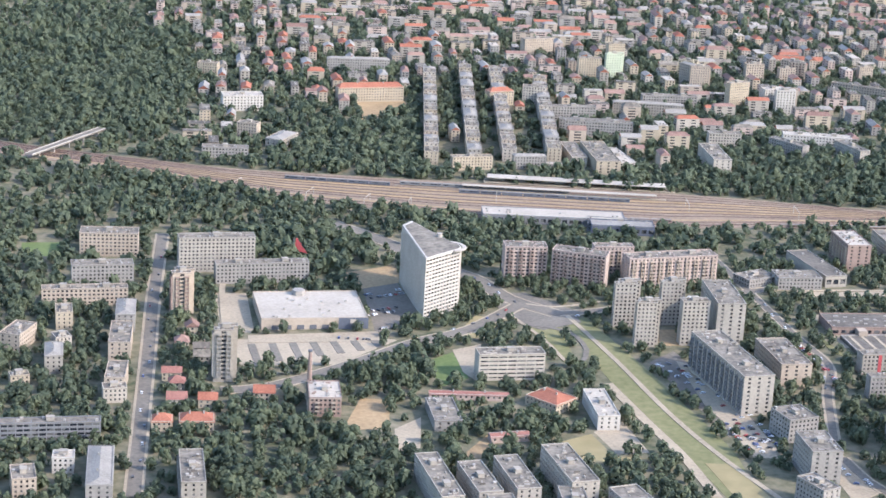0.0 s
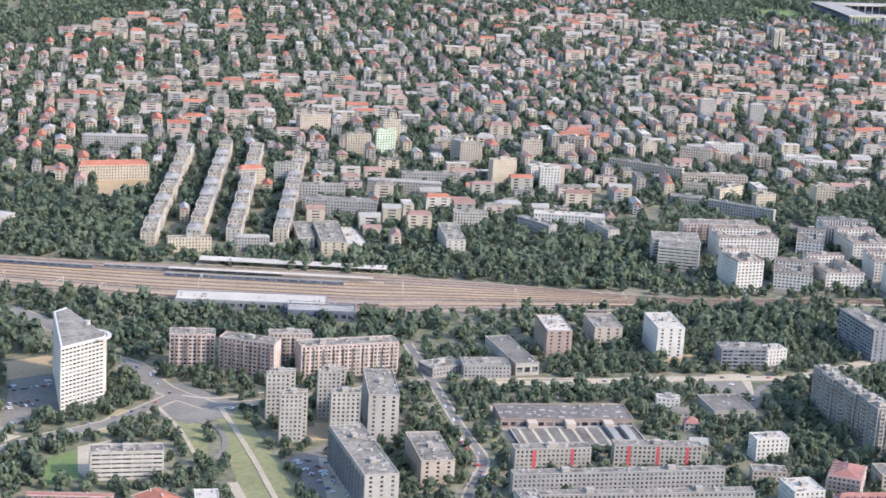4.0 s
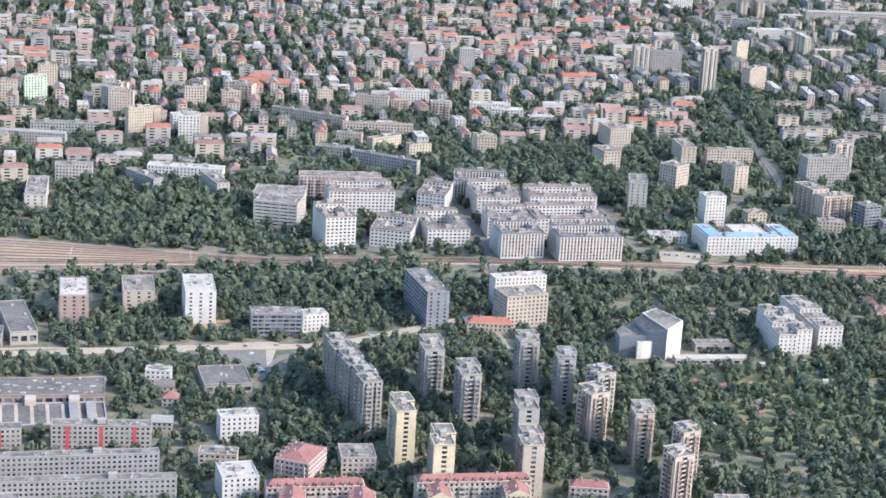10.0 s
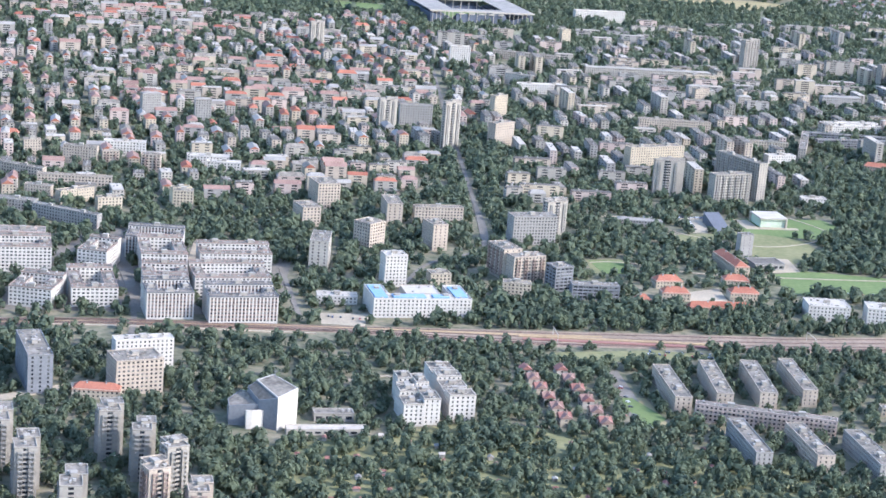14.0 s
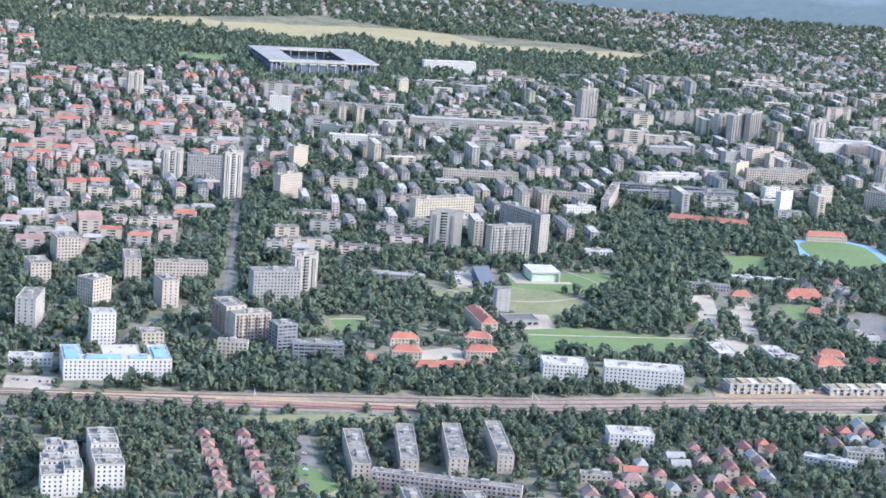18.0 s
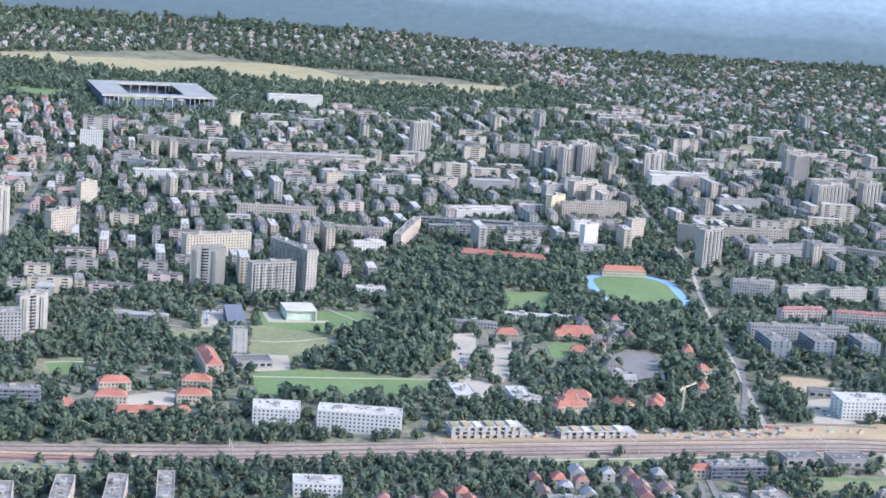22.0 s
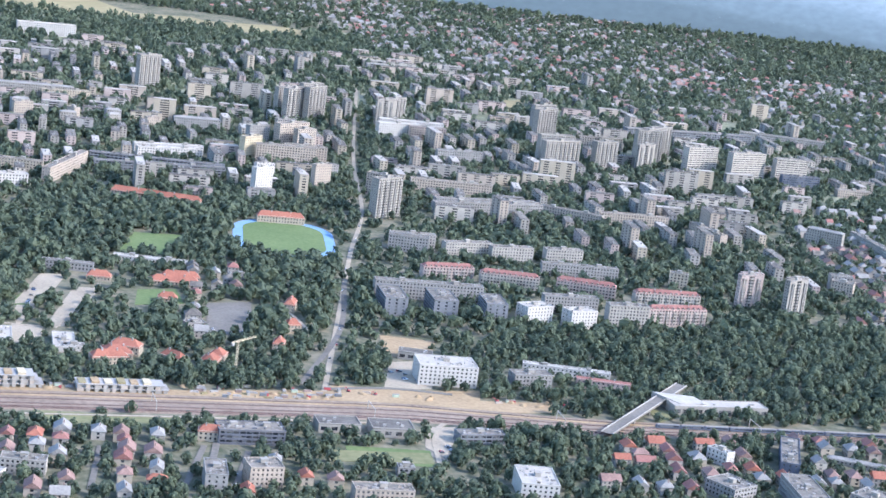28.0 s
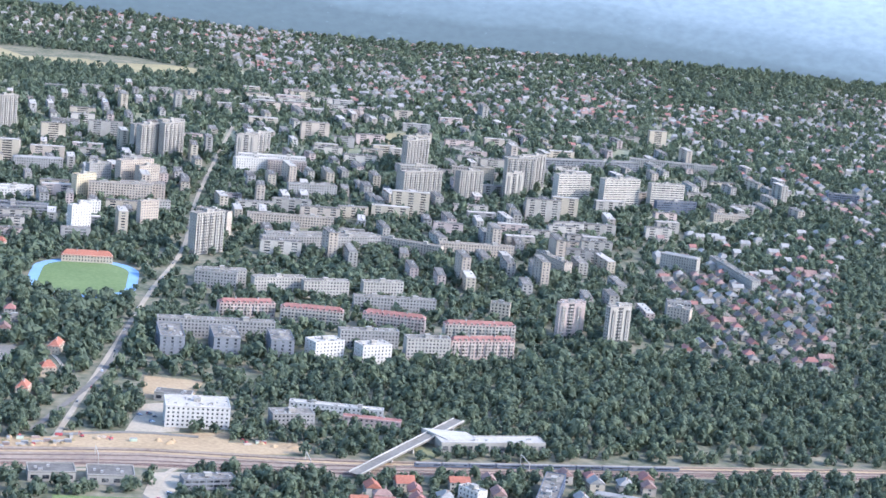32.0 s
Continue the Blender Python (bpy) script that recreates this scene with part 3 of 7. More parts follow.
for w, k0, k1 in ((0.06, 0.05, 1), (0.14, 0.04, 1), (0.3, 0.0, 1), (0.38, 0.0, 0.3), (0.46, 0.0, 0.3), (0.56, 0.0, 1), (0.66, 0.0, 0.32), (0.74, 0.0, 0.36), (0.84, 0.0, 1), (0.92, 0.0, 0.25)):
    line = [between(k0 + (k1 - k0) * i / 80, w) for i in range(81)]
    g = Geo()
    strip(g, line, 1.5, 0.3, 0.42)
    strip(g, line, 0.13, 0.4, 0.56, 0.42, 1)
    strip(g, line, 0.13, 0.4, 0.56, -0.42, 1)
    tagged(part("railway_track", g, [TILE_BROWN, RAILS]), "pair of rails on brown sleepers", "railway", "railway tracks", "structure")

# ---- where trees stand close ----
WOOD = np.zeros(TAKEN.shape, bool)
PATCHY = np.zeros(TAKEN.shape)
q = np.sin(CX * 0.021 + 2 * np.sin(CY * 0.013)) + np.sin(CY * 0.025 + 1.7 * np.sin(CX * 0.017)) + 0.8 * np.sin(CX * 0.089 + CY * 0.073) + 0.8 * np.sin(CX * 0.077 - CY * 0.1)
PATCHY[:] = np.clip(0.92 + 0.28 * q, 0.4, 1.0)


def wood(poly):
    WOOD[inside(poly, CX, CY)] = True


def garden(poly):
    """Allotments: open grass with fruit trees."""
    PATCHY[inside(poly, CX, CY)] *= 0.95
    patch("allotment_ground", poly, GRASS, 0.04, "green grass of the allotment gardens", "lawn", clear=False)


# ---- roads, yards and lawns ----
road("main_street", [(127, 672), (142, 737), (163, 828), (181, 907), (205, 1005)], 5.5, ASPHALT, 0.322, "grey asphalt main street between buildings and trees")
road("boulevard", [(374, 839), (372, 775), (368, 705), (369, 656), (373, 613)], 2.6, PAVING, 0.324, "pale paved boulevard between buildings and trees")
road("tram_line", [(356, 747), (354, 698), (353, 662), (348, 621)], 4.6, PAVING, 0.327, "pale paved tram line between buildings and trees")
road("slip_road", [(347, 830), (365, 816), (364, 790), (354, 773)], 2.6, ASPHALT, 0.329, "grey asphalt slip road between buildings and trees")
road("ring_road", [(302, 1012), (323, 968), (332, 928), (347, 906), (354, 868), (370, 841)], 10, ASPHALT, 0.331, "grey asphalt ring road between buildings and trees")
road("ring_road", [(357, 858), (318, 827), (289, 816), (249, 793), (206, 773), (184, 773)], 7, ASPHALT, 0.333, "grey asphalt ring road between buildings and trees")
road("side_street", [(370, 841), (400, 843), (476, 855), (535, 864)], 5, ASPHALT, 0.335, "grey asphalt side street between buildings and trees")
road("side_street", [(493, 915), (485, 858), (475, 789), (470, 748), (450, 714), (425, 665)], 3.4, ASPHALT, 0.338, "grey asphalt side street between buildings and trees")
road("station_avenue", [(512, 847), (545, 841), (595, 837), (642, 829), (676, 826), (730, 842), (758, 850)], 7, PAVING, 0.340, "pale paved station avenue between buildings and trees")
road("side_street", [(758, 850), (758, 824), (753, 800)], 2.5, PAVING, 0.342, "pale paved side street between buildings and trees")
road("long_avenue", [(1443, 817), (1510, 948), (1582, 1089), (1647, 1211), (1730, 1405), (1897, 1759)], 2.8, PAVING, 0.344, "pale paved long avenue between buildings and trees")
road("side_street", [(1491, 774), (1470, 752), (1451, 709)], 2.5, PAVING, 0.346, "pale paved side street between buildings and trees")
road("side_street", [(891, 936), (913, 1029)], 3, ASPHALT, 0.349, "grey asphalt side street between buildings and trees")
road("side_street", [(790, 903), (809, 964), (826, 1059), (840, 1112)], 3, ASPHALT, 0.351, "grey asphalt side street between buildings and trees")
road("side_street", [(877, 831), (900, 834), (902, 818)], 2.5, PAVING, 0.353, "pale paved side street between buildings and trees")
road("side_street", [(1058, 1061), (1096, 1157), (1145, 1288), (1197, 1429), (1297, 1690)], 3, ASPHALT, 0.355, "grey asphalt side street between buildings and trees")
road("river_walk", [(1177, 1124), (1235, 1113)], 2.5, PAVING, 0.357, "pale paved river walk between buildings and trees")
road("park_path", [(1107, 1015), (1130, 1012), (1175, 978), (1307, 942), (1330, 933)], 1.6, PAVING, 0.360, "pale paved park path between buildings and trees")
road("park_path", [(1173, 1124), (1240, 1038), (1312, 1056), (1312, 1104), (1306, 1109)], 1.3, PAVING, 0.362, "pale paved park path between buildings and trees")
road("street_row", [(1356, 749), (1331, 704)], 2.6, ASPHALT, 0.364, "grey asphalt street row between buildings and trees")
road("street_row", [(1352, 701), (1373, 740)], 2.6, ASPHALT, 0.366, "grey asphalt street row between buildings and trees")
patch("car_park", [(197, 836), (268, 826), (280, 820), (243, 794), (200, 800)], PAVING, 0.0526, "pale paved surface of the car park", "park")
for k in range(7):
    patch("parking_bay", [(206 + k * 10.2, 801 + k * 1.6), (209.6 + k * 10.2, 801 + k * 1.6), (212.6 + k * 9.6, 827 - k * 0.9), (209 + k * 9.6, 827 - k * 0.9)], ASPHALT, 0.20 + 0.001 * k, "worn grey strip of parking bays", "parking bay", clear=False)
patch("yard", [(210, 902), (226, 899), (216, 842), (201, 844)], PAVING, 0.0552, "pale paved surface of the yard", "yard")
patch("car_park", [(286, 896), (306, 902), (302, 851), (272, 830)], ASPHALT, 0.0578, "grey asphalt surface of the car park", "park")
patch("bare_lot", [(281, 922), (314, 931), (311, 903), (285, 896)], SAND, 0.0604, "bare sandy surface of the bare lot", "lot")
patch("bare_lot", [(241, 752), (253, 748), (243, 717), (223, 719)], SAND, 0.0630, "bare sandy surface of the bare lot", "lot")
patch("bare_lot", [(261, 681), (284, 705), (277, 685), (266, 676)], SAND, 0.0656, "bare sandy surface of the bare lot", "lot")
patch("sports_pad", [(327, 696), (344, 704), (341, 670), (327, 671)], PAVING, 0.0682, "pale paved surface of the sports pad", "pad")
patch("dry_verge", [(307, 688), (325, 694), (325, 670), (346, 661), (301, 666)], DRY, 0.0708, "dry yellow grass surface of the dry verge", "verge")
patch("lawn", [(284, 790), (300, 799), (296, 766), (280, 758)], LAWN, 0.0734, "bright green mown surface of the lawn", "lawn")
patch("lawn", [(129, 1001), (152, 998), (145, 973), (125, 980)], LAWN, 0.0760, "bright green mown surface of the lawn", "lawn")
patch("bare_lot", [(402, 1301), (440, 1300), (428, 1256), (390, 1242)], SAND, 0.0786, "bare sandy surface of the bare lot", "lot")
patch("car_park", [(387, 769), (405, 781), (402, 693), (382, 678)], ASPHALT, 0.0812, "grey asphalt surface of the car park", "park")
patch("verge", [(370, 830), (382, 834), (382, 764), (377, 664), (366, 619), (352, 620), (354, 650), (358, 745), (362, 783)], GRASS, 0.0838, "rough green grass surface of the verge", "verge")
patch("verge", [(347, 826), (366, 832), (353, 777), (347, 774)], GRASS, 0.0864, "rough green grass surface of the verge", "verge")
patch("yard", [(245, 716), (260, 726), (248, 691), (238, 693)], PAVING, 0.0890, "pale paved surface of the yard", "yard")
patch("yard", [(301, 802), (317, 807), (299, 758), (296, 773)], PAVING, 0.0916, "pale paved surface of the yard", "yard")
patch("garage_court", [(499, 816), (563, 807), (550, 760), (491, 769)], PAVING, 0.0942, "pale paved surface of the garage court", "court")
patch("bare_lot", [(620, 875), (637, 871), (629, 854), (614, 855)], SAND, 0.0968, "bare sandy surface of the bare lot", "lot")
patch("forecourt", [(627, 838), (651, 836), (637, 804), (621, 812)], PAVING, 0.0994, "pale paved surface of the forecourt", "forecourt")
patch("car_park", [(617, 837), (642, 828), (632, 791), (623, 792)], ASPHALT, 0.1020, "grey asphalt surface of the car park", "park")
patch("car_park", [(904, 940), (931, 933), (919, 913), (898, 921)], PAVING, 0.1046, "pale paved surface of the car park", "park")
patch("lawn", [(1209, 973), (1237, 979), (1309, 943), (1290, 914), (1223, 930), (1200, 933)], LAWN, 0.1072, "bright green mown surface of the lawn", "lawn")
patch("lawn", [(1265, 1109), (1334, 1098), (1334, 1059), (1297, 1050), (1252, 1064)], LAWN, 0.1098, "bright green mown surface of the lawn", "lawn")
patch("yard", [(1232, 1115), (1248, 1116), (1229, 1074), (1217, 1076)], PAVING, 0.1124, "pale paved surface of the yard", "yard")
patch("dry_verge", [(1108, 1021), (1132, 1020), (1121, 992), (1098, 993)], GRASS, 0.1150, "rough green grass surface of the dry verge", "verge")
patch("meadow", [(1281, 2451), (1470, 2471), (1704, 2525), (1714, 2466), (1806, 2369), (1967, 2286), (2031, 2185), (1993, 2135), (1922, 2141), (1796, 2207), (1670, 2238), (1652, 2307), (1568, 2246), (1409, 2390), (1272, 2409)], DRY, 0.1176, "dry yellow grass surface of the meadow", "meadow")
patch("sports_field", [(1453, 1130), (1487, 1130), (1459, 1084), (1427, 1084)], LAWN, 0.1202, "bright green mown surface of the sports field", "field")
patch("yard", [(1129, 945), (1160, 951), (1150, 924), (1126, 926)], PAVING, 0.1228, "pale paved surface of the yard", "yard")
patch("yard", [(1223, 1012), (1237, 1010), (1226, 979), (1214, 984)], PAVING, 0.1254, "pale paved surface of the yard", "yard")
patch("works_site", [(1288, 830), (1437, 818), (1448, 811), (1523, 805), (1515, 791), (1469, 792), (1283, 813)], SAND, 0.1280, "bare sandy surface of the works site", "site")
patch("works_site", [(1453, 821), (1526, 811), (1523, 805), (1451, 811)], SAND, 0.1306, "bare sandy surface of the works site", "site")
patch("yard", [(1364, 1028), (1375, 1026), (1323, 929), (1331, 965)], PAVING, 0.1332, "pale paved surface of the yard", "yard")
patch("yard", [(1373, 1001), (1385, 995), (1349, 931), (1339, 933)], PAVING, 0.1358, "pale paved surface of the yard", "yard")
patch("yard", [(1500, 862), (1525, 863), (1502, 817), (1475, 817)], PAVING, 0.1384, "pale paved surface of the yard", "yard")
patch("car_park", [(1468, 759), (1481, 753), (1458, 714), (1453, 727)], ASPHALT, 0.1410, "grey asphalt surface of the car park", "park")
patch("dry_verge", [(2051, 1736), (2086, 1745), (2041, 1672), (2013, 1650)], DRY, 0.1436, "dry yellow grass surface of the dry verge", "verge")
patch("lawn", [(1420, 742), (1457, 731), (1449, 710), (1414, 724)], LAWN, 0.1462, "bright green mown surface of the lawn", "lawn")
patch("dry_verge", [(1004, 782), (1013, 780), (1004, 740), (991, 738)], DRY, 0.1488, "dry yellow grass surface of the dry verge", "verge")
patch("yard", [(1013, 822), (1020, 821), (1000, 752), (988, 747)], ASPHALT, 0.1514, "grey asphalt surface of the yard", "yard")
patch("lawn", [(1364, 2136), (1423, 2110), (1377, 2019), (1334, 2088)], LAWN, 0.1540, "bright green mown surface of the lawn", "lawn")
patch("lawn", [(1374, 1041), (1340, 971), (1329, 973)], LAWN, 0.1566, "bright green mown surface of the lawn", "lawn")
road("side_street", [(346, 843), (349, 809), (348, 778)], 2, PAVING, 0.368, "pale paved side street between buildings and trees")
road("side_street", [(360, 858), (374, 851), (399, 855)], 1.6, PAVING, 0.371, "pale paved side street between buildings and trees")
road("side_street", [(201, 837), (214, 901), (224, 936)], 3, PAVING, 0.373, "pale paved side street between buildings and trees")
road("side_street", [(677, 826), (647, 815), (627, 786)], 3, ASPHALT, 0.375, "grey asphalt side street between buildings and trees")
road("side_street", [(508, 853), (552, 846), (605, 831)], 2.4, PAVING, 0.377, "pale paved side street between buildings and trees")
road("side_street", [(1508, 807), (1479, 819), (1445, 821)], 3, ASPHALT, 0.379, "grey asphalt side street between buildings and trees")
road("side_street", [(1456, 949), (1481, 960), (1478, 906)], 2, PAVING, 0.382, "pale paved side street between buildings and trees")
road("side_street", [(944, 945), (1001, 1022), (1059, 1063), (1112, 1200)], 2.6, ASPHALT, 0.384, "grey asphalt side street between buildings and trees")
road("side_street", [(1436, 829), (1497, 918), (1545, 1017)], 3, ASPHALT, 0.386, "grey asphalt side street between buildings and trees")
road("rail_path", [(1280, 800), (1379, 783), (1458, 768)], 1.8, PAVING, 0.388, "pale paved rail path between buildings and trees")
road("rail_path", [(693, 954), (777, 938), (889, 905)], 1.6, PAVING, 0.390, "pale paved rail path between buildings and trees")
patch("bus_station", [(368, 589), (405, 594), (433, 593), (440, 570), (441, 551), (365, 570)], ASPHALT, 0.1618, "grey asphalt surface of the bus station", "station")
patch("car_park", [(389, 705), (402, 701), (395, 652), (382, 656)], PAVING, 0.1644, "pale paved surface of the car park", "park")
patch("car_park", [(409, 649), (421, 652), (416, 613), (400, 605)], PAVING, 0.1670, "pale paved surface of the car park", "park")
patch("bare_lot", [(404, 806), (416, 804), (413, 787), (402, 789)], SAND, 0.1696, "bare sandy surface of the bare lot", "lot")
road("ring_street", [(369, 592), (394, 597), (416, 602), (433, 593), (446, 564), (448, 550)], 3, PAVING, 0.393, "pale paved ring street between buildings and trees")
road("side_street", [(419, 648), (417, 624), (420, 605), (420, 596)], 4, ASPHALT, 0.395, "grey asphalt side street between buildings and trees")
patch("lawn", [(997, 783), (1006, 781), (1008, 751), (993, 740)], LAWN, 0.1722, "bright green mown surface of the lawn", "lawn")
patch("verge", [(999, 854), (1056, 848), (1100, 829), (1048, 830), (995, 843)], GRASS, 0.1748, "rough green grass surface of the verge", "verge")
patch("verge", [(1296, 803), (1343, 789), (1384, 785), (1339, 776), (1292, 786)], GRASS, 0.1774, "rough green grass surface of the verge", "verge")
patch("verge", [(488, 798), (485, 757), (481, 764)], GRASS, 0.1800, "rough green grass surface of the verge", "verge")
patch("verge", [(359, 655), (369, 652), (370, 595), (353, 598)], DRY, 0.1826, "dry yellow grass surface of the verge", "verge")
patch("verge", [(1604, 777), (1624, 767), (1597, 756)], GRASS, 0.1852, "rough green grass surface of the verge", "verge")
patch("forecourt", [(212, 839), (274, 833), (271, 819), (210, 829)], PAVING, 0.1878, "pale paved surface of the forecourt", "forecourt")
patch("junction", [(346, 878), (366, 875), (380, 847), (377, 827), (354, 820), (342, 835)], ASPHALT, 0.1904, "grey asphalt surface of the junction", "junction")
patch("verge", [(328, 846), (343, 838), (317, 815), (305, 815)], DRY, 0.1930, "dry yellow grass surface of the verge", "verge")
patch("yard", [(400, 768), (408, 759), (401, 693), (395, 660), (387, 668), (388, 713)], PAVING, 0.1956, "pale paved surface of the yard", "yard")
patch("yard", [(411, 810), (421, 808), (412, 787), (403, 789)], SAND, 0.1982, "bare sandy surface of the yard", "yard")
patch("yard", [(1517, 910), (1544, 896), (1527, 868), (1502, 870)], SAND, 0.2008, "bare sandy surface of the yard", "yard")
patch("yard", [(1471, 762), (1488, 760), (1460, 721), (1457, 736)], PAVING, 0.2034, "pale paved surface of the yard", "yard")
patch("verge", [(1409, 738), (1455, 728), (1451, 714), (1406, 724)], GRASS, 0.2060, "rough green grass surface of the verge", "verge")
patch("works_yard", [(1450, 827), (1501, 813), (1507, 799), (1557, 789), (1550, 775), (1492, 781), (1443, 803)], SAND, 0.2086, "bare sandy surface of the works yard", "yard")
patch("car_park", [(1491, 780), (1519, 775), (1515, 767), (1489, 764)], PAVING, 0.2112, "pale paved surface of the car park", "park")
patch("yard", [(1435, 956), (1462, 961), (1441, 913), (1423, 914)], ASPHALT, 0.2138, "grey asphalt surface of the yard", "yard")
patch("lawn", [(1411, 1002), (1434, 1002), (1428, 973), (1399, 971)], LAWN, 0.2164, "bright green mown surface of the lawn", "lawn")
road("park_path", [(1342, 928), (1374, 980), (1393, 1014)], 1.8, PAVING, 0.397, "pale paved park path between buildings and trees")
road("side_street", [(1337, 697), (1361, 748), (1374, 776)], 3, ASPHALT, 0.399, "grey asphalt side street between buildings and trees")
road("side_street", [(1291, 704), (1311, 754)], 2.6, ASPHALT, 0.401, "grey asphalt side street between buildings and trees")
patch("lawn", [(1248, 1078), (1284, 1050), (1279, 1014), (1224, 985), (1223, 1009)], GRASS, 0.2190, "rough green grass surface of the lawn", "lawn")
patch("lawn", [(1197, 1071), (1233, 1071), (1221, 1048), (1190, 1049)], GRASS, 0.2216, "rough green grass surface of the lawn", "lawn")
patch("lawn", [(1109, 1020), (1131, 1016), (1119, 989), (1104, 991)], LAWN, 0.2242, "bright green mown surface of the lawn", "lawn")

patch("yard", [(1333, 974), (1349.7, 975.6), (1380, 1033.7), (1365.5, 1035.6)], PAVING, 0.2268, "pale gravel yard between the barracks", "yard")
patch("yard", [(1340.6, 936), (1351.3, 938.3), (1388.8, 1005), (1379, 1006.3)], PAVING, 0.2294, "pale gravel yard between the barracks", "yard")
patch("yard", [(1312, 905), (1327, 901), (1338, 934), (1322, 936)], PAVING, 0.2320, "pale gravel yard between the barracks", "yard")
patch("car_park", [(1419.6, 915), (1443.7, 914), (1469, 976), (1441, 973.5)], ASPHALT, 0.2346, "worn asphalt yard of the barracks", "car park")
patch("plaza", [(1201, 977.7), (1235, 976.4), (1245, 1005), (1228, 1012), (1226, 984)], PAVING, 0.2372, "pale paved plaza of the park", "plaza")
patch("car_park", [(1219.7, 1077.7), (1232, 1076), (1240, 1112), (1228, 1112.4)], PAVING, 0.2398, "pale gravel car park beside the park", "car park")
patch("lawn", [(1426, 1087), (1457, 1080), (1486, 1130), (1454, 1136)], LAWN, 0.2424, "green training lawn beside the running track", "lawn")
patch("works_yard", [(1255, 834), (1375, 812), (1448, 803), (1448, 818), (1376, 824), (1262, 849)], SAND, 0.2450, "bare sandy surface of the works yard", "yard")
patch("garden_land", [(1250, 1900), (1400, 2250), (1760, 2380), (2400, 2080), (2950, 1700), (2400, 1250), (2130, 1230), (1900, 1500), (1500, 1800)], GARDEN, 0.02, "light grass and gardens of the suburbs", "lawn", clear=False)
patch("garden_land", [(1400, 2250), (1300, 2560), (1750, 2360)], GARDEN, 0.024, "light grass and gardens of the suburbs", "lawn", clear=False)
patch("estate_court", [(716, 977), (826, 952), (878, 935), (932, 1060), (885, 1085), (860, 1128), (757, 1118)], ASPHALT, 0.018, "grey paved courts and streets of the housing estate", "courtyard", clear=False)
road("estate_street", [(828, 955), (852, 1015), (880, 1085)], 4, PAVING, 0.404, "pale street between the new housing blocks")
road("estate_street", [(735, 985), (748, 1040), (765, 1110)], 4, PAVING, 0.406, "pale street between the new housing blocks")

wood([(180, 1520), (339, 1556), (286, 1316), (232, 1209), (202, 1228), (148, 1257)])
wood([(253, 1020), (315, 993), (313, 941), (271, 919), (243, 951)])
wood([(169, 719), (213, 761), (220, 715), (242, 692), (231, 644), (133, 666)])
wood([(251, 812), (311, 807), (284, 754), (246, 760)])
wood([(351, 1275), (368, 1224), (438, 1240), (396, 1117), (322, 1140)])
wood([(624, 1165), (667, 1143), (705, 1067), (674, 988), (596, 1026)])
wood([(634, 955), (686, 941), (750, 911), (715, 846), (661, 886), (620, 904)])
wood([(644, 815), (680, 825), (652, 719), (612, 675), (622, 763)])
wood([(470, 685), (499, 672), (488, 630), (450, 610)])
wood([(528, 689), (567, 679), (550, 642), (515, 657)])
garden([(802, 755), (857, 757), (919, 767), (988, 718), (1049, 691), (996, 619), (787, 665)])
wood([(794, 764), (816, 764), (796, 663), (780, 666)])
wood([(919, 766), (941, 752), (905, 696), (891, 712)])
wood([(976, 709), (996, 684), (957, 633), (934, 651)])
wood([(997, 942), (1079, 938), (1096, 904), (1161, 886), (1151, 872), (982, 905)])
wood([(1227, 1435), (1175, 1270), (1099, 1139), (1074, 1157), (1129, 1273)])
wood([(691, 943), (751, 929), (734, 864), (689, 856), (674, 858)])
wood([(1302, 1084), (1403, 1106), (1351, 970), (1277, 956), (1251, 985)])
wood([(1421, 1244), (1561, 1213), (1480, 1097), (1456, 1133), (1382, 1077), (1358, 1111)])
wood([(996, 957), (1093, 924), (1169, 904), (1145, 866), (980, 898)])
wood([(1265, 2381), (1490, 2189), (1437, 2017), (1177, 1987)])
wood([(1582, 907), (1711, 883), (1743, 905), (1850, 900), (1727, 734), (1650, 806), (1601, 853), (1557, 861)])
wood([(1505, 755), (1562, 766), (1538, 721), (1483, 704)])
wood([(1312, 870), (1344, 855), (1457, 857), (1436, 820), (1336, 830)])
wood([(1476, 873), (1505, 872), (1475, 817), (1452, 819)])
wood([(1365, 1121), (1416, 1153), (1447, 1111), (1513, 1129), (1491, 1072), (1414, 1056), (1332, 995)])
wood([(1506, 1072), (1557, 1060), (1497, 948), (1465, 972)])
wood([(2191, 2451), (2401, 2189), (2715, 1904), (3436, 2758), (2880, 2989)])
wood([(454, 667), (431, 603), (458, 592), (471, 637), (463, 665)])
wood([(444, 600), (456, 588), (477, 561), (492, 580), (501, 606), (482, 620), (464, 564), (439, 566)])
wood([(516, 676), (560, 679), (552, 646), (537, 644), (522, 647), (509, 650)])
wood([(529, 609), (542, 596), (533, 570), (515, 574)])
wood([(486, 634), (509, 655), (524, 646), (501, 606), (481, 610)])
wood([(416, 702), (458, 720), (451, 690), (429, 683), (419, 685)])
wood([(638, 803), (672, 805), (653, 711), (617, 680), (613, 706), (619, 746)])
wood([(566, 643), (594, 632), (579, 598), (548, 600)])
wood([(1782, 915), (1915, 850), (1852, 729), (1769, 747), (1696, 791)])
wood([(741, 746), (799, 752), (763, 672), (731, 666), (708, 683)])
wood([(736, 628), (776, 657), (777, 620), (721, 536), (706, 540), (710, 569)])
wood([(1518, 1037), (1558, 1017), (1457, 877), (1426, 893)])
wood([(1166, 876), (1206, 873), (1194, 847), (1158, 854)])

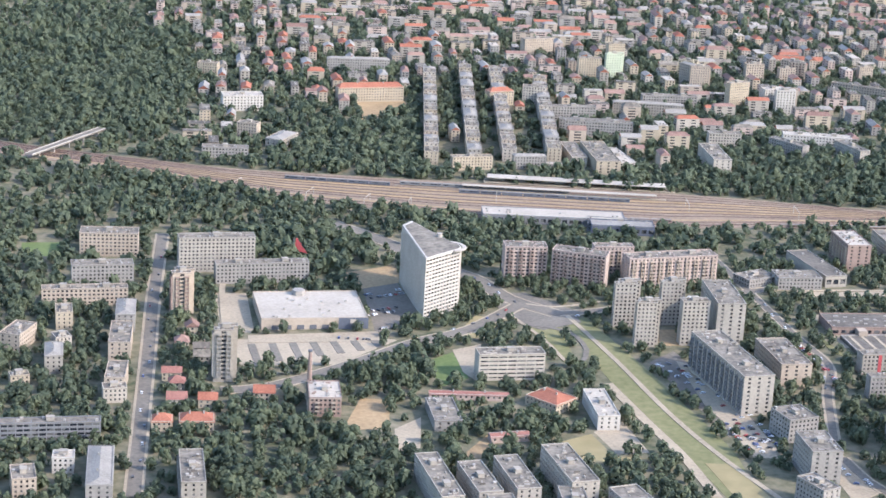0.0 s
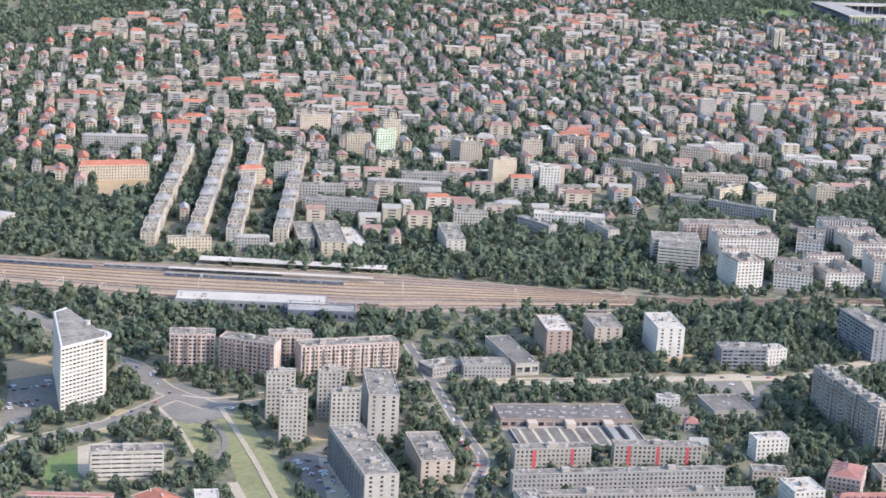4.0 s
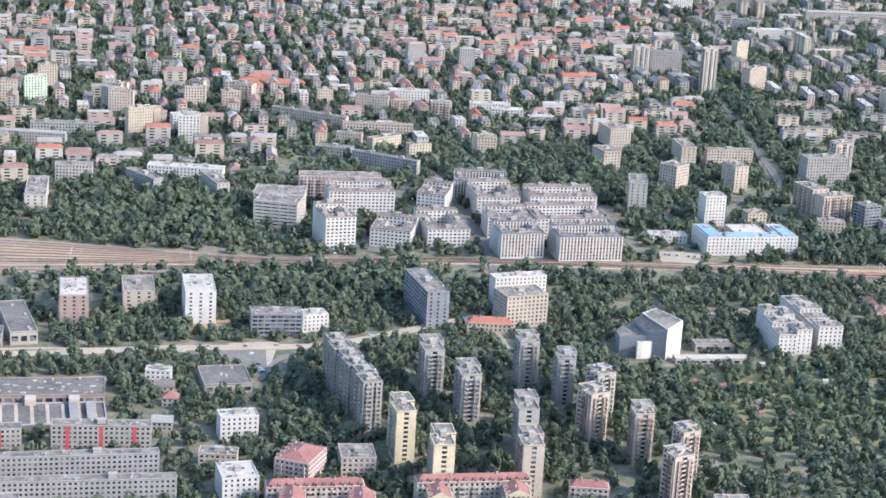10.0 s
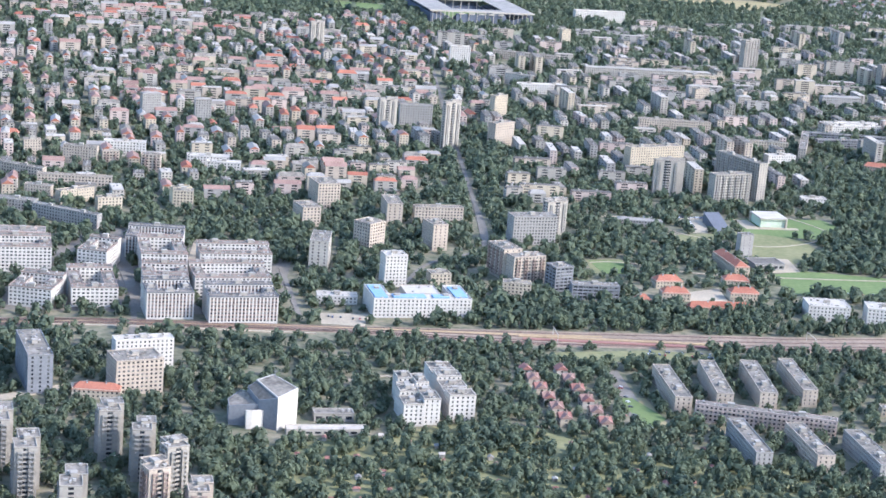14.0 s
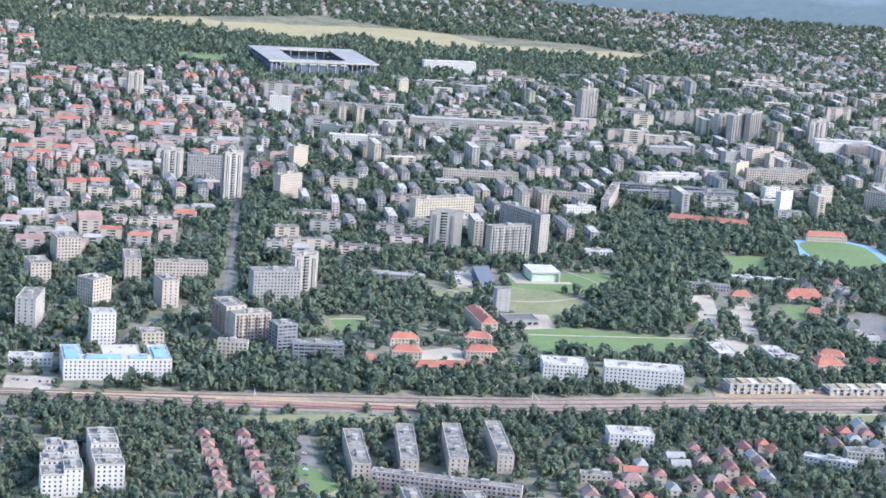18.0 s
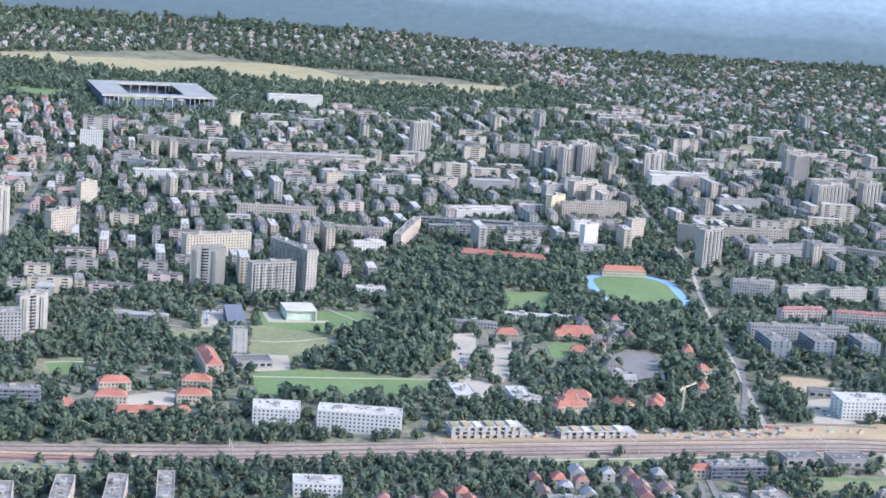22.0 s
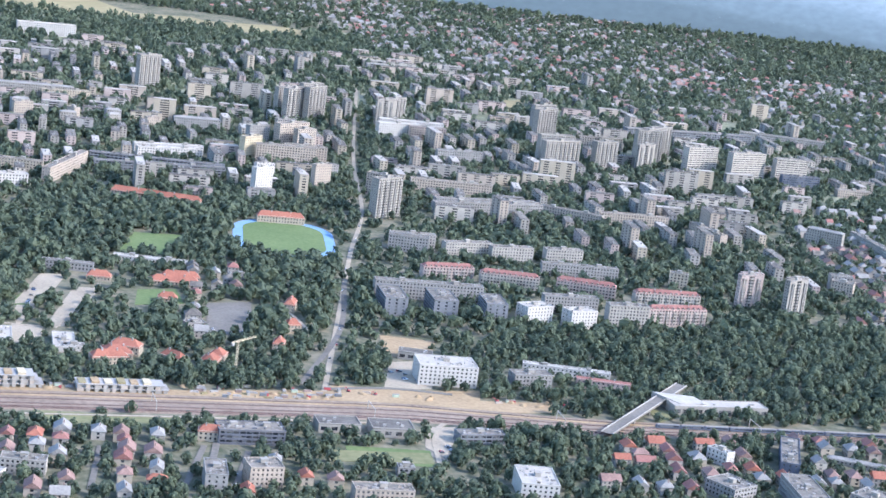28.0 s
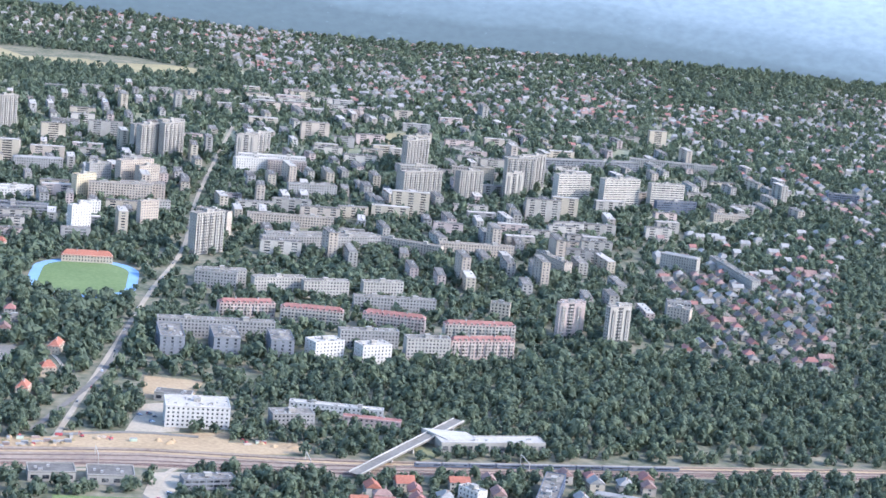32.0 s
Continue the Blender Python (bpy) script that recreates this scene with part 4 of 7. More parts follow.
# ---- kinds of buildings ----
def B_tw(*a): return block(*a, wall=PANEL, label="white panel tower block with a flat grey roof", name="tower_block", bay=2.1, pier=0.52, vents=5)
def B_tg(*a): return block(*a, wall=PALE, label="pale grey concrete tower block with loggias", name="tower_block", bay=2.3, pier=0.4, balcony=GREY, vents=5)
def B_tb(*a): return block(*a, wall=BEIGE, label="beige and brown concrete tower block", name="tower_block", bay=2.3, pier=0.45, balcony=BROWN, vents=5)
def B_ty(*a): return block(*a, wall=YELLOW, label="yellow rendered tower block with grey loggias", name="tower_block", bay=2.3, pier=0.45, balcony=PALE, vents=5)
def B_tp(*a): return block(*a, wall=PINK, label="pink and white rendered tower block", name="tower_block", bay=2.3, pier=0.5, balcony=WHITE, vents=5)
def B_sw(*a): return block(*a, wall=PANEL, label="white rendered apartment slab with a flat roof", bay=2.0, vents=5)
def B_sg(*a): return block(*a, wall=GREY, label="grey panel apartment slab with a flat roof", bay=2.0, vents=5)
def B_sb(*a): return block(*a, wall=BEIGE, label="beige rendered apartment slab with a flat roof", bay=2.1, vents=5)
def B_sp(*a): return block(*a, wall=PINK, label="pinkish apartment slab with recessed windows", bay=2.1, balcony=BEIGE, vents=5)
def B_br(*a): return block(*a, wall=BROWN, label="brown brick apartment block with a pale flat roof", deck=DECK_LIGHT, bay=2.0, balcony=BEIGE, vents=5)
def B_bk(*a): return block(*a, wall=PINK, label="pinkish beige block with dark brown loggias", bay=2.2, pier=0.35, balcony=BROWN, vents=5)
def B_bb(*a): return block(*a, wall=BEIGE, label="stepped beige block with brown balconies", bay=2.3, pier=0.4, balcony=BROWN, vents=5)
def B_rs(*a): return block(*a, wall=PALE, label="pale grey panel slab with red stairwell strips", bay=2.0, stripe=RED, vents=5)
def B_of(*a): return block(*a, wall=WHITE, label="white office building with long dark window bands", name="office_building", category="office building", bay=4.5, pier=0.08, slit=0.6, vents=5)
def B_od(*a): return block(*a, wall=STEEL, label="dark grey office building with glass bands", name="office_building", category="office building", bay=3, pier=0.15, slit=0.3, deck=DECK, vents=5)
def B_bl(*a): return block(*a, wall=BLUEW, label="blue glass office building with a flat roof", name="office_building", category="office building", bay=2, pier=0.2, vents=3)
def B_wm(*a): return block(*a, wall=FRESH, label="clean white modern building with small dark windows", bay=2.2, pier=0.58, deck=DECK_LIGHT, vents=4)
def B_cr(*a): return block(*a, wall=CREAM, label="cream rendered apartment building with a flat roof", bay=2.2, pier=0.55, vents=3)
def B_yl(*a): return block(*a, wall=YELLOW, label="yellow rendered tower block with a flat roof", name="tower_block", bay=2.2, vents=3)
def B_gr(*a): return block(*a, wall=GREEN, label="green rendered tower block with a flat roof", name="tower_block", bay=2.2, vents=3)
def B_hl(x, y, rz, l, d, fl): return hall(x, y, rz, l, d, fl * 2.0, PALE, DECK_DARK, "low hall with a wide dark flat roof")


def estate(x, y, rz, l, d, fl, **style):
    """A new housing block; a deep one stands round a court, wing by wing."""
    if d < 13:
        return block(x, y, rz, l, d, fl, **style)
    c, s = math.cos(radians(rz)), math.sin(radians(rz))
    w = min(6.5, l * 0.3)
    for a, b, wide, deep, up in ((0, 0, l, w, 0), (0, w + 0.1, w, d - 2 * w - 0.2, 0), (l - w, w + 0.1, w, d - 2 * w - 0.2, 0), (0, d - w, l, w, 1)):
        if deep > 3:
            block(x + a * c - b * s, y + a * s + b * c, rz, wide, deep, fl + up, **style)


def B_nw(*a): return estate(*a, wall=FRESH, label="new white apartment block with dark window bays", bay=2.3, pier=0.42, crown=BROWN, vents=3, huts=1)
def B_nb(*a): return estate(*a, wall=FRESH, label="new white apartment block with dark vertical window strips", bay=1.9, pier=0.42, crown=DARK, slit=0.3, vents=3, panel=BROWN)


def B_tn(x, y, rz, l, d, fl):
    k = int(x * 3 + y) % 5
    wall, tone = ((CREAM, "cream"), (PALE, "pale grey"), (BEIGE, "beige"), (GREY, "grey"), (WHITE, "white"))[k]
    if k % 2:
        return block(x, y, rz, l, d, fl, wall=wall, label=tone + " rendered town house with a grey sheet roof", name="tenement_house", category="tenement house", bay=1.9, pier=0.6, roof="hip", tile=METAL, rise=1.5)
    return block(x, y, rz, l, d, fl, wall=wall, label=tone + " rendered tenement with a flat felt roof", name="tenement_house", category="tenement house", bay=1.9, pier=0.6, vents=2)


def B_hr(*a): return block(*a, wall=CREAM, label="villa with a steep red tiled hip roof", name="villa", category="villa", roof="hip", tile=TILE, rise=2.8, bay=2.0, pier=0.6)
def B_or(*a): return block(*a, wall=CREAM, label="long building under an orange-red tiled roof", name="barrack_building", category="building", roof="hip", tile=TILE, rise=3.3, bay=2.0, pier=0.6)
def B_rp(*a): return block(*a, wall=PINK if a[0] % 2 < 1.2 else WHITE, label="pinkish apartment house under a dusty red mansard roof" if a[0] % 2 < 1.2 else "white apartment house under a dusty red mansard roof", bay=2.0, pier=0.5, roof="hip", tile=TILE_PINK, rise=2.6, balcony=WHITE)
def B_rl(*a): return block(*a, wall=PINK, label="low shed with a dark red roof", name="shed", category="shed", roof="gable", tile=TILE_PINK, rise=1.2, bay=2.5, pier=0.6)

def B_rg(*a): return block(*a, wall=YELLOW, label="yellow gabled wing under a dusty red roof", bay=2.0, pier=0.5, roof="gable", tile=TILE_PINK, rise=2.6, balcony=WHITE)
def B_gb(*a): return block(*a, wall=PALE, label="long grey slab with white balcony bands on every floor", bay=5.0, pier=0.1, slit=0.5, deep=0.5, vents=6, ends=True)


# ---- buildings, placed one by one ----
B_tn(82.8, 678.7, -4, 9.1, 13.6, 4)
B_od(84.8, 733.3, -8, 39.9, 6.0, 4)
B_tn(97.0, 794.6, 3, 8.2, 6.0, 2)
B_tn(97.5, 839.7, -32, 10.0, 18.5, 4)
B_wm(100.7, 700.0, -12, 8.4, 7.7, 3)
B_tn(108.4, 668.0, -11, 9.9, 37.3, 4)
B_tn(113.1, 806.7, -9, 7.8, 17.8, 4)
B_tn(122.0, 833.5, 7, 7.3, 8.0, 3)
B_sb(124.6, 896.9, -7, 41.1, 7.0, 4)
B_tn(126.2, 862.1, -7, 7.8, 13.5, 4)
B_tn(132.1, 767.7, -4, 10.0, 7.0, 3)
B_tn(133.9, 776.0, -15, 8.6, 20.8, 4)
B_tg(142.5, 658.6, -10, 9.3, 31.3, 5)
B_tn(143.0, 818.6, -13, 9.8, 28.6, 4)
B_sg(143.3, 925.3, -6, 30.6, 9.3, 5)
B_hr(145.6, 732.9, -12, 8.7, 8.0, 2)
B_tn(152.7, 855.3, -12, 9.0, 23.0, 4)
B_sb(154.9, 973.5, -13, 30.2, 12.1, 6)
B_hr(156.8, 730.6, -12, 14.3, 10.0, 2)
B_tb(182.5, 869.6, -1, 11.2, 8.7, 11)
B_tg(183.0, 783.3, -10, 10.5, 8.1, 12)
B_sw(199.7, 937.1, -6, 39.1, 9.0, 9)
B_br(213.4, 736.2, -13, 13.6, 19.9, 4)
B_sg(214.0, 915.4, -5, 47.7, 7.0, 5)
B_cr(215.5, 617.1, -10, 29.4, 8.0, 2)
B_sw(234.0, 625.4, -4, 9.1, 41.2, 5)
B_sw(247.9, 586.2, -5, 9.8, 37.7, 5)
B_sw(249.1, 626.1, -3, 9.7, 29.3, 5)
B_sg(260.5, 710.1, -10, 11.8, 26.3, 2)
B_sg(261.3, 1163.1, -15, 28.9, 8.0, 3)
B_sw(264.5, 625.9, -4, 9.7, 31.9, 5)
B_rl(270.1, 745.0, -16, 34.7, 4.0, 1)
B_sg(271.0, 583.9, -13, 9.7, 42.4, 5)
B_rl(279.5, 692.8, -3, 16.7, 5.0, 1)
B_sw(285.7, 623.1, -3, 11.2, 36.9, 6)
B_tn(294.6, 1209.1, -33, 13.6, 8.0, 5)
B_of(298.9, 761.6, -8, 30.5, 9.5, 6)
B_sw(301.8, 587.6, 4, 11.8, 32.2, 5)
B_wm(302.8, 1283.7, -6, 27.8, 14.0, 5)
B_tn(306.7, 1181.2, -40, 11.7, 24.9, 3)
B_tn(308.7, 1394.8, -28, 15.1, 8.0, 5)
B_hr(309.4, 730.8, -61, 17.3, 14.9, 2)
B_wm(329.0, 696.8, -11, 9.6, 31.3, 3)
B_bk(362.5, 896.6, -13, 22.2, 10.3, 9)
B_sg(380.7, 598.6, 12, 8.7, 15.7, 5)
B_bk(385.0, 887.8, -35, 28.5, 10.3, 9)
B_tw(388.2, 789.5, -10, 12.7, 6.6, 11)
B_tw(389.9, 818.4, -10, 13.7, 7.0, 11)
B_or(390.2, 1300.2, -1, 48.4, 9.0, 5)
B_sg(391.1, 626.4, -10, 12.9, 21.4, 7)
block(398.1, 699.0, -3, 14.5, 58.7, 9, wall=PANEL, label="long pale slab with dark loggias along one side", bay=2.0, balcony=STEEL, vents=5)
B_sg(403.7, 666.8, 4, 14.3, 15.1, 5)
B_tn(409.8, 1111.2, -3, 26.2, 6.0, 4)
B_tn(410.6, 1401.3, -12, 47.6, 6.0, 5)
B_tw(411.1, 787.2, -10, 13.4, 5.8, 11)
B_sp(412.3, 894.7, -11, 21.3, 7.0, 8)
B_tw(413.8, 816.1, -10, 13.2, 7.1, 11)
B_sp(422.1, 871.5, -2, 49.8, 11.0, 8)
B_tw(426.9, 781.9, -14, 13.7, 36.2, 11)
B_sb(433.3, 728.4, -8, 14.7, 35.1, 5)
B_tw(433.3, 601.5, -4, 8.8, 25.4, 11)
B_od(443.3, 974.5, -23, 37.4, 13.6, 2)
B_tw(445.4, 636.3, -6, 8.2, 27.3, 11)
B_tn(450.0, 1108.9, -11, 20.9, 6.0, 4)
B_tw(454.2, 567.1, -5, 8.6, 24.5, 11)
B_sg(466.1, 705.6, -9, 93.6, 5.5, 5)
B_sg(466.3, 682.2, -10, 94.2, 5.5, 5)
B_rs(478.2, 732.7, -8, 34.4, 7.0, 5)
B_tw(483.2, 613.7, -7, 9.6, 27.9, 11)
B_tp(484.7, 546.8, -4, 8.6, 19.3, 10)
B_sg(486.8, 860.2, 14, 19.6, 12.9, 2)
B_tn(490.0, 1109.2, -11, 10.0, 39.9, 3)
B_hr(496.8, 1277.5, 6, 19.1, 9.0, 5)
B_tn(498.7, 1089.8, -11, 15.7, 52.1, 4)
B_sg(501.7, 856.4, -12, 23.8, 13.8, 3)
B_tg(501.7, 570.0, -6, 8.9, 26.8, 11)
B_sp(509.2, 519.6, 28, 79.6, 6.0, 5)
B_wm(517.6, 1098.1, -4, 12.4, 38.4, 2)
B_sg(518.2, 1189.2, -20, 46.3, 6.0, 5)
B_sg(519.1, 1200.9, -18, 45.3, 7.0, 4)
B_tn(521.0, 1276.4, -24, 16.7, 8.0, 7)
B_rs(523.9, 728.9, -15, 39.4, 7.0, 5)
B_sg(525.4, 1230.4, -12, 31.5, 6.0, 5)
B_hl(529.3, 855.3, -2, 12.4, 46.1, 3)
B_sb(529.5, 630.2, -14, 40.0, 8.0, 2)
B_cr(534.3, 510.4, 20, 52.8, 6.0, 5)
B_wm(534.7, 580.5, -13, 23.8, 10.0, 2)
B_br(556.5, 880.4, -11, 13.4, 28.3, 7)
B_tn(574.3, 1076.6, -13, 11.9, 42.7, 5)
B_sb(575.4, 696.7, -21, 15.1, 8.0, 3)
B_wm(575.5, 661.6, -5, 14.0, 15.4, 5)
B_wm(577.0, 793.4, -21, 11.1, 6.0, 3)
B_tn(579.8, 1247.2, -22, 50.7, 6.0, 4)
B_gb(588.2, 562.3, -13, 80.1, 6.0, 5)
B_tn(588.3, 1442.2, 7, 26.1, 8.0, 7)
B_rp(588.9, 649.6, -11, 37.2, 6.5, 5)
B_sb(589.5, 892.8, -11, 15.2, 25.4, 5)
B_rg(589.7, 636.2, -18, 9.8, 11.0, 5)
B_wm(591.2, 721.8, -5, 15.8, 8.9, 5)
B_gb(591.3, 534.4, -11, 79.1, 6.0, 5)
B_rg(592.3, 598.4, -16, 7.3, 9.0, 4)
B_hl(599.1, 775.9, -7, 20.8, 23.6, 2)
B_rp(600.2, 676.5, -40, 14.3, 18.9, 5)
B_tn(600.3, 1359.4, -11, 17.9, 7.0, 8)
B_sw(604.1, 1142.7, -15, 22.1, 8.0, 5)
B_rp(605.3, 594.3, -11, 18.7, 7.0, 5)
B_sg(611.0, 1264.2, -13, 40.8, 7.0, 4)
B_wm(614.0, 868.5, -11, 14.6, 27.8, 8)
B_rg(614.5, 629.4, -18, 9.9, 11.0, 5)
B_gr(624.4, 1361.7, 1, 16.6, 7.0, 9)
B_rp(625.3, 593.2, -12, 24.2, 7.0, 5)
B_sb(627.0, 674.8, -13, 13.8, 14.3, 4)
B_tn(639.6, 1392.0, -4, 13.4, 7.0, 10)
B_od(640.0, 845.9, -12, 24.3, 12.2, 5)
B_rg(644.7, 626.6, -15, 9.2, 10.0, 5)
B_sg(645.1, 1134.6, -69, 29.5, 7.0, 4)
B_rp(645.5, 640.5, -11, 44.7, 6.5, 5)
B_rp(647.8, 585.2, -9, 18.0, 7.0, 5)
B_ty(652.6, 683.5, -6, 10.1, 20.7, 11)
B_ty(654.4, 647.4, -12, 10.4, 21.6, 11)
B_wm(659.7, 1140.8, -23, 46.3, 10.0, 4)
B_wm(665.3, 844.8, 2, 13.0, 9.4, 4)
B_rg(670.6, 586.7, -12, 11.9, 10.0, 5)
B_tn(671.2, 1328.3, -63, 13.0, 6.0, 9)
B_tn(671.8, 1245.1, 11, 17.2, 6.0, 10)
B_tn(673.1, 1312.8, -15, 14.9, 6.0, 9)
B_rg(674.0, 621.8, -15, 9.8, 10.0, 5)
B_sb(678.3, 1318.1, -23, 13.0, 7.0, 8)
B_yl(678.9, 1347.2, -40, 14.5, 7.0, 8)
B_tb(679.9, 1262.6, -5, 18.0, 7.0, 8)
B_sw(687.8, 1121.7, -86, 31.0, 8.0, 4)
B_tb(688.1, 638.9, -12, 10.4, 21.4, 11)
B_tg(690.0, 749.6, -8, 11.2, 21.2, 11)
B_tg(694.3, 717.2, -8, 10.8, 20.6, 11)
B_of(694.8, 1030.4, -30, 25.0, 19.2, 7)
B_of(699.4, 1046.8, -22, 29.0, 19.9, 7)
B_tp(700.8, 576.0, -12, 10.3, 20.9, 7)
B_wm(701.1, 1228.4, -15, 14.2, 7.0, 9)
B_tg(702.0, 675.1, -13, 10.6, 21.8, 11)
B_wm(702.6, 1248.5, 3, 18.4, 8.0, 7)
B_rp(705.2, 631.2, -23, 15.4, 7.0, 3)
B_tb(708.7, 1237.3, -13, 14.6, 7.0, 8)
B_nw(719.6, 975.8, -2, 17.2, 26.1, 9)
B_od(726.1, 839.4, -4, 11.3, 38.6, 9)
B_sb(732.6, 1335.0, -6, 15.0, 6.0, 7)
B_tg(736.2, 751.6, -7, 11.4, 15.8, 11)
B_sp(737.5, 1079.7, -14, 49.2, 12.9, 7)
B_tb(738.3, 683.2, 10, 11.5, 13.0, 11)
B_tb(739.2, 1349.0, -39, 11.3, 6.0, 8)
B_tb(740.5, 613.9, 8, 11.6, 11.2, 11)
B_tp(740.5, 571.2, -16, 13.0, 24.7, 7)
B_tg(743.7, 727.5, -14, 9.8, 16.1, 11)
B_nw(743.9, 1043.4, -11, 38.7, 22.8, 7)
B_hr(744.2, 830.7, -21, 21.5, 8.0, 2)
B_nw(746.2, 978.5, -30, 22.8, 27.4, 5)
B_tb(746.8, 659.5, -12, 10.0, 15.6, 11)
B_tg(751.7, 704.4, 10, 11.9, 12.0, 11)
B_tb(756.0, 636.0, 6, 10.2, 10.7, 11)
B_sb(757.5, 1326.1, -7, 13.1, 6.0, 6)
B_sb(764.4, 830.2, 2, 22.3, 16.0, 8)
B_tb(767.7, 1331.9, -33, 13.2, 6.0, 8)
B_sb(771.6, 1350.8, -46, 16.9, 6.0, 7)
B_wm(773.4, 866.0, -1, 28.2, 8.0, 7)
B_nw(777.2, 970.2, -9, 24.2, 38.6, 5)
B_sg(780.9, 1183.5, -31, 24.2, 9.0, 3)
B_sb(784.4, 1292.5, -45, 57.5, 5.0, 4)
B_or(788.1, 1395.5, -15, 50.9, 7.0, 2)
B_nw(796.7, 1039.0, -32, 16.9, 26.5, 6)
B_sg(798.3, 1160.5, -48, 47.1, 5.0, 4)
B_tn(804.2, 1210.3, -30, 17.2, 6.0, 4)
B_nb(809.6, 942.3, -8, 24.4, 23.9, 7)
B_nw(818.6, 982.8, -13, 24.3, 22.1, 6)
B_sb(818.8, 1238.6, -18, 47.8, 5.0, 4)
B_tn(822.5, 1188.3, 22, 25.5, 6.0, 4)
B_tn(828.9, 1325.8, -6, 11.5, 6.0, 6)
B_nw(829.1, 1024.0, -11, 25.7, 35.3, 6)
B_nb(830.3, 1063.4, -21, 32.3, 23.6, 6)
B_nb(839.4, 930.3, -8, 36.0, 22.6, 7)
B_cr(841.4, 1169.6, 3, 15.9, 6.0, 4)
B_nw(844.7, 973.4, -8, 41.5, 28.0, 6)
B_tn(851.6, 1307.7, -30, 23.8, 6.0, 6)
B_nw(862.0, 1021.1, -11, 40.7, 21.3, 6)
B_tb(876.2, 1294.8, -7, 11.5, 5.0, 5)
B_wm(885.5, 1328.6, -18, 29.3, 8.0, 5)
B_cr(889.5, 1169.4, -18, 12.9, 8.0, 6)
B_yl(891.3, 1174.9, 7, 12.7, 6.0, 6)
B_tb(897.9, 1275.6, -23, 13.2, 6.0, 6)
B_wm(908.6, 956.8, -17, 21.9, 9.0, 2)
B_sw(926.3, 1019.5, -25, 10.9, 24.9, 9)
B_wm(936.4, 1295.9, -18, 29.6, 9.0, 3)
B_wm(944.8, 1275.9, -21, 23.2, 9.0, 3)
B_tn(950.2, 1462.5, 1, 15.0, 7.0, 9)
B_sb(958.1, 1117.8, -0, 12.1, 18.3, 6)
B_wm(958.2, 982.0, -6, 12.9, 11.1, 9)
B_sb(979.4, 1058.2, 28, 14.2, 13.0, 8)
B_cr(983.9, 975.4, -7, 12.0, 9.6, 4)
B_sb(985.1, 1163.5, -2, 15.2, 20.2, 8)
B_tn(985.9, 1440.3, -10, 12.6, 7.0, 9)
B_sg(1012.5, 682.1, -15, 7.7, 43.9, 4)
B_sb(1014.1, 1115.4, -13, 10.0, 25.4, 7)
B_sb(1015.1, 756.5, -17, 8.3, 49.2, 4)
B_cr(1018.5, 953.3, -24, 16.0, 8.0, 4)
B_sb(1018.6, 1052.8, 1, 9.9, 16.4, 8)
B_sp(1019.6, 745.9, -33, 66.1, 5.5, 4)
B_sb(1032.2, 1113.0, -11, 31.9, 7.0, 6)
B_bb(1036, 976, 3, 21, 9.5, 8)
B_bb(1034, 986, 3, 12, 20, 9)
B_sb(1038.6, 673.0, -14, 8.3, 42.3, 4)
B_sb(1038.8, 757.6, -21, 8.2, 51.6, 4)
B_od(1054, 958, 6, 12, 11.0, 7)
B_od(1057.4, 943.3, -17, 27.5, 8.0, 4)
B_sg(1060.4, 656.6, -14, 8.4, 44.6, 4)
B_sb(1061.4, 754.5, -21, 8.6, 50.9, 4)
B_sg(1076.2, 1059.6, -6, 28.6, 12.0, 9)
B_sb(1085.4, 753.6, -19, 7.5, 50.1, 4)
B_tg(1108.8, 1078.0, 12, 20.2, 10.0, 11)
B_or(1110.8, 933.0, -17, 16.6, 9.0, 2)
B_cr(1116.7, 731.9, -24, 14.3, 6.0, 2)
B_or(1119.9, 955.8, -9, 16.8, 9.0, 2)
B_tg(1127.3, 1408.9, 8, 18.5, 8.0, 12)
B_tg(1150.7, 1335.3, 20, 19.9, 7.0, 18)
B_or(1152.3, 926.1, -16, 17.9, 9.0, 2)
B_sg(1153.1, 1428.5, -15, 26.7, 8.0, 8)
B_wm(1156.8, 776.2, -20, 22.0, 12.6, 3)
B_or(1163.8, 952.3, -21, 15.7, 9.0, 2)
B_tn(1172.9, 1099.3, -23, 29.9, 6.0, 2)
B_wm(1177.6, 884.0, -22, 23.9, 16.9, 4)
B_or(1190.0, 1008.0, -100, 36.9, 10.0, 3)
B_sb(1196.9, 1341.1, 22, 21.7, 8.0, 9)
B_wm(1205.6, 867.4, -27, 42.1, 14.8, 5)
B_tg(1210.1, 1793.1, 17, 19.2, 7.0, 13)
B_wm(1238.4, 731.7, -41, 25.0, 6.0, 2)
B_tg(1244.6, 1178.1, -17, 22.7, 9.0, 13)
B_tn(1250.3, 1454.7, 20, 15.1, 6.0, 9)
B_sw(1260.4, 727.2, -23, 18.3, 8.0, 3)
B_cr(1267.0, 1251.7, 5, 48.8, 9.0, 9)
B_tg(1274.4, 1144.4, 3, 30.5, 8.0, 11)
B_wm(1301.8, 903.8, -14, 11.5, 23.1, 1)
B_tg(1305.9, 1195.6, -79, 45.2, 8.0, 14)
B_wm(1318.2, 1699.2, -14, 19.9, 6.0, 10)
B_wm(1326.3, 1564.8, -12, 46.2, 9.0, 4)
B_wm(1329.8, 888.8, -15, 10.7, 26.3, 1)
B_tn(1334.6, 1610.5, -49, 25.6, 8.0, 5)
B_sg(1335.1, 693.8, -18, 9.2, 19.0, 4)
B_or(1341.7, 864.1, -3, 18.2, 8.0, 2)
B_wm(1347.3, 1142.3, -16, 18.9, 8.0, 2)
B_hr(1355.2, 755.7, -21, 11.1, 6.0, 2)
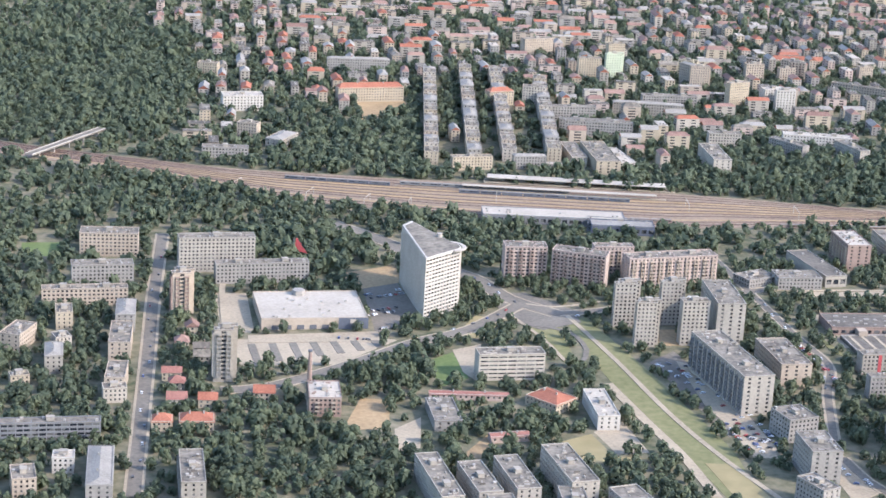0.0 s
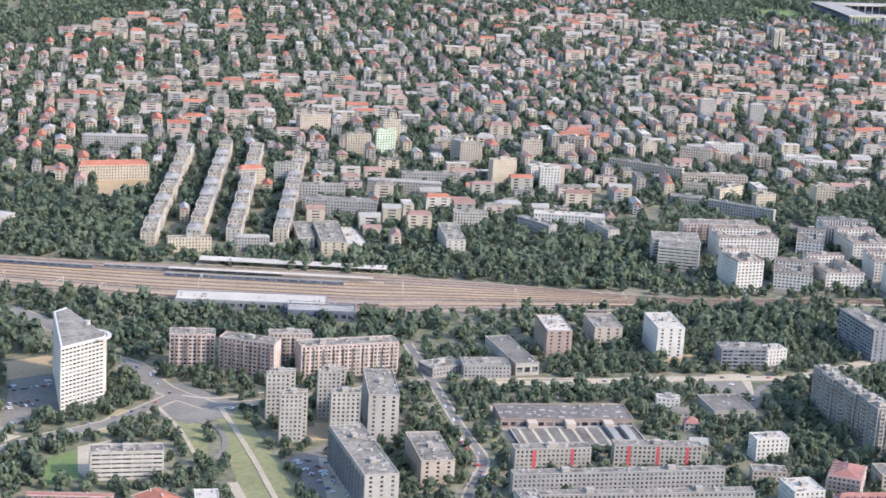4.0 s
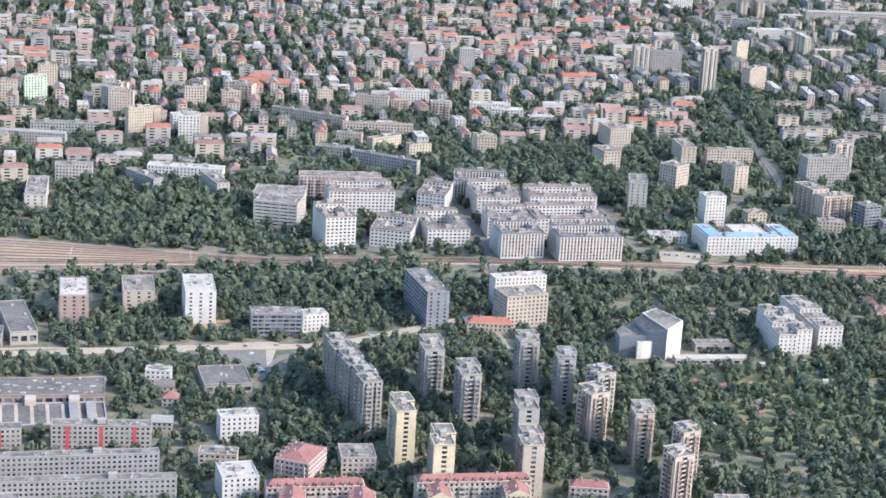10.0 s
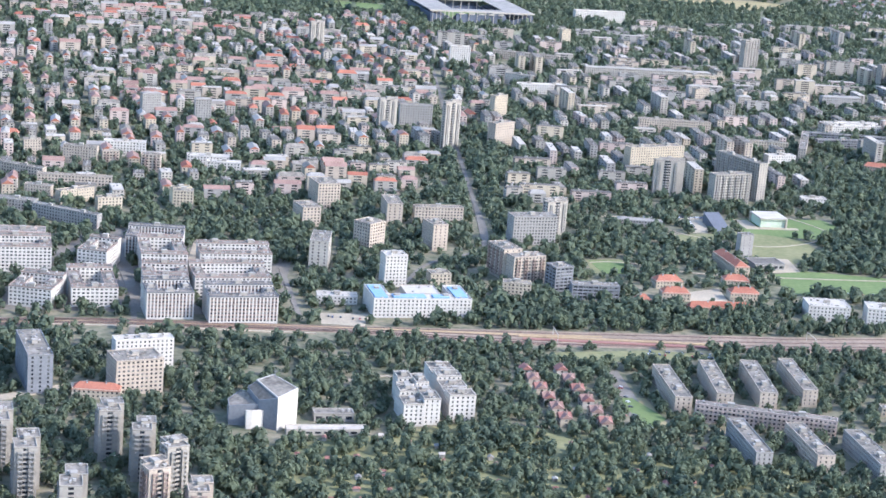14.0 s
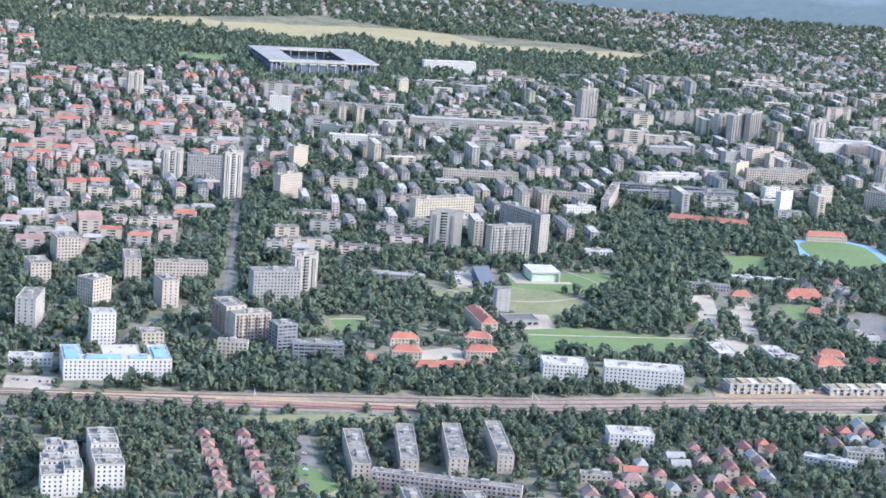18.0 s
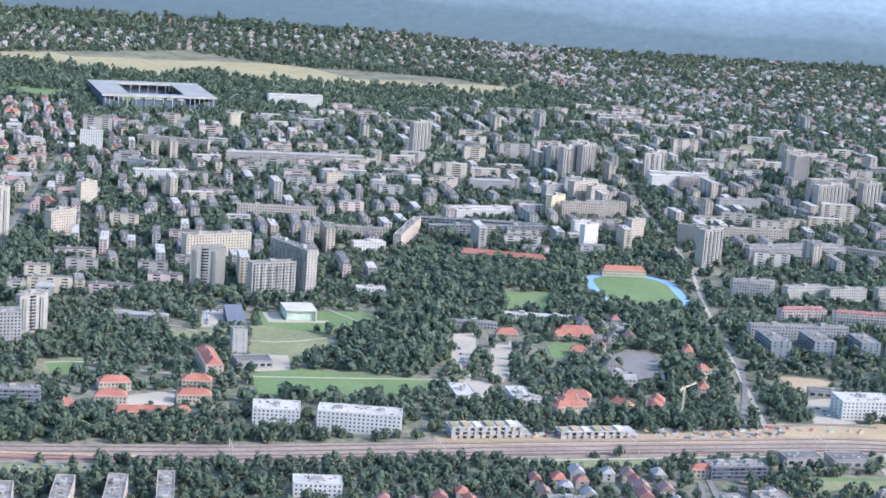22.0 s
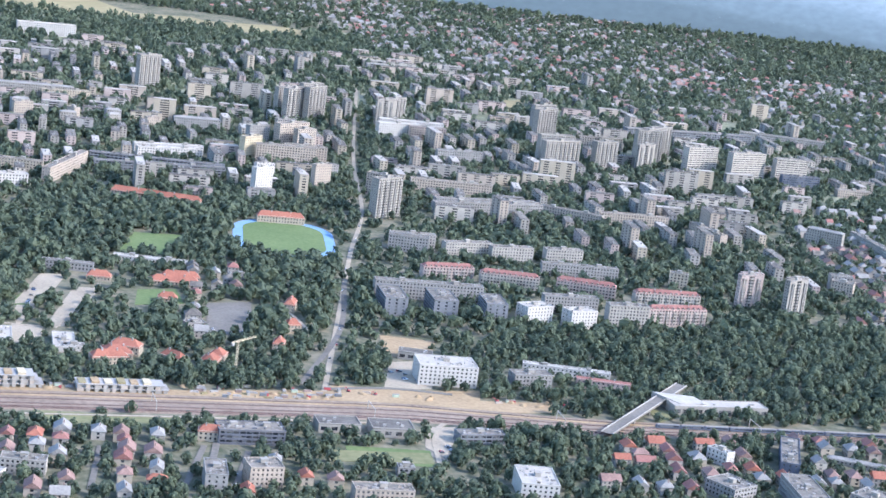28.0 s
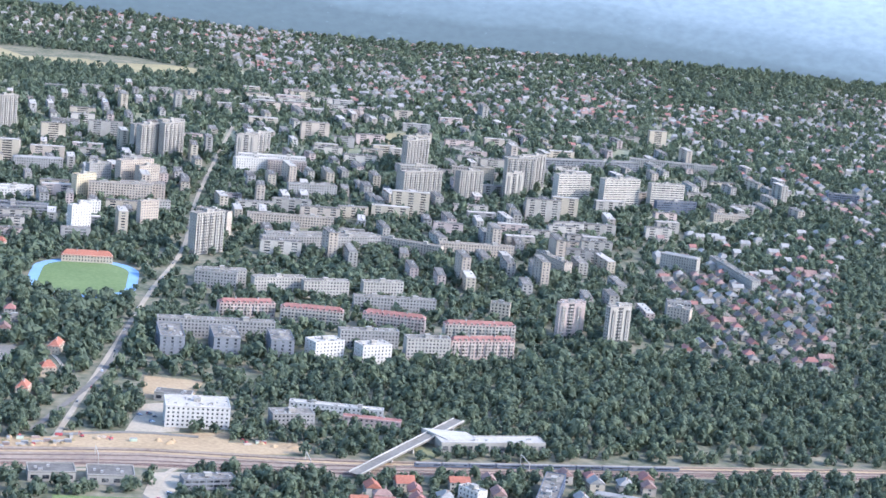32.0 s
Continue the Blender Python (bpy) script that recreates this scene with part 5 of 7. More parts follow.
B_tn(1356.5, 698.2, -7, 14.4, 12.2, 4)
B_or(1356.8, 885.5, -33, 15.1, 9.0, 2)
B_sb(1357.8, 1398.9, -19, 61.0, 6.0, 5)
B_sg(1369.7, 1049.5, -24, 29.2, 6.0, 2)
B_sb(1387.1, 1747.9, -32, 67.1, 7.0, 4)
B_or(1387.7, 1022.4, -22, 13.7, 8.0, 1)
B_cr(1391.6, 1328.3, -25, 57.0, 6.0, 4)
B_sb(1392.8, 673.7, -14, 25.0, 9.0, 3)
B_wm(1397.0, 1262.2, -4, 24.1, 8.0, 4)
B_or(1413.5, 976.9, -25, 10.7, 7.0, 1)
B_hl(1415.0, 760.7, -12, 19.7, 12.0, 2)
B_wm(1418.5, 1069.3, -25, 43.3, 6.0, 1)
B_sg(1425.5, 700.4, -18, 7.4, 6.0, 2)
B_tn(1437.4, 1644.7, -14, 126.0, 6.0, 5)
B_hl(1438.0, 752.2, -15, 19.7, 14.5, 2)
B_sb(1439.9, 1274.4, 54, 79.3, 6.0, 5)
B_wm(1466.5, 665.8, -21, 16.5, 23.2, 4)
B_or(1471.8, 1239.4, -32, 61.3, 6.0, 2)
B_od(1475.4, 737.4, -6, 22.6, 8.0, 2)
B_tn(1479.1, 1510.1, 5, 15.6, 6.0, 7)
B_tn(1481.2, 1525.2, 1, 14.6, 6.0, 7)
B_od(1488.0, 1327.5, -9, 96.1, 6.0, 3)
B_od(1493.8, 1357.6, -22, 98.3, 6.0, 3)
B_wm(1497.5, 824.4, -17, 30.1, 18.5, 5)
B_hl(1507.3, 867.5, -29, 17.8, 8.0, 2)
B_tn(1509.0, 1484.4, -8, 12.9, 6.0, 6)
B_tn(1511.0, 1837.8, 6, 11.1, 5.0, 8)
B_tn(1522.1, 1511.4, -63, 9.2, 6.0, 6)
B_cr(1530.8, 1611.9, -3, 41.7, 6.0, 4)
B_od(1538.1, 948.1, -15, 13.1, 29.3, 5)
B_wm(1539.1, 1382.0, -4, 50.8, 7.0, 3)
B_wm(1541.2, 1396.3, -6, 54.1, 7.0, 3)
B_sg(1548.4, 816.1, -9, 20.5, 10.0, 3)
B_sg(1549.9, 986.4, -16, 65.1, 7.0, 5)
B_or(1551.0, 1171.0, -16, 31.9, 7.0, 2)
B_tn(1555.9, 1503.5, 13, 10.6, 5.0, 4)
B_tn(1556.5, 1513.9, 0, 12.7, 6.0, 5)
B_sg(1565.3, 649.0, 14, 15.4, 17.0, 3)
B_od(1566.2, 942.2, -15, 14.2, 26.9, 5)
B_wm(1567.5, 841.4, -29, 46.3, 5.0, 2)
B_wm(1580.6, 1249.7, 21, 16.5, 5.0, 10)
B_rl(1584.1, 814.1, -30, 27.9, 5.0, 2)
B_tn(1586.4, 1498.3, 13, 11.9, 5.0, 4)
B_sg(1587.5, 629.0, -20, 13.7, 34.1, 4)
B_wm(1589.0, 703.9, -73, 11.7, 6.0, 3)
B_tn(1593.6, 1518.9, 0, 12.3, 6.0, 4)
B_od(1595.9, 934.2, -17, 12.6, 23.9, 5)
B_rp(1601.0, 1024.5, -8, 33.4, 7.0, 4)
B_wm(1603.7, 1304.2, 6, 15.3, 5.0, 6)
B_tn(1607.8, 1494.7, -12, 38.4, 8.0, 5)
B_sg(1613.0, 1099.0, -28, 26.0, 7.0, 5)
B_bl(1613.4, 679.5, -37, 9.0, 42.4, 3)
B_sw(1617.0, 1103.4, -14, 30.0, 7.0, 5)
B_wm(1618.3, 925.7, 7, 18.4, 11.4, 5)
B_wm(1619.4, 2013.3, -9, 61.4, 9.0, 6)
B_yl(1622.8, 1376.6, 24, 18.9, 6.0, 9)
B_sg(1623.1, 618.4, 23, 15.8, 16.1, 4)
B_sb(1630.0, 1370.9, -17, 47.2, 8.0, 7)
B_rp(1633.8, 1011.8, -25, 36.9, 7.0, 4)
B_sb(1638.4, 1276.4, 16, 15.1, 5.0, 9)
B_tg(1641.9, 1685.1, 21, 24.3, 6.0, 16)
B_wm(1642.1, 915.9, 3, 17.9, 10.5, 5)
B_sw(1644.2, 1077.9, -2, 33.7, 7.0, 5)
B_sg(1644.3, 950.8, -13, 33.7, 7.0, 5)
B_tg(1645.8, 1186.6, 23, 25.6, 7.0, 14)
B_sg(1651.3, 1436.8, 15, 19.8, 6.0, 8)
B_tn(1651.5, 691.9, -41, 41.1, 4.0, 1)
B_sb(1655.0, 1373.3, -21, 33.1, 8.0, 7)
B_sg(1655.3, 1308.7, -2, 16.4, 5.0, 6)
B_sw(1672.0, 922.9, -12, 25.0, 8.0, 6)
B_sw(1672.8, 1067.4, -6, 29.4, 7.0, 5)
B_sb(1673.8, 1429.0, 20, 32.2, 7.0, 10)
B_sb(1675.8, 1268.0, -51, 25.4, 7.0, 8)
B_rp(1678.8, 995.1, -32, 36.9, 7.0, 4)
B_sb(1685.1, 1418.4, 16, 19.0, 6.0, 9)
B_sg(1689.5, 1471.9, 0, 17.0, 6.0, 8)
B_sg(1691.9, 1035.2, -18, 50.6, 6.0, 4)
B_rp(1698.9, 920.9, -5, 38.8, 7.0, 5)
B_sg(1702.2, 1206.7, -2, 88.3, 6.0, 4)
B_sg(1710.0, 1219.4, -4, 80.7, 6.0, 4)
B_sw(1711.4, 1063.1, -8, 26.1, 7.0, 5)
B_rp(1717.9, 965.2, -14, 42.8, 6.0, 4)
B_sb(1723.6, 1288.2, -19, 62.9, 6.0, 4)
B_tg(1730.7, 1548.8, 27, 25.8, 6.0, 15)
B_tg(1734.5, 1578.9, 17, 25.1, 6.0, 13)
B_tg(1751.1, 1549.2, 33, 27.3, 6.0, 16)
B_tg(1764.8, 1594.7, 18, 24.5, 6.0, 14)
B_cr(1770.0, 1005.7, -34, 12.1, 7.0, 5)
B_sb(1786.5, 1208.3, -47, 51.0, 6.0, 4)
B_tp(1788.6, 955.7, -8, 18.6, 9.0, 11)
B_wm(1797.3, 1499.5, -3, 39.5, 8.0, 6)
B_sg(1801.1, 1395.0, -10, 39.4, 7.0, 5)
B_wm(1808.4, 1522.1, -18, 57.2, 8.0, 6)
B_tg(1810.8, 935.3, 8, 20.2, 8.0, 12)
B_tg(1812.0, 1537.6, 2, 21.5, 7.0, 13)
B_sp(1822.9, 1492.2, -21, 32.5, 8.0, 6)
B_sb(1828.0, 1185.7, -16, 54.3, 6.0, 4)
B_tg(1834.1, 1558.3, 27, 25.5, 6.0, 12)
B_tn(1888.0, 988.0, -48, 14.7, 8.0, 5)
B_sg(1891.6, 993.4, -27, 15.3, 8.0, 6)
B_sb(1892.3, 1161.0, -91, 41.4, 6.0, 4)
B_tg(1895.1, 1380.3, 10, 38.3, 7.0, 12)
B_tg(1901.1, 1400.4, -3, 32.6, 7.0, 13)
B_tg(1950.3, 1387.9, 10, 24.5, 7.0, 12)
B_tg(1958.2, 1502.7, 28, 32.4, 6.0, 15)
B_tg(1976.7, 1541.5, 13, 27.1, 6.0, 14)
B_tn(1979.6, 1133.0, -53, 27.4, 8.0, 6)
B_sb(1991.1, 1478.1, -26, 16.1, 6.0, 6)
B_tg(1995.5, 1391.0, 10, 22.4, 7.0, 11)
B_tn(2003.1, 1466.3, -20, 20.9, 7.0, 7)
B_tg(2013.8, 1422.4, -3, 26.6, 7.0, 15)
B_sw(2027.9, 1140.2, -104, 82.3, 6.0, 4)
B_tg(2029.5, 1428.6, 26, 40.4, 8.0, 15)
B_of(2039.9, 1379.6, 6, 34.0, 8.0, 12)
B_of(2074.2, 1361.4, 2, 36.5, 8.0, 12)
B_od(2081.6, 1541.8, -6, 137.3, 10.0, 5)
B_bl(2112.2, 1336.9, -7, 37.4, 6.0, 5)
B_of(2116.1, 1353.5, -9, 31.1, 8.0, 11)
B_sb(2147.3, 1303.2, -15, 32.7, 8.0, 3)
B_sw(2232.0, 1564.7, -30, 85.4, 10.0, 4)
B_bl(2340.1, 1394.8, -24, 29.3, 7.0, 4)

# ---- landmarks ----
def arc_poly(pts, bulge):
    """Rounds off every corner of an outline."""
    out = []
    n = len(pts)
    for i, p in enumerate(pts):
        a, b, c = Vector(pts[i - 1]), Vector(p), Vector(pts[(i + 1) % n])
        u, w = b + (a - b).normalized() * bulge, b + (c - b).normalized() * bulge
        for k in range(4):
            t = k / 3
            q = u * (1 - t) ** 2 + b * 2 * t * (1 - t) + w * t * t
            out.append((q.x, q.y))
    return out


tower = banded("office_tower", [(301, 845), (318.5, 855), *[(319.5 + 5 * math.cos(a), 862 + 6 * math.sin(a)) for a in (-0.9, -0.3, 0.3, 0.9)], (314, 907), (307, 901)], 16, 1.92, FRESH,
               "tall white tower with a rounded end and window bands", "tower")
g = Geo()
g.prism([(1.5 * math.cos(a * 0.7854), 1.5 * math.sin(a * 0.7854)) for a in range(8)], 31.5, 33.5)
part("lift_house", g, CONCRETE, tower).location = (2, 8, 0)
g = Geo()
rx, ry = 319.5 - tower.location.x, 862 - tower.location.y
for i in range(12):
    a0, a1 = -1.7 + i * 0.28, -1.7 + (i + 1) * 0.28
    q = [(rx + 7.6 * math.cos(a), ry + 8.6 * math.sin(a)) for a in (a0, a1)] + [(rx + 5.6 * math.cos(a), ry + 6.6 * math.sin(a)) for a in (a1, a0)]
    g.prism(q, 31.0, 31.5)
part("roof_ring", g, WHITE, tower, "curved white canopy ring round the roof")

# garages: a low dark-roofed building behind a broad lower deck with pale driving lanes
depot = hall(493.5, 786.5, -12, 63, 21, 4.0, BROWN, DECK_DARK, "low brick garage building with a wide dark felt roof", name="garage_building", vents=8)
for k in range(3):
    g = Geo()
    g.box(12 + k * 18, -5.5, 0, 16.5 + k * 18, 0.0, 4.3)
    part("stair_block", g, BEIGE, depot, "brick block between the two roofs")
for k in range(26):
    g = Geo()
    x, y = (k * 2.41 + 1.2) % 61, 2 + (k * 7.3) % 16
    g.box(x, y, 4.1, x + 1.0 + (k % 3) * 0.8, y + 0.7, 4.5 + 0.2 * (k % 2))
    part("roof_hatch", g, CONCRETE, depot)
deck = base("garage_deck", pose(491.5, 757, 0, 0, 0, -9), "broad low garage roof of dark felt with pale lanes", "garage roof")
g = Geo()
g.box(0, 0, -0.4, 60, 24.5, 1.7)
part("roof", g, DECK_DARK, deck)
g = Geo()
for q in ((0, 0, 60, 0.5), (0, 24, 60, 24.5), (0, 0.5, 0.5, 24), (59.5, 0.5, 60, 24)):
    g.box(q[0], q[1], 1.7, q[2], q[3], 2.2)
part("parapet", g, CONCRETE, deck)
for k in range(9):
    g = Geo()
    g.box(3.5 + k * 6.4, 1.2, 1.7, 5.0 + k * 6.4, 23.4, 1.85)
    part("lane", g, PAVING, deck, "pale concrete lane")
for k in range(2):
    g = Geo()
    g.box(45 + k * 7, 3, 1.7, 48.5 + k * 7, 22.5, 3.2)
    g.hip(45 + k * 7, 3, 48.5 + k * 7, 22.5, 3.2, 0.6, 0.0)
    part("long_rooflight", g, METAL, deck, "pale ribbed rooflight")
take(491.5, 757, -9, 60, 25)

mall = hall(220, 845, -8, 51, 40, 5.3, BEIGE, DECK_LIGHT, "large beige shopping hall with a wide white roof", name="shopping_hall", vents=14, windows=False)
g = Geo()
g.box(37, -0.3, 0, 51.2, 0.2, 5.6)
part("entrance_front", g, BLUEW, mall, "dark blue entrance front")
g = Geo()
g.box(42.5, -0.45, 2.9, 45.2, -0.3, 4.9)
part("sign_panel", g, WHITE, mall, "plain white sign panel")
for i in range(5):
    g = Geo()
    g.box(5 + i * 6, -0.12, 0.1, 8.4 + i * 6, 0.1, 2.3)
    part("loading_door", g, DARK, mall)
g = Geo()
g.prism([(3.2 * math.cos(a * 1.047), 3.2 * math.sin(a * 1.047)) for a in range(6)], 5.5, 8.0)
part("roof_turret", g, CONCRETE, mall).location = (22, 36, 0)

# brick chimney of the old laundry
stack = base("chimney_stack", pose(220, 760, 0), "tall dark brick factory chimney", "chimney")
g = Geo()
for k in range(8):
    r0 = 1.25 - 0.07 * k
    g.prism([(r0 * math.cos(a * 0.5236), r0 * math.sin(a * 0.5236)) for a in range(12)], k * 2.6 - 0.3, k * 2.6 + 2.6)
part("shaft", g, BROWN, stack)
g = Geo()
g.prism([(0.95 * math.cos(a * 0.5236), 0.95 * math.sin(a * 0.5236)) for a in range(12)], 20.2, 20.9)
part("rim", g, DARK, stack)
take(218, 758, 0, 4, 4)


def canopy(x, y, rz, length, width, height, label):
    """A station platform roof on posts."""
    thing = base("platform_roof", pose(x, y, 0, 0, 0, rz), label, "platform roof", "platform roofs")
    g = Geo()
    g.box(0, 0, height, length, width, height + 0.35)
    part("roof", g, DECK_LIGHT, thing)
    g = Geo()
    g.box(-2, 0.4, 0.3, length + 6, width - 0.4, 0.9)
    part("platform", g, PAVING, thing)
    post = Geo()
    post.box(-0.15, -0.15, 0.9, 0.15, 0.15, height)
    me = post.mesh("post", [STEEL])
    for i in range(int(length / 6)):
        part("post", me, None, thing).location = (3 + i * 6, width / 2, 0)
    return thing


canopy(421, 1079, -20.2, 110, 9, 3.6, "long pale platform roof on steel posts")
canopy(400, 1066, -20.2, 118, 3.5, 3.0, "narrow grey platform roof beside the trains")
hall(389, 1000, -17.5, 82, 17, 4.5, STEEL, DECK_LIGHT, "long railway depot with a pale sheet roof", name="railway_depot", vents=10)
hall(443, 968, -17.5, 36, 12, 5, BLUEW, METAL, "blue-grey railway shed with a sheet roof", name="railway_shed", vents=3)


def train(x, y, rz, cars, wall, label):
    thing = base("train", pose(x, y, 0, 0, 0, rz), label, "train")
    me = Geo()
    me.box(0, -0.8, 0.6, 12.4, 0.8, 2.3)
    me.box(0.3, -0.6, 2.3, 12.1, 0.6, 2.55, 1)
    me.box(0.6, -0.83, 1.35, 11.8, 0.83, 1.9, 2)
    me.box(1, -0.6, 0.3, 3, 0.6, 0.6, 1)
    me.box(9.4, -0.6, 0.3, 11.4, 0.6, 0.6, 1)
    data = me.mesh("carriage", [wall, METAL, GLASS])
    for i in range(cars):
        part("carriage", data, None, thing).location = (i * 12.9, 0, 0.15)
    return thing


train(366, 1083, -20.2, 8, STEEL, "blue-grey passenger train at the platform")
train(396, 1060, -20.2, 8, BLUEW, "blue train of passenger carriages")
train(300, 1106, -23, 5, BLUEW, "dark blue carriages on a siding")
train(1590, 748, -13.3, 10, BLUEW, "long blue and white train running on the main line")
train(450, 994.5, -17, 4, BROWN, "row of brown goods wagons")
train(560, 961, -14, 5, BROWN, "brown goods wagons on the yard tracks")
train(620, 948, -14, 4, YELLOW, "yellow track maintenance wagons")

# the church, a steep white wedge with a lower fan of walls
church = base("church", pose(821, 770, 0), "modern white concrete church with a tall slanting wedge", "church")


def slant(name, poly, tops, mat, label="", cover=DECK):
    """Walls of unequal height under a sloping roof."""
    g, r = Geo(), Geo()
    n = len(poly)
    for i in range(n):
        j = (i + 1) % n
        g.face([(*poly[i], -0.4), (*poly[j], -0.4), (*poly[j], tops[j]), (*poly[i], tops[i])])
        cx, cy = sum(p[0] for p in poly) / n, sum(p[1] for p in poly) / n
        a, b = [(cx + (q[0] - cx) * 0.93, cy + (q[1] - cy) * 0.93) for q in (poly[i], poly[j])]
        g.face([(*poly[i], tops[i]), (*poly[j], tops[j]), (*b, tops[j]), (*a, tops[i])])
        r.v.append((*a, tops[i] - 0.35))
    r.f, r.m = [tuple(range(n))], [0]
    wall = part(name, g, mat, church, label)
    part("roof", r, cover, wall, "grey-green sheet roof")
    return wall


slant("nave_wedge", [(0.5, 2), (12, 8.5), (6, 25), (-3, 22)], [15.5, 17.0, 18.5, 17.5], FRESH, "tall white wedge wall")
slant("nave_window", [(-6, 9), (0.3, 2.3), (-3.2, 21.5), (-7, 22)], [12.5, 15.0, 17.0, 14.5], STEEL, "dark slate side of the wedge", DECK_DARK)
slant("side_hall", [(-18, 14), (-6.2, 9.2), (-7.2, 22), (-9, 26), (-16, 22)], [9.0, 10.5, 12.5, 11.5, 9.5], STEEL, "lower hall with a sloping roof")
for k in range(7):
    a, b = 1.15 + k * 0.27, 1.15 + (k + 1) * 0.27
    p, q = [(-8.5 - 9.5 * math.cos(t) * 0.95, 12.5 - 6.2 * math.sin(t)) for t in (a, b)]
    slant("curved_wall", [p, q, (q[0], q[1] + 1.4), (p[0], p[1] + 1.4)], [8.6 - 0.1 * k] * 4, FRESH, "white curved wall panel", FRESH)
g = Geo()
g.box(-0.1, -0.1, 0, 0.1, 0.1, 5)
g.box(-0.9, -0.1, 3.3, 0.9, 0.1, 3.6)
part("roof_cross", g, STEEL, church).location = (5, 20, 18)
take(800, 765, 0, 38, 34)
hall(824, 766, -12, 36, 6, 2.4, WHITE, DECK_LIGHT, "long low white parish hall", name="parish_hall", vents=2)
hall(842, 780, -12, 18, 7, 3.6, PALE, DECK, "low pale parish house", name="parish_house", vents=2)

# football stadium
stadium = base("stadium", pose(1424, 1989, 0, 0, 0, -8.4), "football stadium with blue-grey stands and white roofs", "stadium")


def stand(x0, y0, x1, y1, out, label):
    """A raked stand under a flat roof; out: which side is the back."""
    g = Geo()
    g.box(x0, y0, -0.5, x1, y1, 2.0)
    for k in range(6):
        t = k / 6
        q = {"s": (x0, y0, x1, y1 - (y1 - y0) * t), "n": (x0, y0 + (y1 - y0) * t, x1, y1), "w": (x0, y0, x1 - (x1 - x0) * t, y1), "e": (x0 + (x1 - x0) * t, y0, x1, y1)}[out]
        g.box(q[0], q[1], 2 + k * 1.3, q[2], q[3], 3.3 + k * 1.3)
    p = part("stand", g, BLUEW, stadium, label)
    r = Geo()
    lift = {"s": (0, 0, 0, -1), "n": (0, 1, 0, 0), "w": (0, 0, -1, 0), "e": (1, 0, 0, 0)}[out]
    r.box(x0 - 1, y0 - 1, 12.6, x1 + 1, y1 + 1, 13.3)
    part("roof", r, METAL, p, "grey sheet roof of the stand")
    e = Geo()
    e.box(x0 - 1.3, y0 - 1.3, 11.8, x1 + 1.3, y0 - 0.9, 13.6)
    part("roof_edge", e, WHITE, p, "white roof edge")
    for i in range(6):
        c = Geo()
        c.box(-0.3, -0.3, 0, 0.3, 0.3, 12.6)
        part("column", c, WHITE, p).location = (x0 + (x1 - x0) * (i + 0.5) / 6, y0 - 0.6, 0)


stand(0, 0, 28, 118, "w", "blue end stand")
stand(30, 0, 88, 16, "s", "long blue side stand")
stand(30, 100, 88, 118, "n", "long blue side stand")
stand(90, 0, 120, 118, "e", "blue end stand")
g = Geo()
g.box(32, 24, 0, 86, 92, 0.25)
part("pitch", g, LAWN, stadium, "green football pitch")
take(1424, 1980, -8.4, 124, 130)
for k in range(5):
    g = Geo()
    g.box(-3.4, -0.25, 0, 3.4, 0.25, 1.5)
    part("light_panel", g, WHITE, stadium).location = (36 + k * 11.5, -1.6, 9.5)

# running track, laid as a rounded ring round its field
def ring_points(cx, cy, rz, half, r, steps=16):
    c, s = math.cos(radians(rz)), math.sin(radians(rz))
    out = []
    for end in (1, -1):
        for i in range(steps + 1):
            a = math.pi * i / steps - math.pi / 2 + (0 if end > 0 else math.pi)
            px, py = half * end + r * math.cos(a), r * math.sin(a)
            out.append((cx + px * c - py * s, cy + px * s + py * c))
    return out


patch("running_track", ring_points(1552, 1127, 69, 20, 33), BLUE_TRACK, 0.16, "blue running track round the sports field", "running track")
patch("sports_field", ring_points(1552, 1127, 69, 20, 26.5), LAWN, 0.20, "green infield of the running track", "sports field")

# glass museum in the park
m = base("museum_pavilion", pose(1275, 1084, 0, 0, 0, -12), "green glass pavilion with a bent white roof", "museum")
g = Geo()
g.box(0, 0, -0.3, 17.5, 18, 6)
part("hall", g, GREEN, m, "pale green glass hall")
g = Geo()
g.box(-1, -1.5, 6, 18.5, 19, 6.9)
g.box(-1, 18.05, 0, 18.5, 19, 5.99)
g.box(17.55, -1.5, 0, 18.5, 18.0, 5.98)
part("roof", g, WHITE, m, "folded white roof slab")
g = Geo()
g.box(-12, -6, -0.3, 26, 0, 0.2)
g.box(-12, 0, -0.3, -2, 20, 0.2)
part("terrace", g, PAVING, m)
take(1262, 1080, -18, 40, 26)
block(1214.6, 1014.7, -8, 8.5, 7, 7, wall=GREY, label="plain grey concrete tower in the park", name="monument_tower", category="tower", huts=0, vents=1, bay=4, pier=0.9)
hall(1207, 985, -8, 20, 15, 3.6, GREY, DECK_DARK, "low dark hall with a broad sloping roof", name="memorial_hall", vents=0)

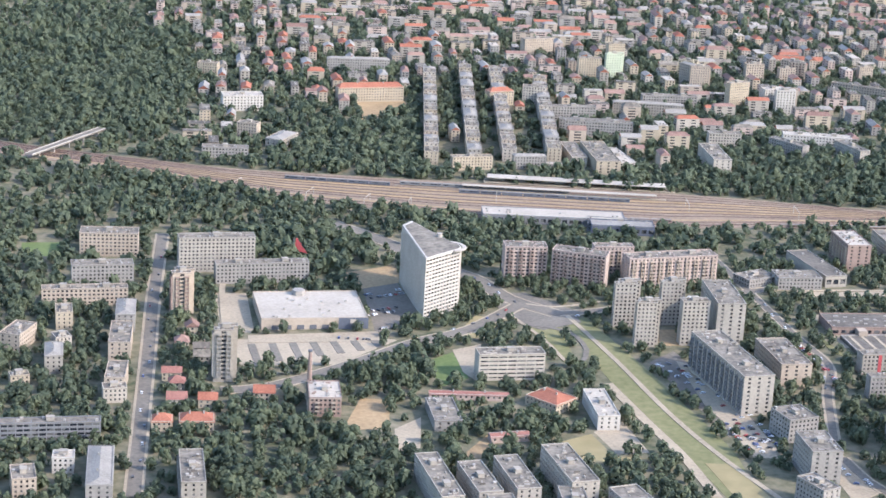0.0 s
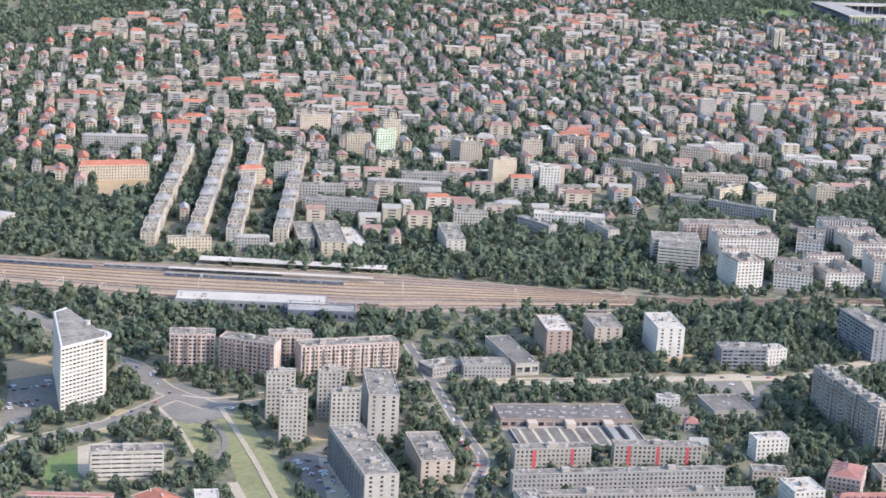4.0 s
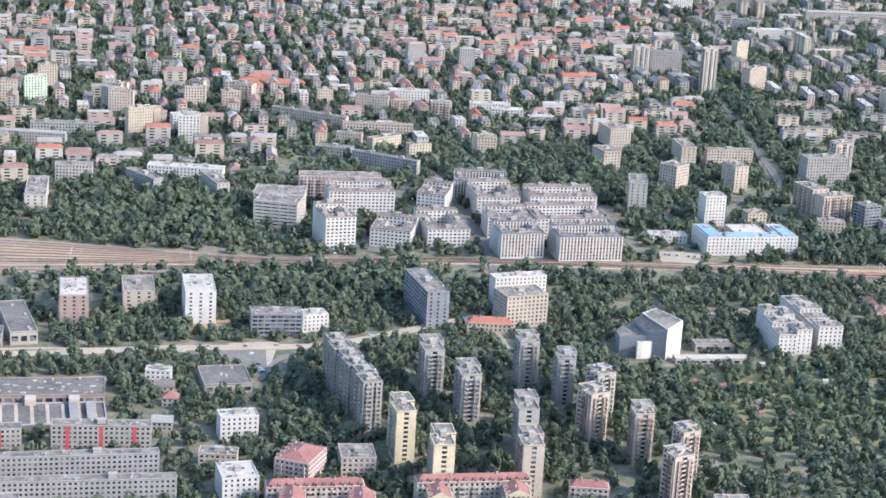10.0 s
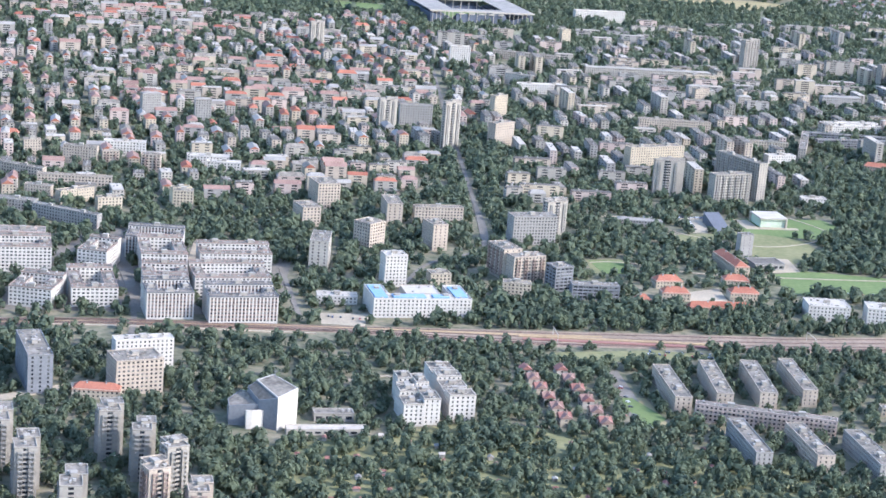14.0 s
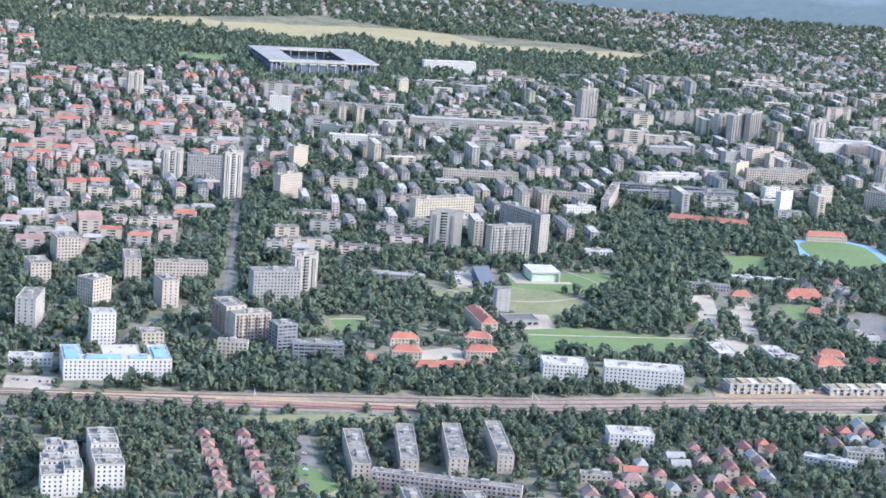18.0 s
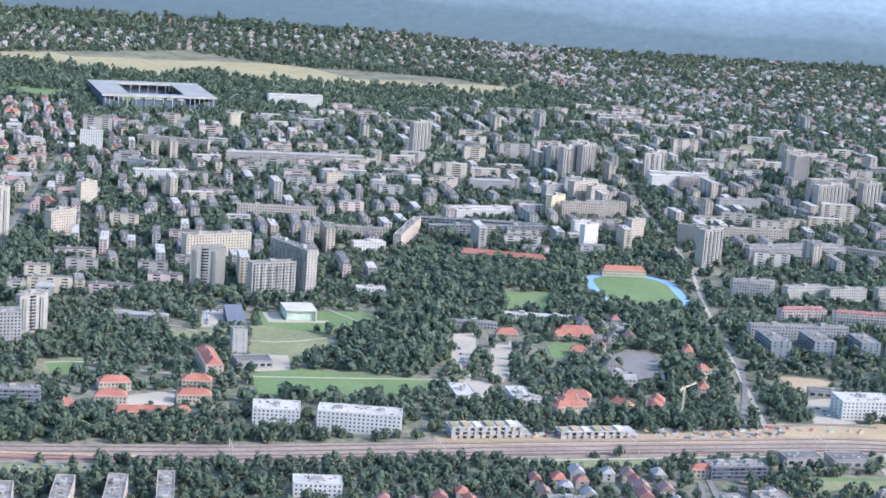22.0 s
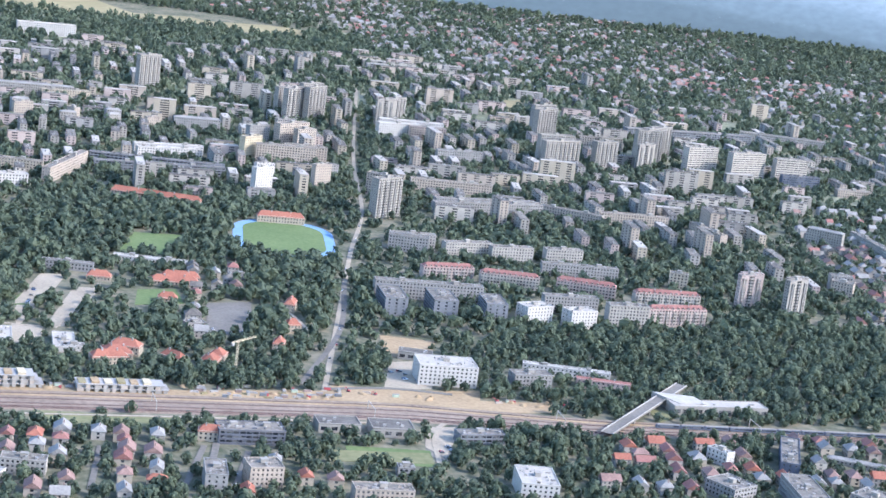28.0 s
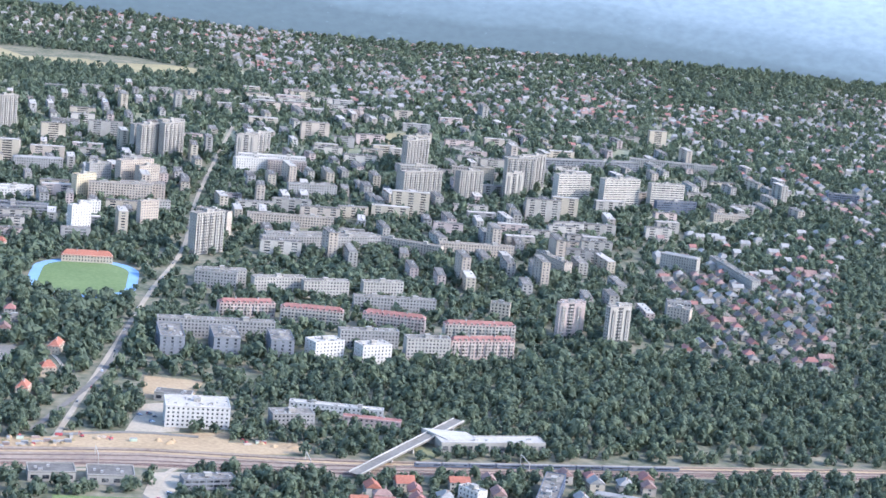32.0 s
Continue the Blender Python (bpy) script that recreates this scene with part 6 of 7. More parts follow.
# road viaduct over the railway and the ramp by the halt
def viaduct(name, p, q, width, z0, z1, label):
    a, b = Vector((*p, z0)), Vector((*q, z1))
    rz = math.degrees(math.atan2(b.y - a.y, b.x - a.x))
    length = (b.xy - a.xy).length
    thing = base(name, pose(a.x, a.y, 0, 0, 0, rz), label, "bridge")
    d, e = Geo(), Geo()
    for k in range(10):
        s0, s1 = length * k / 10, length * (k + 1) / 10
        h0, h1 = z0 + (z1 - z0) * k / 10, z0 + (z1 - z0) * (k + 1) / 10
        w = width / 2
        d.face([(s0, -w, h0), (s1, -w, h1), (s1, w, h1), (s0, w, h0)])
        d.face([(s0, -w, h0 - 0.8), (s1, -w, h1 - 0.8), (s1, -w, h1), (s0, -w, h0)])
        d.face([(s1, w, h1 - 0.8), (s0, w, h0 - 0.8), (s0, w, h0), (s1, w, h1)])
        for side in (-w, w - 0.25):
            e.face([(s0, side, h0 + 0.6), (s1, side, h1 + 0.6), (s1, side + 0.25, h1 + 0.6), (s0, side + 0.25, h0 + 0.6)])
            for o in (0, 0.25):
                e.face([(s0, side + o, h0), (s1, side + o, h1), (s1, side + o, h1 + 0.6), (s0, side + o, h0 + 0.6)])
        if k % 2:
            c = Geo()
            c.box(-0.4, -w * 0.8, -0.3, 0.4, w * 0.8, h0 - 0.7)
            part("pier", c, CONCRETE, thing).location = (s0, 0, 0)
    part("deck", d, ASPHALT, thing, "asphalt bridge deck")
    part("parapet", e, CONCRETE, thing)
    take(a.x, a.y, rz, length, 0.1, width / 2 + 1.5)


viaduct("road_viaduct", (155, 1168), (210, 1228), 5.5, 4.2, 4.2, "concrete road viaduct over the railway")
viaduct("road_ramp", (1555, 738), (1640, 800), 6, 2.6, 4.6, "pale concrete road ramp over the railway")
hall(1613, 766, -10, 52, 11, 4.6, PALE, DECK_LIGHT, "white station hall with a long flat roof", name="station_hall", vents=5)
g = Geo()
g.prism([(0, 0), (15, -2), (15, 10), (-4, 20)], -0.3, 5.2)
wing = part("station_wing", g, WHITE)
wing.location = (1618, 769, 0)
tagged(wing, "white wedge-shaped wing of the station", "hall")
hall(470, 1107, -20, 26, 6, 3, PALE, DECK_LIGHT, "low pale station building with a flat roof", name="station_building", vents=2)

# platform under rebuilding on the main line
for k in range(2):
    g = Geo()
    g.box(0, 0, 0.2, 118, 3.2, 0.75)
    tagged(part("platform", g, SAND if k else TILE_PINK), "bare reddish platform under rebuilding", "platform", "platforms", "structure").matrix_world = pose(994, 876 + 5.6 * k, 0, 0, 0, -18.2)

# gantries over the tracks
gantry = base("catenary_gantry", pose(330, 1040, 0, 0, 0, -32), "white steel gantry over the tracks", "gantry", "catenary gantries")
g = Geo()
g.box(-0.15, -0.15, 0, 0.15, 0.15, 5)
me = g.mesh("mast", [WHITE])
part("mast", me, None, gantry)
part("mast", me, None, gantry).location = (0, 14, 0)
g = Geo()
g.box(-0.12, -0.2, 4.7, 0.12, 14.2, 5.0)
part("beam", g, WHITE, gantry)
for gx0, gy0, ga in ((352, 1028, -30), (300, 1058, -34), (262, 1085, -38), (410, 1034, -22), (520, 1000, -18), (580, 975, -16), (640, 958, -14), (700, 938, -14), (1010, 868, -17), (1150, 836, -14), (1250, 812, -12), (1350, 795, -11), (1450, 775, -12), (1540, 752, -15), (1640, 730, -13)):
    copy_thing(gantry, pose(gx0, gy0, 0, 0, 0, ga))

# streets of old tenements behind the station
for k, (xa, ya, xb, yb) in enumerate(((488, 1374, 405, 1125), (516, 1372, 432, 1120), (540, 1372, 458, 1125), (560, 1330, 485, 1115))):
    d = Vector((xb - xa, yb - ya, 0))
    n = int(d.length / 15)
    rz = math.degrees(math.atan2(d.y, d.x)) + 180
    for i in range(n):
        q = Vector((xb, yb, 0)) - d * (i / n)
        B_tn(q.x, q.y, rz, d.length / n - 0.8, 9, 4 + (i + k) % 2)

# terraces of row houses
for xa, ya, xb, yb in ((957, 750, 972, 826), (973, 740, 990, 823)):
    d = Vector((xb - xa, yb - ya, 0))
    rz = math.degrees(math.atan2(d.y, d.x))
    for i in range(11):
        q = Vector((xa, ya, 0)) + d * (i / 11)
        house(q.x, q.y, rz + 90 * (i % 2), 5.6, 5.6, 2, (CREAM, WHITE, BEIGE)[i % 3], (TILE_BROWN, TILE_PINK, TILE_BROWN)[i % 3], "terraced row house with a brown-red roof", group="row houses")

# barracks, halls and villas with red roofs between the park and the avenue
B_or(1350.8, 877, -14, 15, 13, 1)
B_or(1379, 874.5, -60, 13, 7, 1)
B_or(1395, 862, -35, 9, 12, 1)
B_or(1404, 872, -35, 8, 9, 1)
B_or(1448, 880, 62, 9, 6, 2)
B_or(1464.5, 915, -5, 8, 7, 2)
B_or(1485, 953, 60, 12, 6, 2)
B_or(1421.5, 1012, -15, 28, 9, 1)
B_or(1432, 1022, -15, 22, 7, 1)
B_or(1115, 910, -13, 38, 5.5, 1)
B_or(1091, 926, -8, 9, 9, 1)
B_sg(1412.5, 925.7, 6, 11, 6, 1)
B_sg(1474.5, 1024, -11, 13, 7, 1)
B_wm(1335, 889.5, -10, 11, 6, 1)
block(1362.9, 750.5, -11.5, 29.5, 13, 3, wall=DARK, label="low black office building with a flat grey roof", name="office_building", category="office building", bay=3.0, pier=0.12, slit=0.25, huts=2, vents=6)
slope = base("sloping_hall", pose(1233.2, 1071, 0, 0, 0, -8), "dark hall under one broad sloping roof slab", "hall")
g = Geo()
for zz in (0.0, 0.5):
    g.face([(0, 0, 0.3 + zz), (11, 0, 0.3 + zz), (14, 32, 6.5 + zz), (3, 32, 6.5 + zz)])
g.face([(0, 0, -0.3), (11, 0, -0.3), (11, 0, 0.8), (0, 0, 0.8)])
g.face([(3, 32, -0.3), (14, 32, -0.3), (14, 32, 7.0), (3, 32, 7.0)])
g.face([(11, 0, -0.3), (14, 32, -0.3), (14, 32, 7.0), (11, 0, 0.8)])
g.face([(0, 0, -0.3), (3, 32, -0.3), (3, 32, 7.0), (0, 0, 0.8)])
part("roof_slab", g, DARK, slope)
take(1233, 1071, -8, 14, 32)


def shell(x, y, rz, length, depth, floors):
    """A concrete building still without its walls: bare slabs and columns, and fresh timber formwork on top."""
    thing = base("unfinished_building", pose(x, y, 0, 0, 0, rz), "unfinished grey concrete building with yellow formwork on top", "building site", "unfinished buildings")
    for k in range(floors + 1):
        g = Geo()
        g.box(0, 0, k * 2.0 - 0.3, length - k * 2.2, depth, k * 2.0)
        part("floor_slab", g, CONCRETE, thing)
    n = int(length / 4)
    for k in range(floors):
        for i in range(n):
            if i * 4 > length - 3 - k * 2.2:
                continue
            g = Geo()
            wide = 1.9 if (i + k) % 3 else 3.1
            g.box(i * 4 + 0.4, 0.15, k * 2.0, i * 4 + 0.4 + wide, 0.5, k * 2.0 + 1.7)
            part("wall_panel", g, PALE if (i * 3 + k) % 4 else BEIGE, thing)
    for k in range(int(length / 7)):
        g = Geo()
        z = floors * 2.0
        g.box(k * 6 + 1, 1, z, k * 6 + 4.6, depth - 2, z + 0.5 + 0.5 * (k % 2))
        part("formwork", g, (DRY, SAND, YELLOW)[k % 3], thing, "yellow timber formwork")
    g = Geo()
    g.box(1, 2.2, -0.2, length - 8, depth - 0.6, floors * 2.0 - 0.3)
    part("inner_core", g, CONCRETE, thing)
    take(x, y, rz, length, depth, 2.5)


shell(1266.8, 839.5, -9.5, 45, 11, 3)
shell(1322.5, 826.5, -10, 45, 10, 2)

# tower crane on the building site
crane = base("tower_crane", pose(1408, 846, 0, 0, 0, 30), "yellow tower crane on a building site", "crane")
g = Geo()
for a, b in ((-0.4, -0.4), (0.4, -0.4), (0.4, 0.4), (-0.4, 0.4)):
    g.box(a - 0.09, b - 0.09, 0, a + 0.09, b + 0.09, 17)
for k in range(17):
    g.box(-0.45, -0.45, k + 0.4, 0.45, 0.45, k + 0.48)
part("mast", g, YELLOW, crane)
g = Geo()
g.box(-5, -0.3, 17, 14, -0.15, 17.2)
g.box(-5, 0.15, 17, 14, 0.3, 17.2)
g.box(-5, -0.08, 17.7, 14, 0.08, 17.85)
part("jib", g, YELLOW, crane)
g = Geo()
g.box(-5, -0.6, 15.8, -3.4, 0.6, 17)
part("counterweight", g, CONCRETE, crane)

# red sail that stands as a landmark among the trees
sail = base("sail_sculpture", pose(263, 947, 0, 0, 0, -20), "tall red triangular sail on a mast", "sculpture")
g = Geo()
for s in (-0.1, 0.1):
    g.face([(0, s, 6), (7, s, 4.5), (1.2, s, 13)])
g.face([(0, -0.1, 6), (7, -0.1, 4.5), (7, 0.1, 4.5), (0, 0.1, 6)])
g.face([(7, -0.1, 4.5), (1.2, -0.1, 13), (1.2, 0.1, 13), (7, 0.1, 4.5)])
part("sail", g, RED, sail)
g = Geo()
g.box(-0.15, -0.15, -0.3, 0.15, 0.15, 13)
part("mast", g, STEEL, sail)

# rows of sections, each set back or raised against the next
def stepped(x, y, rz, sections, **style):
    """sections: sideways and forward shift, width, depth and storeys of each."""
    c, s = math.cos(radians(rz)), math.sin(radians(rz))
    for a, b, wide, deep, up in sections:
        block(x + a * c - b * s, y + a * s + b * c, rz, wide, deep, up, **style)


terraced = dict(wall=FRESH, label="white stepped apartment block with roof terraces", bay=2.4, pier=0.6, deck=DECK, crown=WHITE, huts=1, vents=2)
stepped(879.3, 766.1, -10, [(0, 0, 9.5, 12, 5), (9.6, 1.5, 7.8, 12, 6), (0.8, 12.1, 9, 10, 6), (9.9, 13.6, 7.6, 11, 5), (3, 22.2, 8, 9, 5), (11.2, 24.7, 6, 13, 6), (4, 31.3, 7, 10, 6)], **terraced)
stepped(902.8, 768.2, -9, [(0.4 * k, 9.1 * k, 12.4 - 0.7 * (k % 2), 9, 5 if k % 3 else 6) for k in range(6)], **terraced)
stepped(650.6, 718.1, -2, [(1.4 * (k % 2), 10.5 * k, 8.4, 10.4, 11) for k in range(6)], wall=GREY, label="grey slab of staggered sections with loggias", bay=2.0, balcony=PALE, vents=3)
stepped(929.4, 926.9, -10, [(0, 0, 54, 9.5, 5), (0, 9.6, 10, 18, 5), (44, 9.6, 10, 18, 5)], wall=FRESH, label="white building with small windows round an open court", bay=2.2, pier=0.58, deck=DECK_LIGHT, vents=3)
hall(952, 936, -10, 19, 17, 9.5, BEIGE, DECK_LIGHT, "plain beige hall in the court of the white building", name="court_hall", vents=3, windows=False)

# blue sheeting on the white building that is being reroofed
for x0, y0, x1, y1 in ((1, 2, 8, 25), (11, 1.5, 29, 8), (33, 2, 42, 7.5), (45.5, 3, 52.5, 23)):
    g = Geo()
    g.box(x0, y0, 10.44, x1, y1, 11.3)
    tagged(part("roof_sheeting", g, BLUE_TRACK), "bright blue sheeting laid on a flat roof", "roof sheeting", "roof sheetings").matrix_world = pose(929.4, 926.9, 0, 0, 0, -10)

# building site beside the railway: heaps, stacks, containers and diggers
site = random.Random(21)


def heap(x, y, w, h):
    """A tipped heap of sand with an uneven foot."""
    g = Geo()
    ring = [(w * site.uniform(0.7, 1.1) * math.cos(a * 0.628), w * 0.6 * site.uniform(0.7, 1.1) * math.sin(a * 0.628)) for a in range(10)]
    mid = [(p * 0.45, q * 0.45) for p, q in ring]
    for i in range(10):
        j = (i + 1) % 10
        g.face([(*ring[i], -0.2), (*ring[j], -0.2), (*mid[j], h * 0.75), (*mid[i], h * 0.75)])
        g.face([(*mid[i], h * 0.75), (*mid[j], h * 0.75), (0, 0, h)])
    thing = part("sand_heap", g, SAND)
    thing.matrix_world = pose(x, y, 0.2, 0, 0, site.uniform(0, 180))
    tagged(thing, "tipped heap of yellow sand on the building site", "sand heap", "sand heaps")


def container(x, y, rz, mat, tone):
    thing = base("site_container", pose(x, y, 0.2, 0, 0, rz), tone + " site container beside the railway works", "container", "site containers")
    g = Geo()
    g.box(0, 0, 0, 3.2, 1.3, 1.4)
    for i in range(8):
        g.box(0.15 + i * 0.38, -0.05, 0.1, 0.32 + i * 0.38, 0.0, 1.3)
    part("body", g, mat, thing)
    g = Geo()
    g.box(-0.05, -0.07, 1.4, 3.25, 1.35, 1.5)
    part("roof", g, METAL, thing)


def stack_of_beams(x, y, rz, mat, tone):
    thing = base("material_stack", pose(x, y, 0.2, 0, 0, rz), "stack of " + tone + " beams on the building site", "material stack", "material stacks")
    for k in range(3):
        for i in range(3 - k):
            g = Geo()
            g.box(0, i * 0.5 + k * 0.25, k * 0.3, 4.0 - 0.3 * k, i * 0.5 + k * 0.25 + 0.42, k * 0.3 + 0.27)
            part("beam", g, mat, thing)


def digger(x, y, rz, mat, tone):
    thing = base("excavator", pose(x, y, 0.2, 0, 0, rz), tone + " tracked excavator on the building site", "excavator", "excavators")
    for s in (-0.55, 0.35):
        g = Geo()
        g.prism([(-0.9, s), (0.9, s), (1.0, s + 0.1), (0.9, s + 0.2), (-0.9, s + 0.2), (-1.0, s + 0.1)], 0, 0.42)
        part("track", g, DARK, thing)
    g = Geo()
    g.box(-0.9, -0.55, 0.45, 0.5, 0.55, 1.0)
    part("body", g, mat, thing)
    g = Geo()
    g.box(0.0, 0.05, 1.0, 0.5, 0.5, 1.55)
    part("cab", g, GLASS, thing)
    for title, a, b in (("boom", (0.5, 0.9), (1.7, 2.0)), ("arm", (1.7, 2.0), (2.5, 0.9)), ("bucket", (2.5, 0.9), (2.3, 0.4))):
        g = Geo()
        for s in (-0.12, 0.12):
            g.face([(a[0], s, a[1] - 0.12), (b[0], s, b[1] - 0.12), (b[0], s, b[1] + 0.12), (a[0], s, a[1] + 0.12)])
        g.face([(a[0], -0.12, a[1] + 0.12), (b[0], -0.12, b[1] + 0.12), (b[0], 0.12, b[1] + 0.12), (a[0], 0.12, a[1] + 0.12)])
        g.face([(a[0], -0.12, a[1] - 0.12), (b[0], -0.12, b[1] - 0.12), (b[0], 0.12, b[1] - 0.12), (a[0], 0.12, a[1] - 0.12)])
        part(title, g, mat, thing)


for i in range(58):
    k = site.random()
    sx = 1310 + 250 * k
    sy = float(np.interp(sx, [1323, 1443, 1516, 1554], [834, 816, 795, 783])) + site.uniform(-2.5, 4.5)
    pick = i % 6
    if pick in (0, 3):
        heap(sx, sy, site.uniform(1.6, 4.2), site.uniform(0.8, 2.0))
    elif pick in (1, 4):
        container(sx, sy, site.choice((-12, -10, 78)), *site.choice(((WHITE, "white"), (RED, "red"), (YELLOW, "yellow"), (GREEN, "green"))))
    elif pick == 2:
        stack_of_beams(sx, sy, site.uniform(-20, 10), *site.choice(((BEIGE, "timber"), (BROWN, "brown"), (CONCRETE, "concrete"))))
    else:
        digger(sx, sy, site.uniform(0, 360), *site.choice(((YELLOW, "yellow"), (RED, "red"))))
for k in range(46):
    sx = 1376 + (k * 1.57) % 74 + site.uniform(-0.6, 0.6)
    sy = 821.5 - (sx - 1376) * 0.2 + site.uniform(-7, 3)
    if k % 3 == 0:
        stack_of_beams(sx, sy, site.uniform(-30, 20), *((DRY, "yellow timber") if k % 2 else (CONCRETE, "concrete")))
    elif k % 3 == 1:
        heap(sx, sy, site.uniform(1.2, 3.6), site.uniform(0.5, 1.4))
    else:
        container(sx, sy, -12 + 90 * (k % 2), *((BROWN, "brown"), (WHITE, "white"), (STEEL, "grey"), (RED, "red"))[k // 3 % 4])

# ---- the rest of the town, street by street ----
def free(x, y, rz, length, depth):
    c, s = math.cos(radians(rz)), math.sin(radians(rz))
    for a in (-0.5, length * 0.25, length * 0.5, length * 0.75, length + 0.5):
        for b in (-0.5, depth * 0.5, depth + 0.5):
            i, j = int((x + a * c - b * s - OX) / CELL), int((y + a * s + b * c - OY) / CELL)
            if not (0 <= i < 1750 and 0 <= j < 1250) or TAKEN[i, j] or WOOD[i, j]:
                return False
    return True


FAR_HOUSES, SHEDS = [], []
town = random.Random(11)


LOOSE = [Geo() for i in range(6)]
LOOSE_ROOFS, LOOSE_GLASS = Geo(), Geo()


def loose(x, y, rz, l, d, fl, tone, pitched):
    """A building of the crowd behind the named ones, joined with its like."""
    c, s = math.cos(radians(rz)), math.sin(radians(rz))
    top = 0.5 + fl * 1.95
    w, r, core = Geo(), Geo(), Geo()
    core.box(0.25, 0.25, 0, l - 0.25, d - 0.25, top)
    corners = [(0.25, 0.25), (l - 0.25, 0.25), (l - 0.25, d - 0.25), (0.25, d - 0.25)]
    for i in range(4):
        facade(w, *corners[i], *corners[(i + 1) % 4], 0.5, fl, 1.95, (2.7 if i in (0, 3) else 9.0) * (1.0 if y < 1500 else 1.8), 0.58, 0.25, 0.35)
    if pitched:
        r.hip(-0.2, -0.2, l + 0.2, d + 0.2, top + 0.4, town.uniform(1.6, 2.6), town.choice((0, 0.7)), town.choice((1, 2, 2, 3, 0)))
    else:
        r.box(0, 0, top, l, d, top + 0.5, town.choice((0, 6, 6, 4)))
        for i in range(3):
            px, py = town.uniform(1, l - 2), town.uniform(1, d - 2)
            r.box(px, py, top + 0.5, px + 1.1, py + 0.9, top + 1.5, 5)
    for a, b in ((w, LOOSE[tone]), (r, LOOSE_ROOFS), (core, LOOSE_GLASS)):
        k = len(b.v)
        b.v += [(x + p * c - q * s, y + p * s + q * c, z) for p, q, z in a.v]
        b.f += [tuple(i + k for i in f) for f in a.f]
        b.m += a.m
    take(x, y, rz, l, d, 1.0)


def fill(kind, rz, poly):
    """Buildings in rows that follow the streets, wherever the ground is free."""
    px, py = [p[0] for p in poly], [p[1] for p in poly]
    cx, cy = sum(px) / len(px), sum(py) / len(py)
    c, s = math.cos(radians(rz)), math.sin(radians(rz))
    reach = max(math.hypot(a - cx, b - cy) for a, b in poly)
    along, across = {"tn": (16, 17), "sl": (27, 18), "ho": (10.2, 12.5), "fh": (13, 17), "gs": (11, 12)}[kind]
    for i in range(int(-reach / along), int(reach / along) + 1):
        for j in range(int(-reach / across), int(reach / across) + 1):
            u, w = i * along + town.uniform(-2, 2), j * across + town.uniform(-2, 2)
            x, y = cx + u * c - w * s, cy + u * s + w * c
            if not inside(poly, np.array([x]), np.array([y]))[0]:
                continue
            turn = rz + (90 if math.sin(x * 0.013) + math.sin(y * 0.017) > 0.5 else 0) + town.choice((0, 0, 0, 0, 90)) + town.uniform(-4, 4)
            pick = town.random()
            if kind == "tn" and pick < 0.52:
                l, d, fl = town.uniform(11, 19), town.uniform(5.5, 8), town.choice((2, 3, 3, 4, 4, 5))
                if free(x, y, turn, l, d):
                    loose(x, y, turn, l, d, fl, int(pick * 15) % 6, town.random() < 0.6)
            elif kind == "sl" and pick < 0.46:
                l, d, fl = town.uniform(18, 30), town.uniform(5.5, 7), town.choice((3, 4, 4, 5, 5, 9) if pick < 0.2 else (3, 4, 4, 5))
                if free(x, y, turn, l, d):
                    loose(x, y, turn, l, d, fl, int(pick * 15) % 6, False)
            elif kind == "ho" and pick < 0.8:
                l, d = town.uniform(6, 9.5), town.uniform(5.2, 7.2)
                if free(x, y, turn, l, d):
                    house(x, y, turn, l, d, 2, town.choice((WHITE, CREAM, BEIGE, PALE)), town.choice((TILE, TILE_BROWN, TILE_PINK, METAL) if y < 780 else (TILE_BROWN, METAL, DECK, DECK_DARK, TILE_PINK)), roof=town.choice(("gable", "gable", "hip")))
            elif kind == "gs" and pick < 0.4:
                SHEDS.append((x, y, turn, town.uniform(1.8, 3), town.uniform(1.6, 2.4), 1.4))
                take(x, y, turn, 3.5, 3, 0.3)
            elif kind == "fh" and pick < 0.36:
                FAR_HOUSES.append((x, y, turn, town.uniform(5, 8.5), town.uniform(5, 7), town.uniform(3.5, 5.5)))
                take(x, y, turn, 7, 6, 0.5)


fill("tn", 78, [(357, 1629), (558, 1689), (1121, 1752), (758, 1163), (594, 1091), (488, 1105), (392, 1104), (360, 1308), (290, 1315)])
fill("tn", 80, [(858, 1796), (1451, 1881), (1175, 1309), (1000, 1178), (994, 1317), (766, 1326)])
fill("tn", 78, [(1101, 2182), (1467, 2153), (1132, 1271), (911, 1284)])
fill("sl", 75, [(1369, 1894), (1898, 1618), (1628, 1261), (1315, 1153), (1126, 1253)])
fill("sl", 70, [(1803, 1487), (2048, 1317), (1878, 967), (1813, 1023), (1666, 1195)])
fill("ho", 72, [(1272, 769), (1373, 755), (1389, 703), (1412, 674), (1253, 696)])
fill("ho", 72, [(1113, 753), (1243, 752), (1162, 646), (1090, 662)])
fill("ho", 70, [(1965, 1116), (2126, 1110), (2020, 982), (1920, 860), (1840, 915), (1905, 940)])
fill("fh", 70, [(1965, 1116), (2050, 1240), (2260, 1250), (2126, 1110), (2020, 982)])
fill("ho", 72, [(582, 808), (601, 800), (586, 736), (570, 740)])
fill("ho", 72, [(1551, 728), (1707, 710), (1648, 640), (1508, 660)])
fill("ho", 78, [(171, 874), (217, 796), (194, 726), (156, 759)])
fill("ho", 72, [(1463, 1062), (1569, 1027), (1467, 876), (1405, 913)])
fill("fh", 70, [(2174, 2750), (2936, 2488), (2212, 1602), (2157, 1753), (2053, 2010)])
fill("fh", 70, [(1418, 3062), (3246, 3186), (2544, 2285), (2081, 2272), (1738, 2526), (1288, 2481)])
fill("fh", 68, [(2385, 1940), (3025, 2117), (2237, 1183), (2316, 1478)])
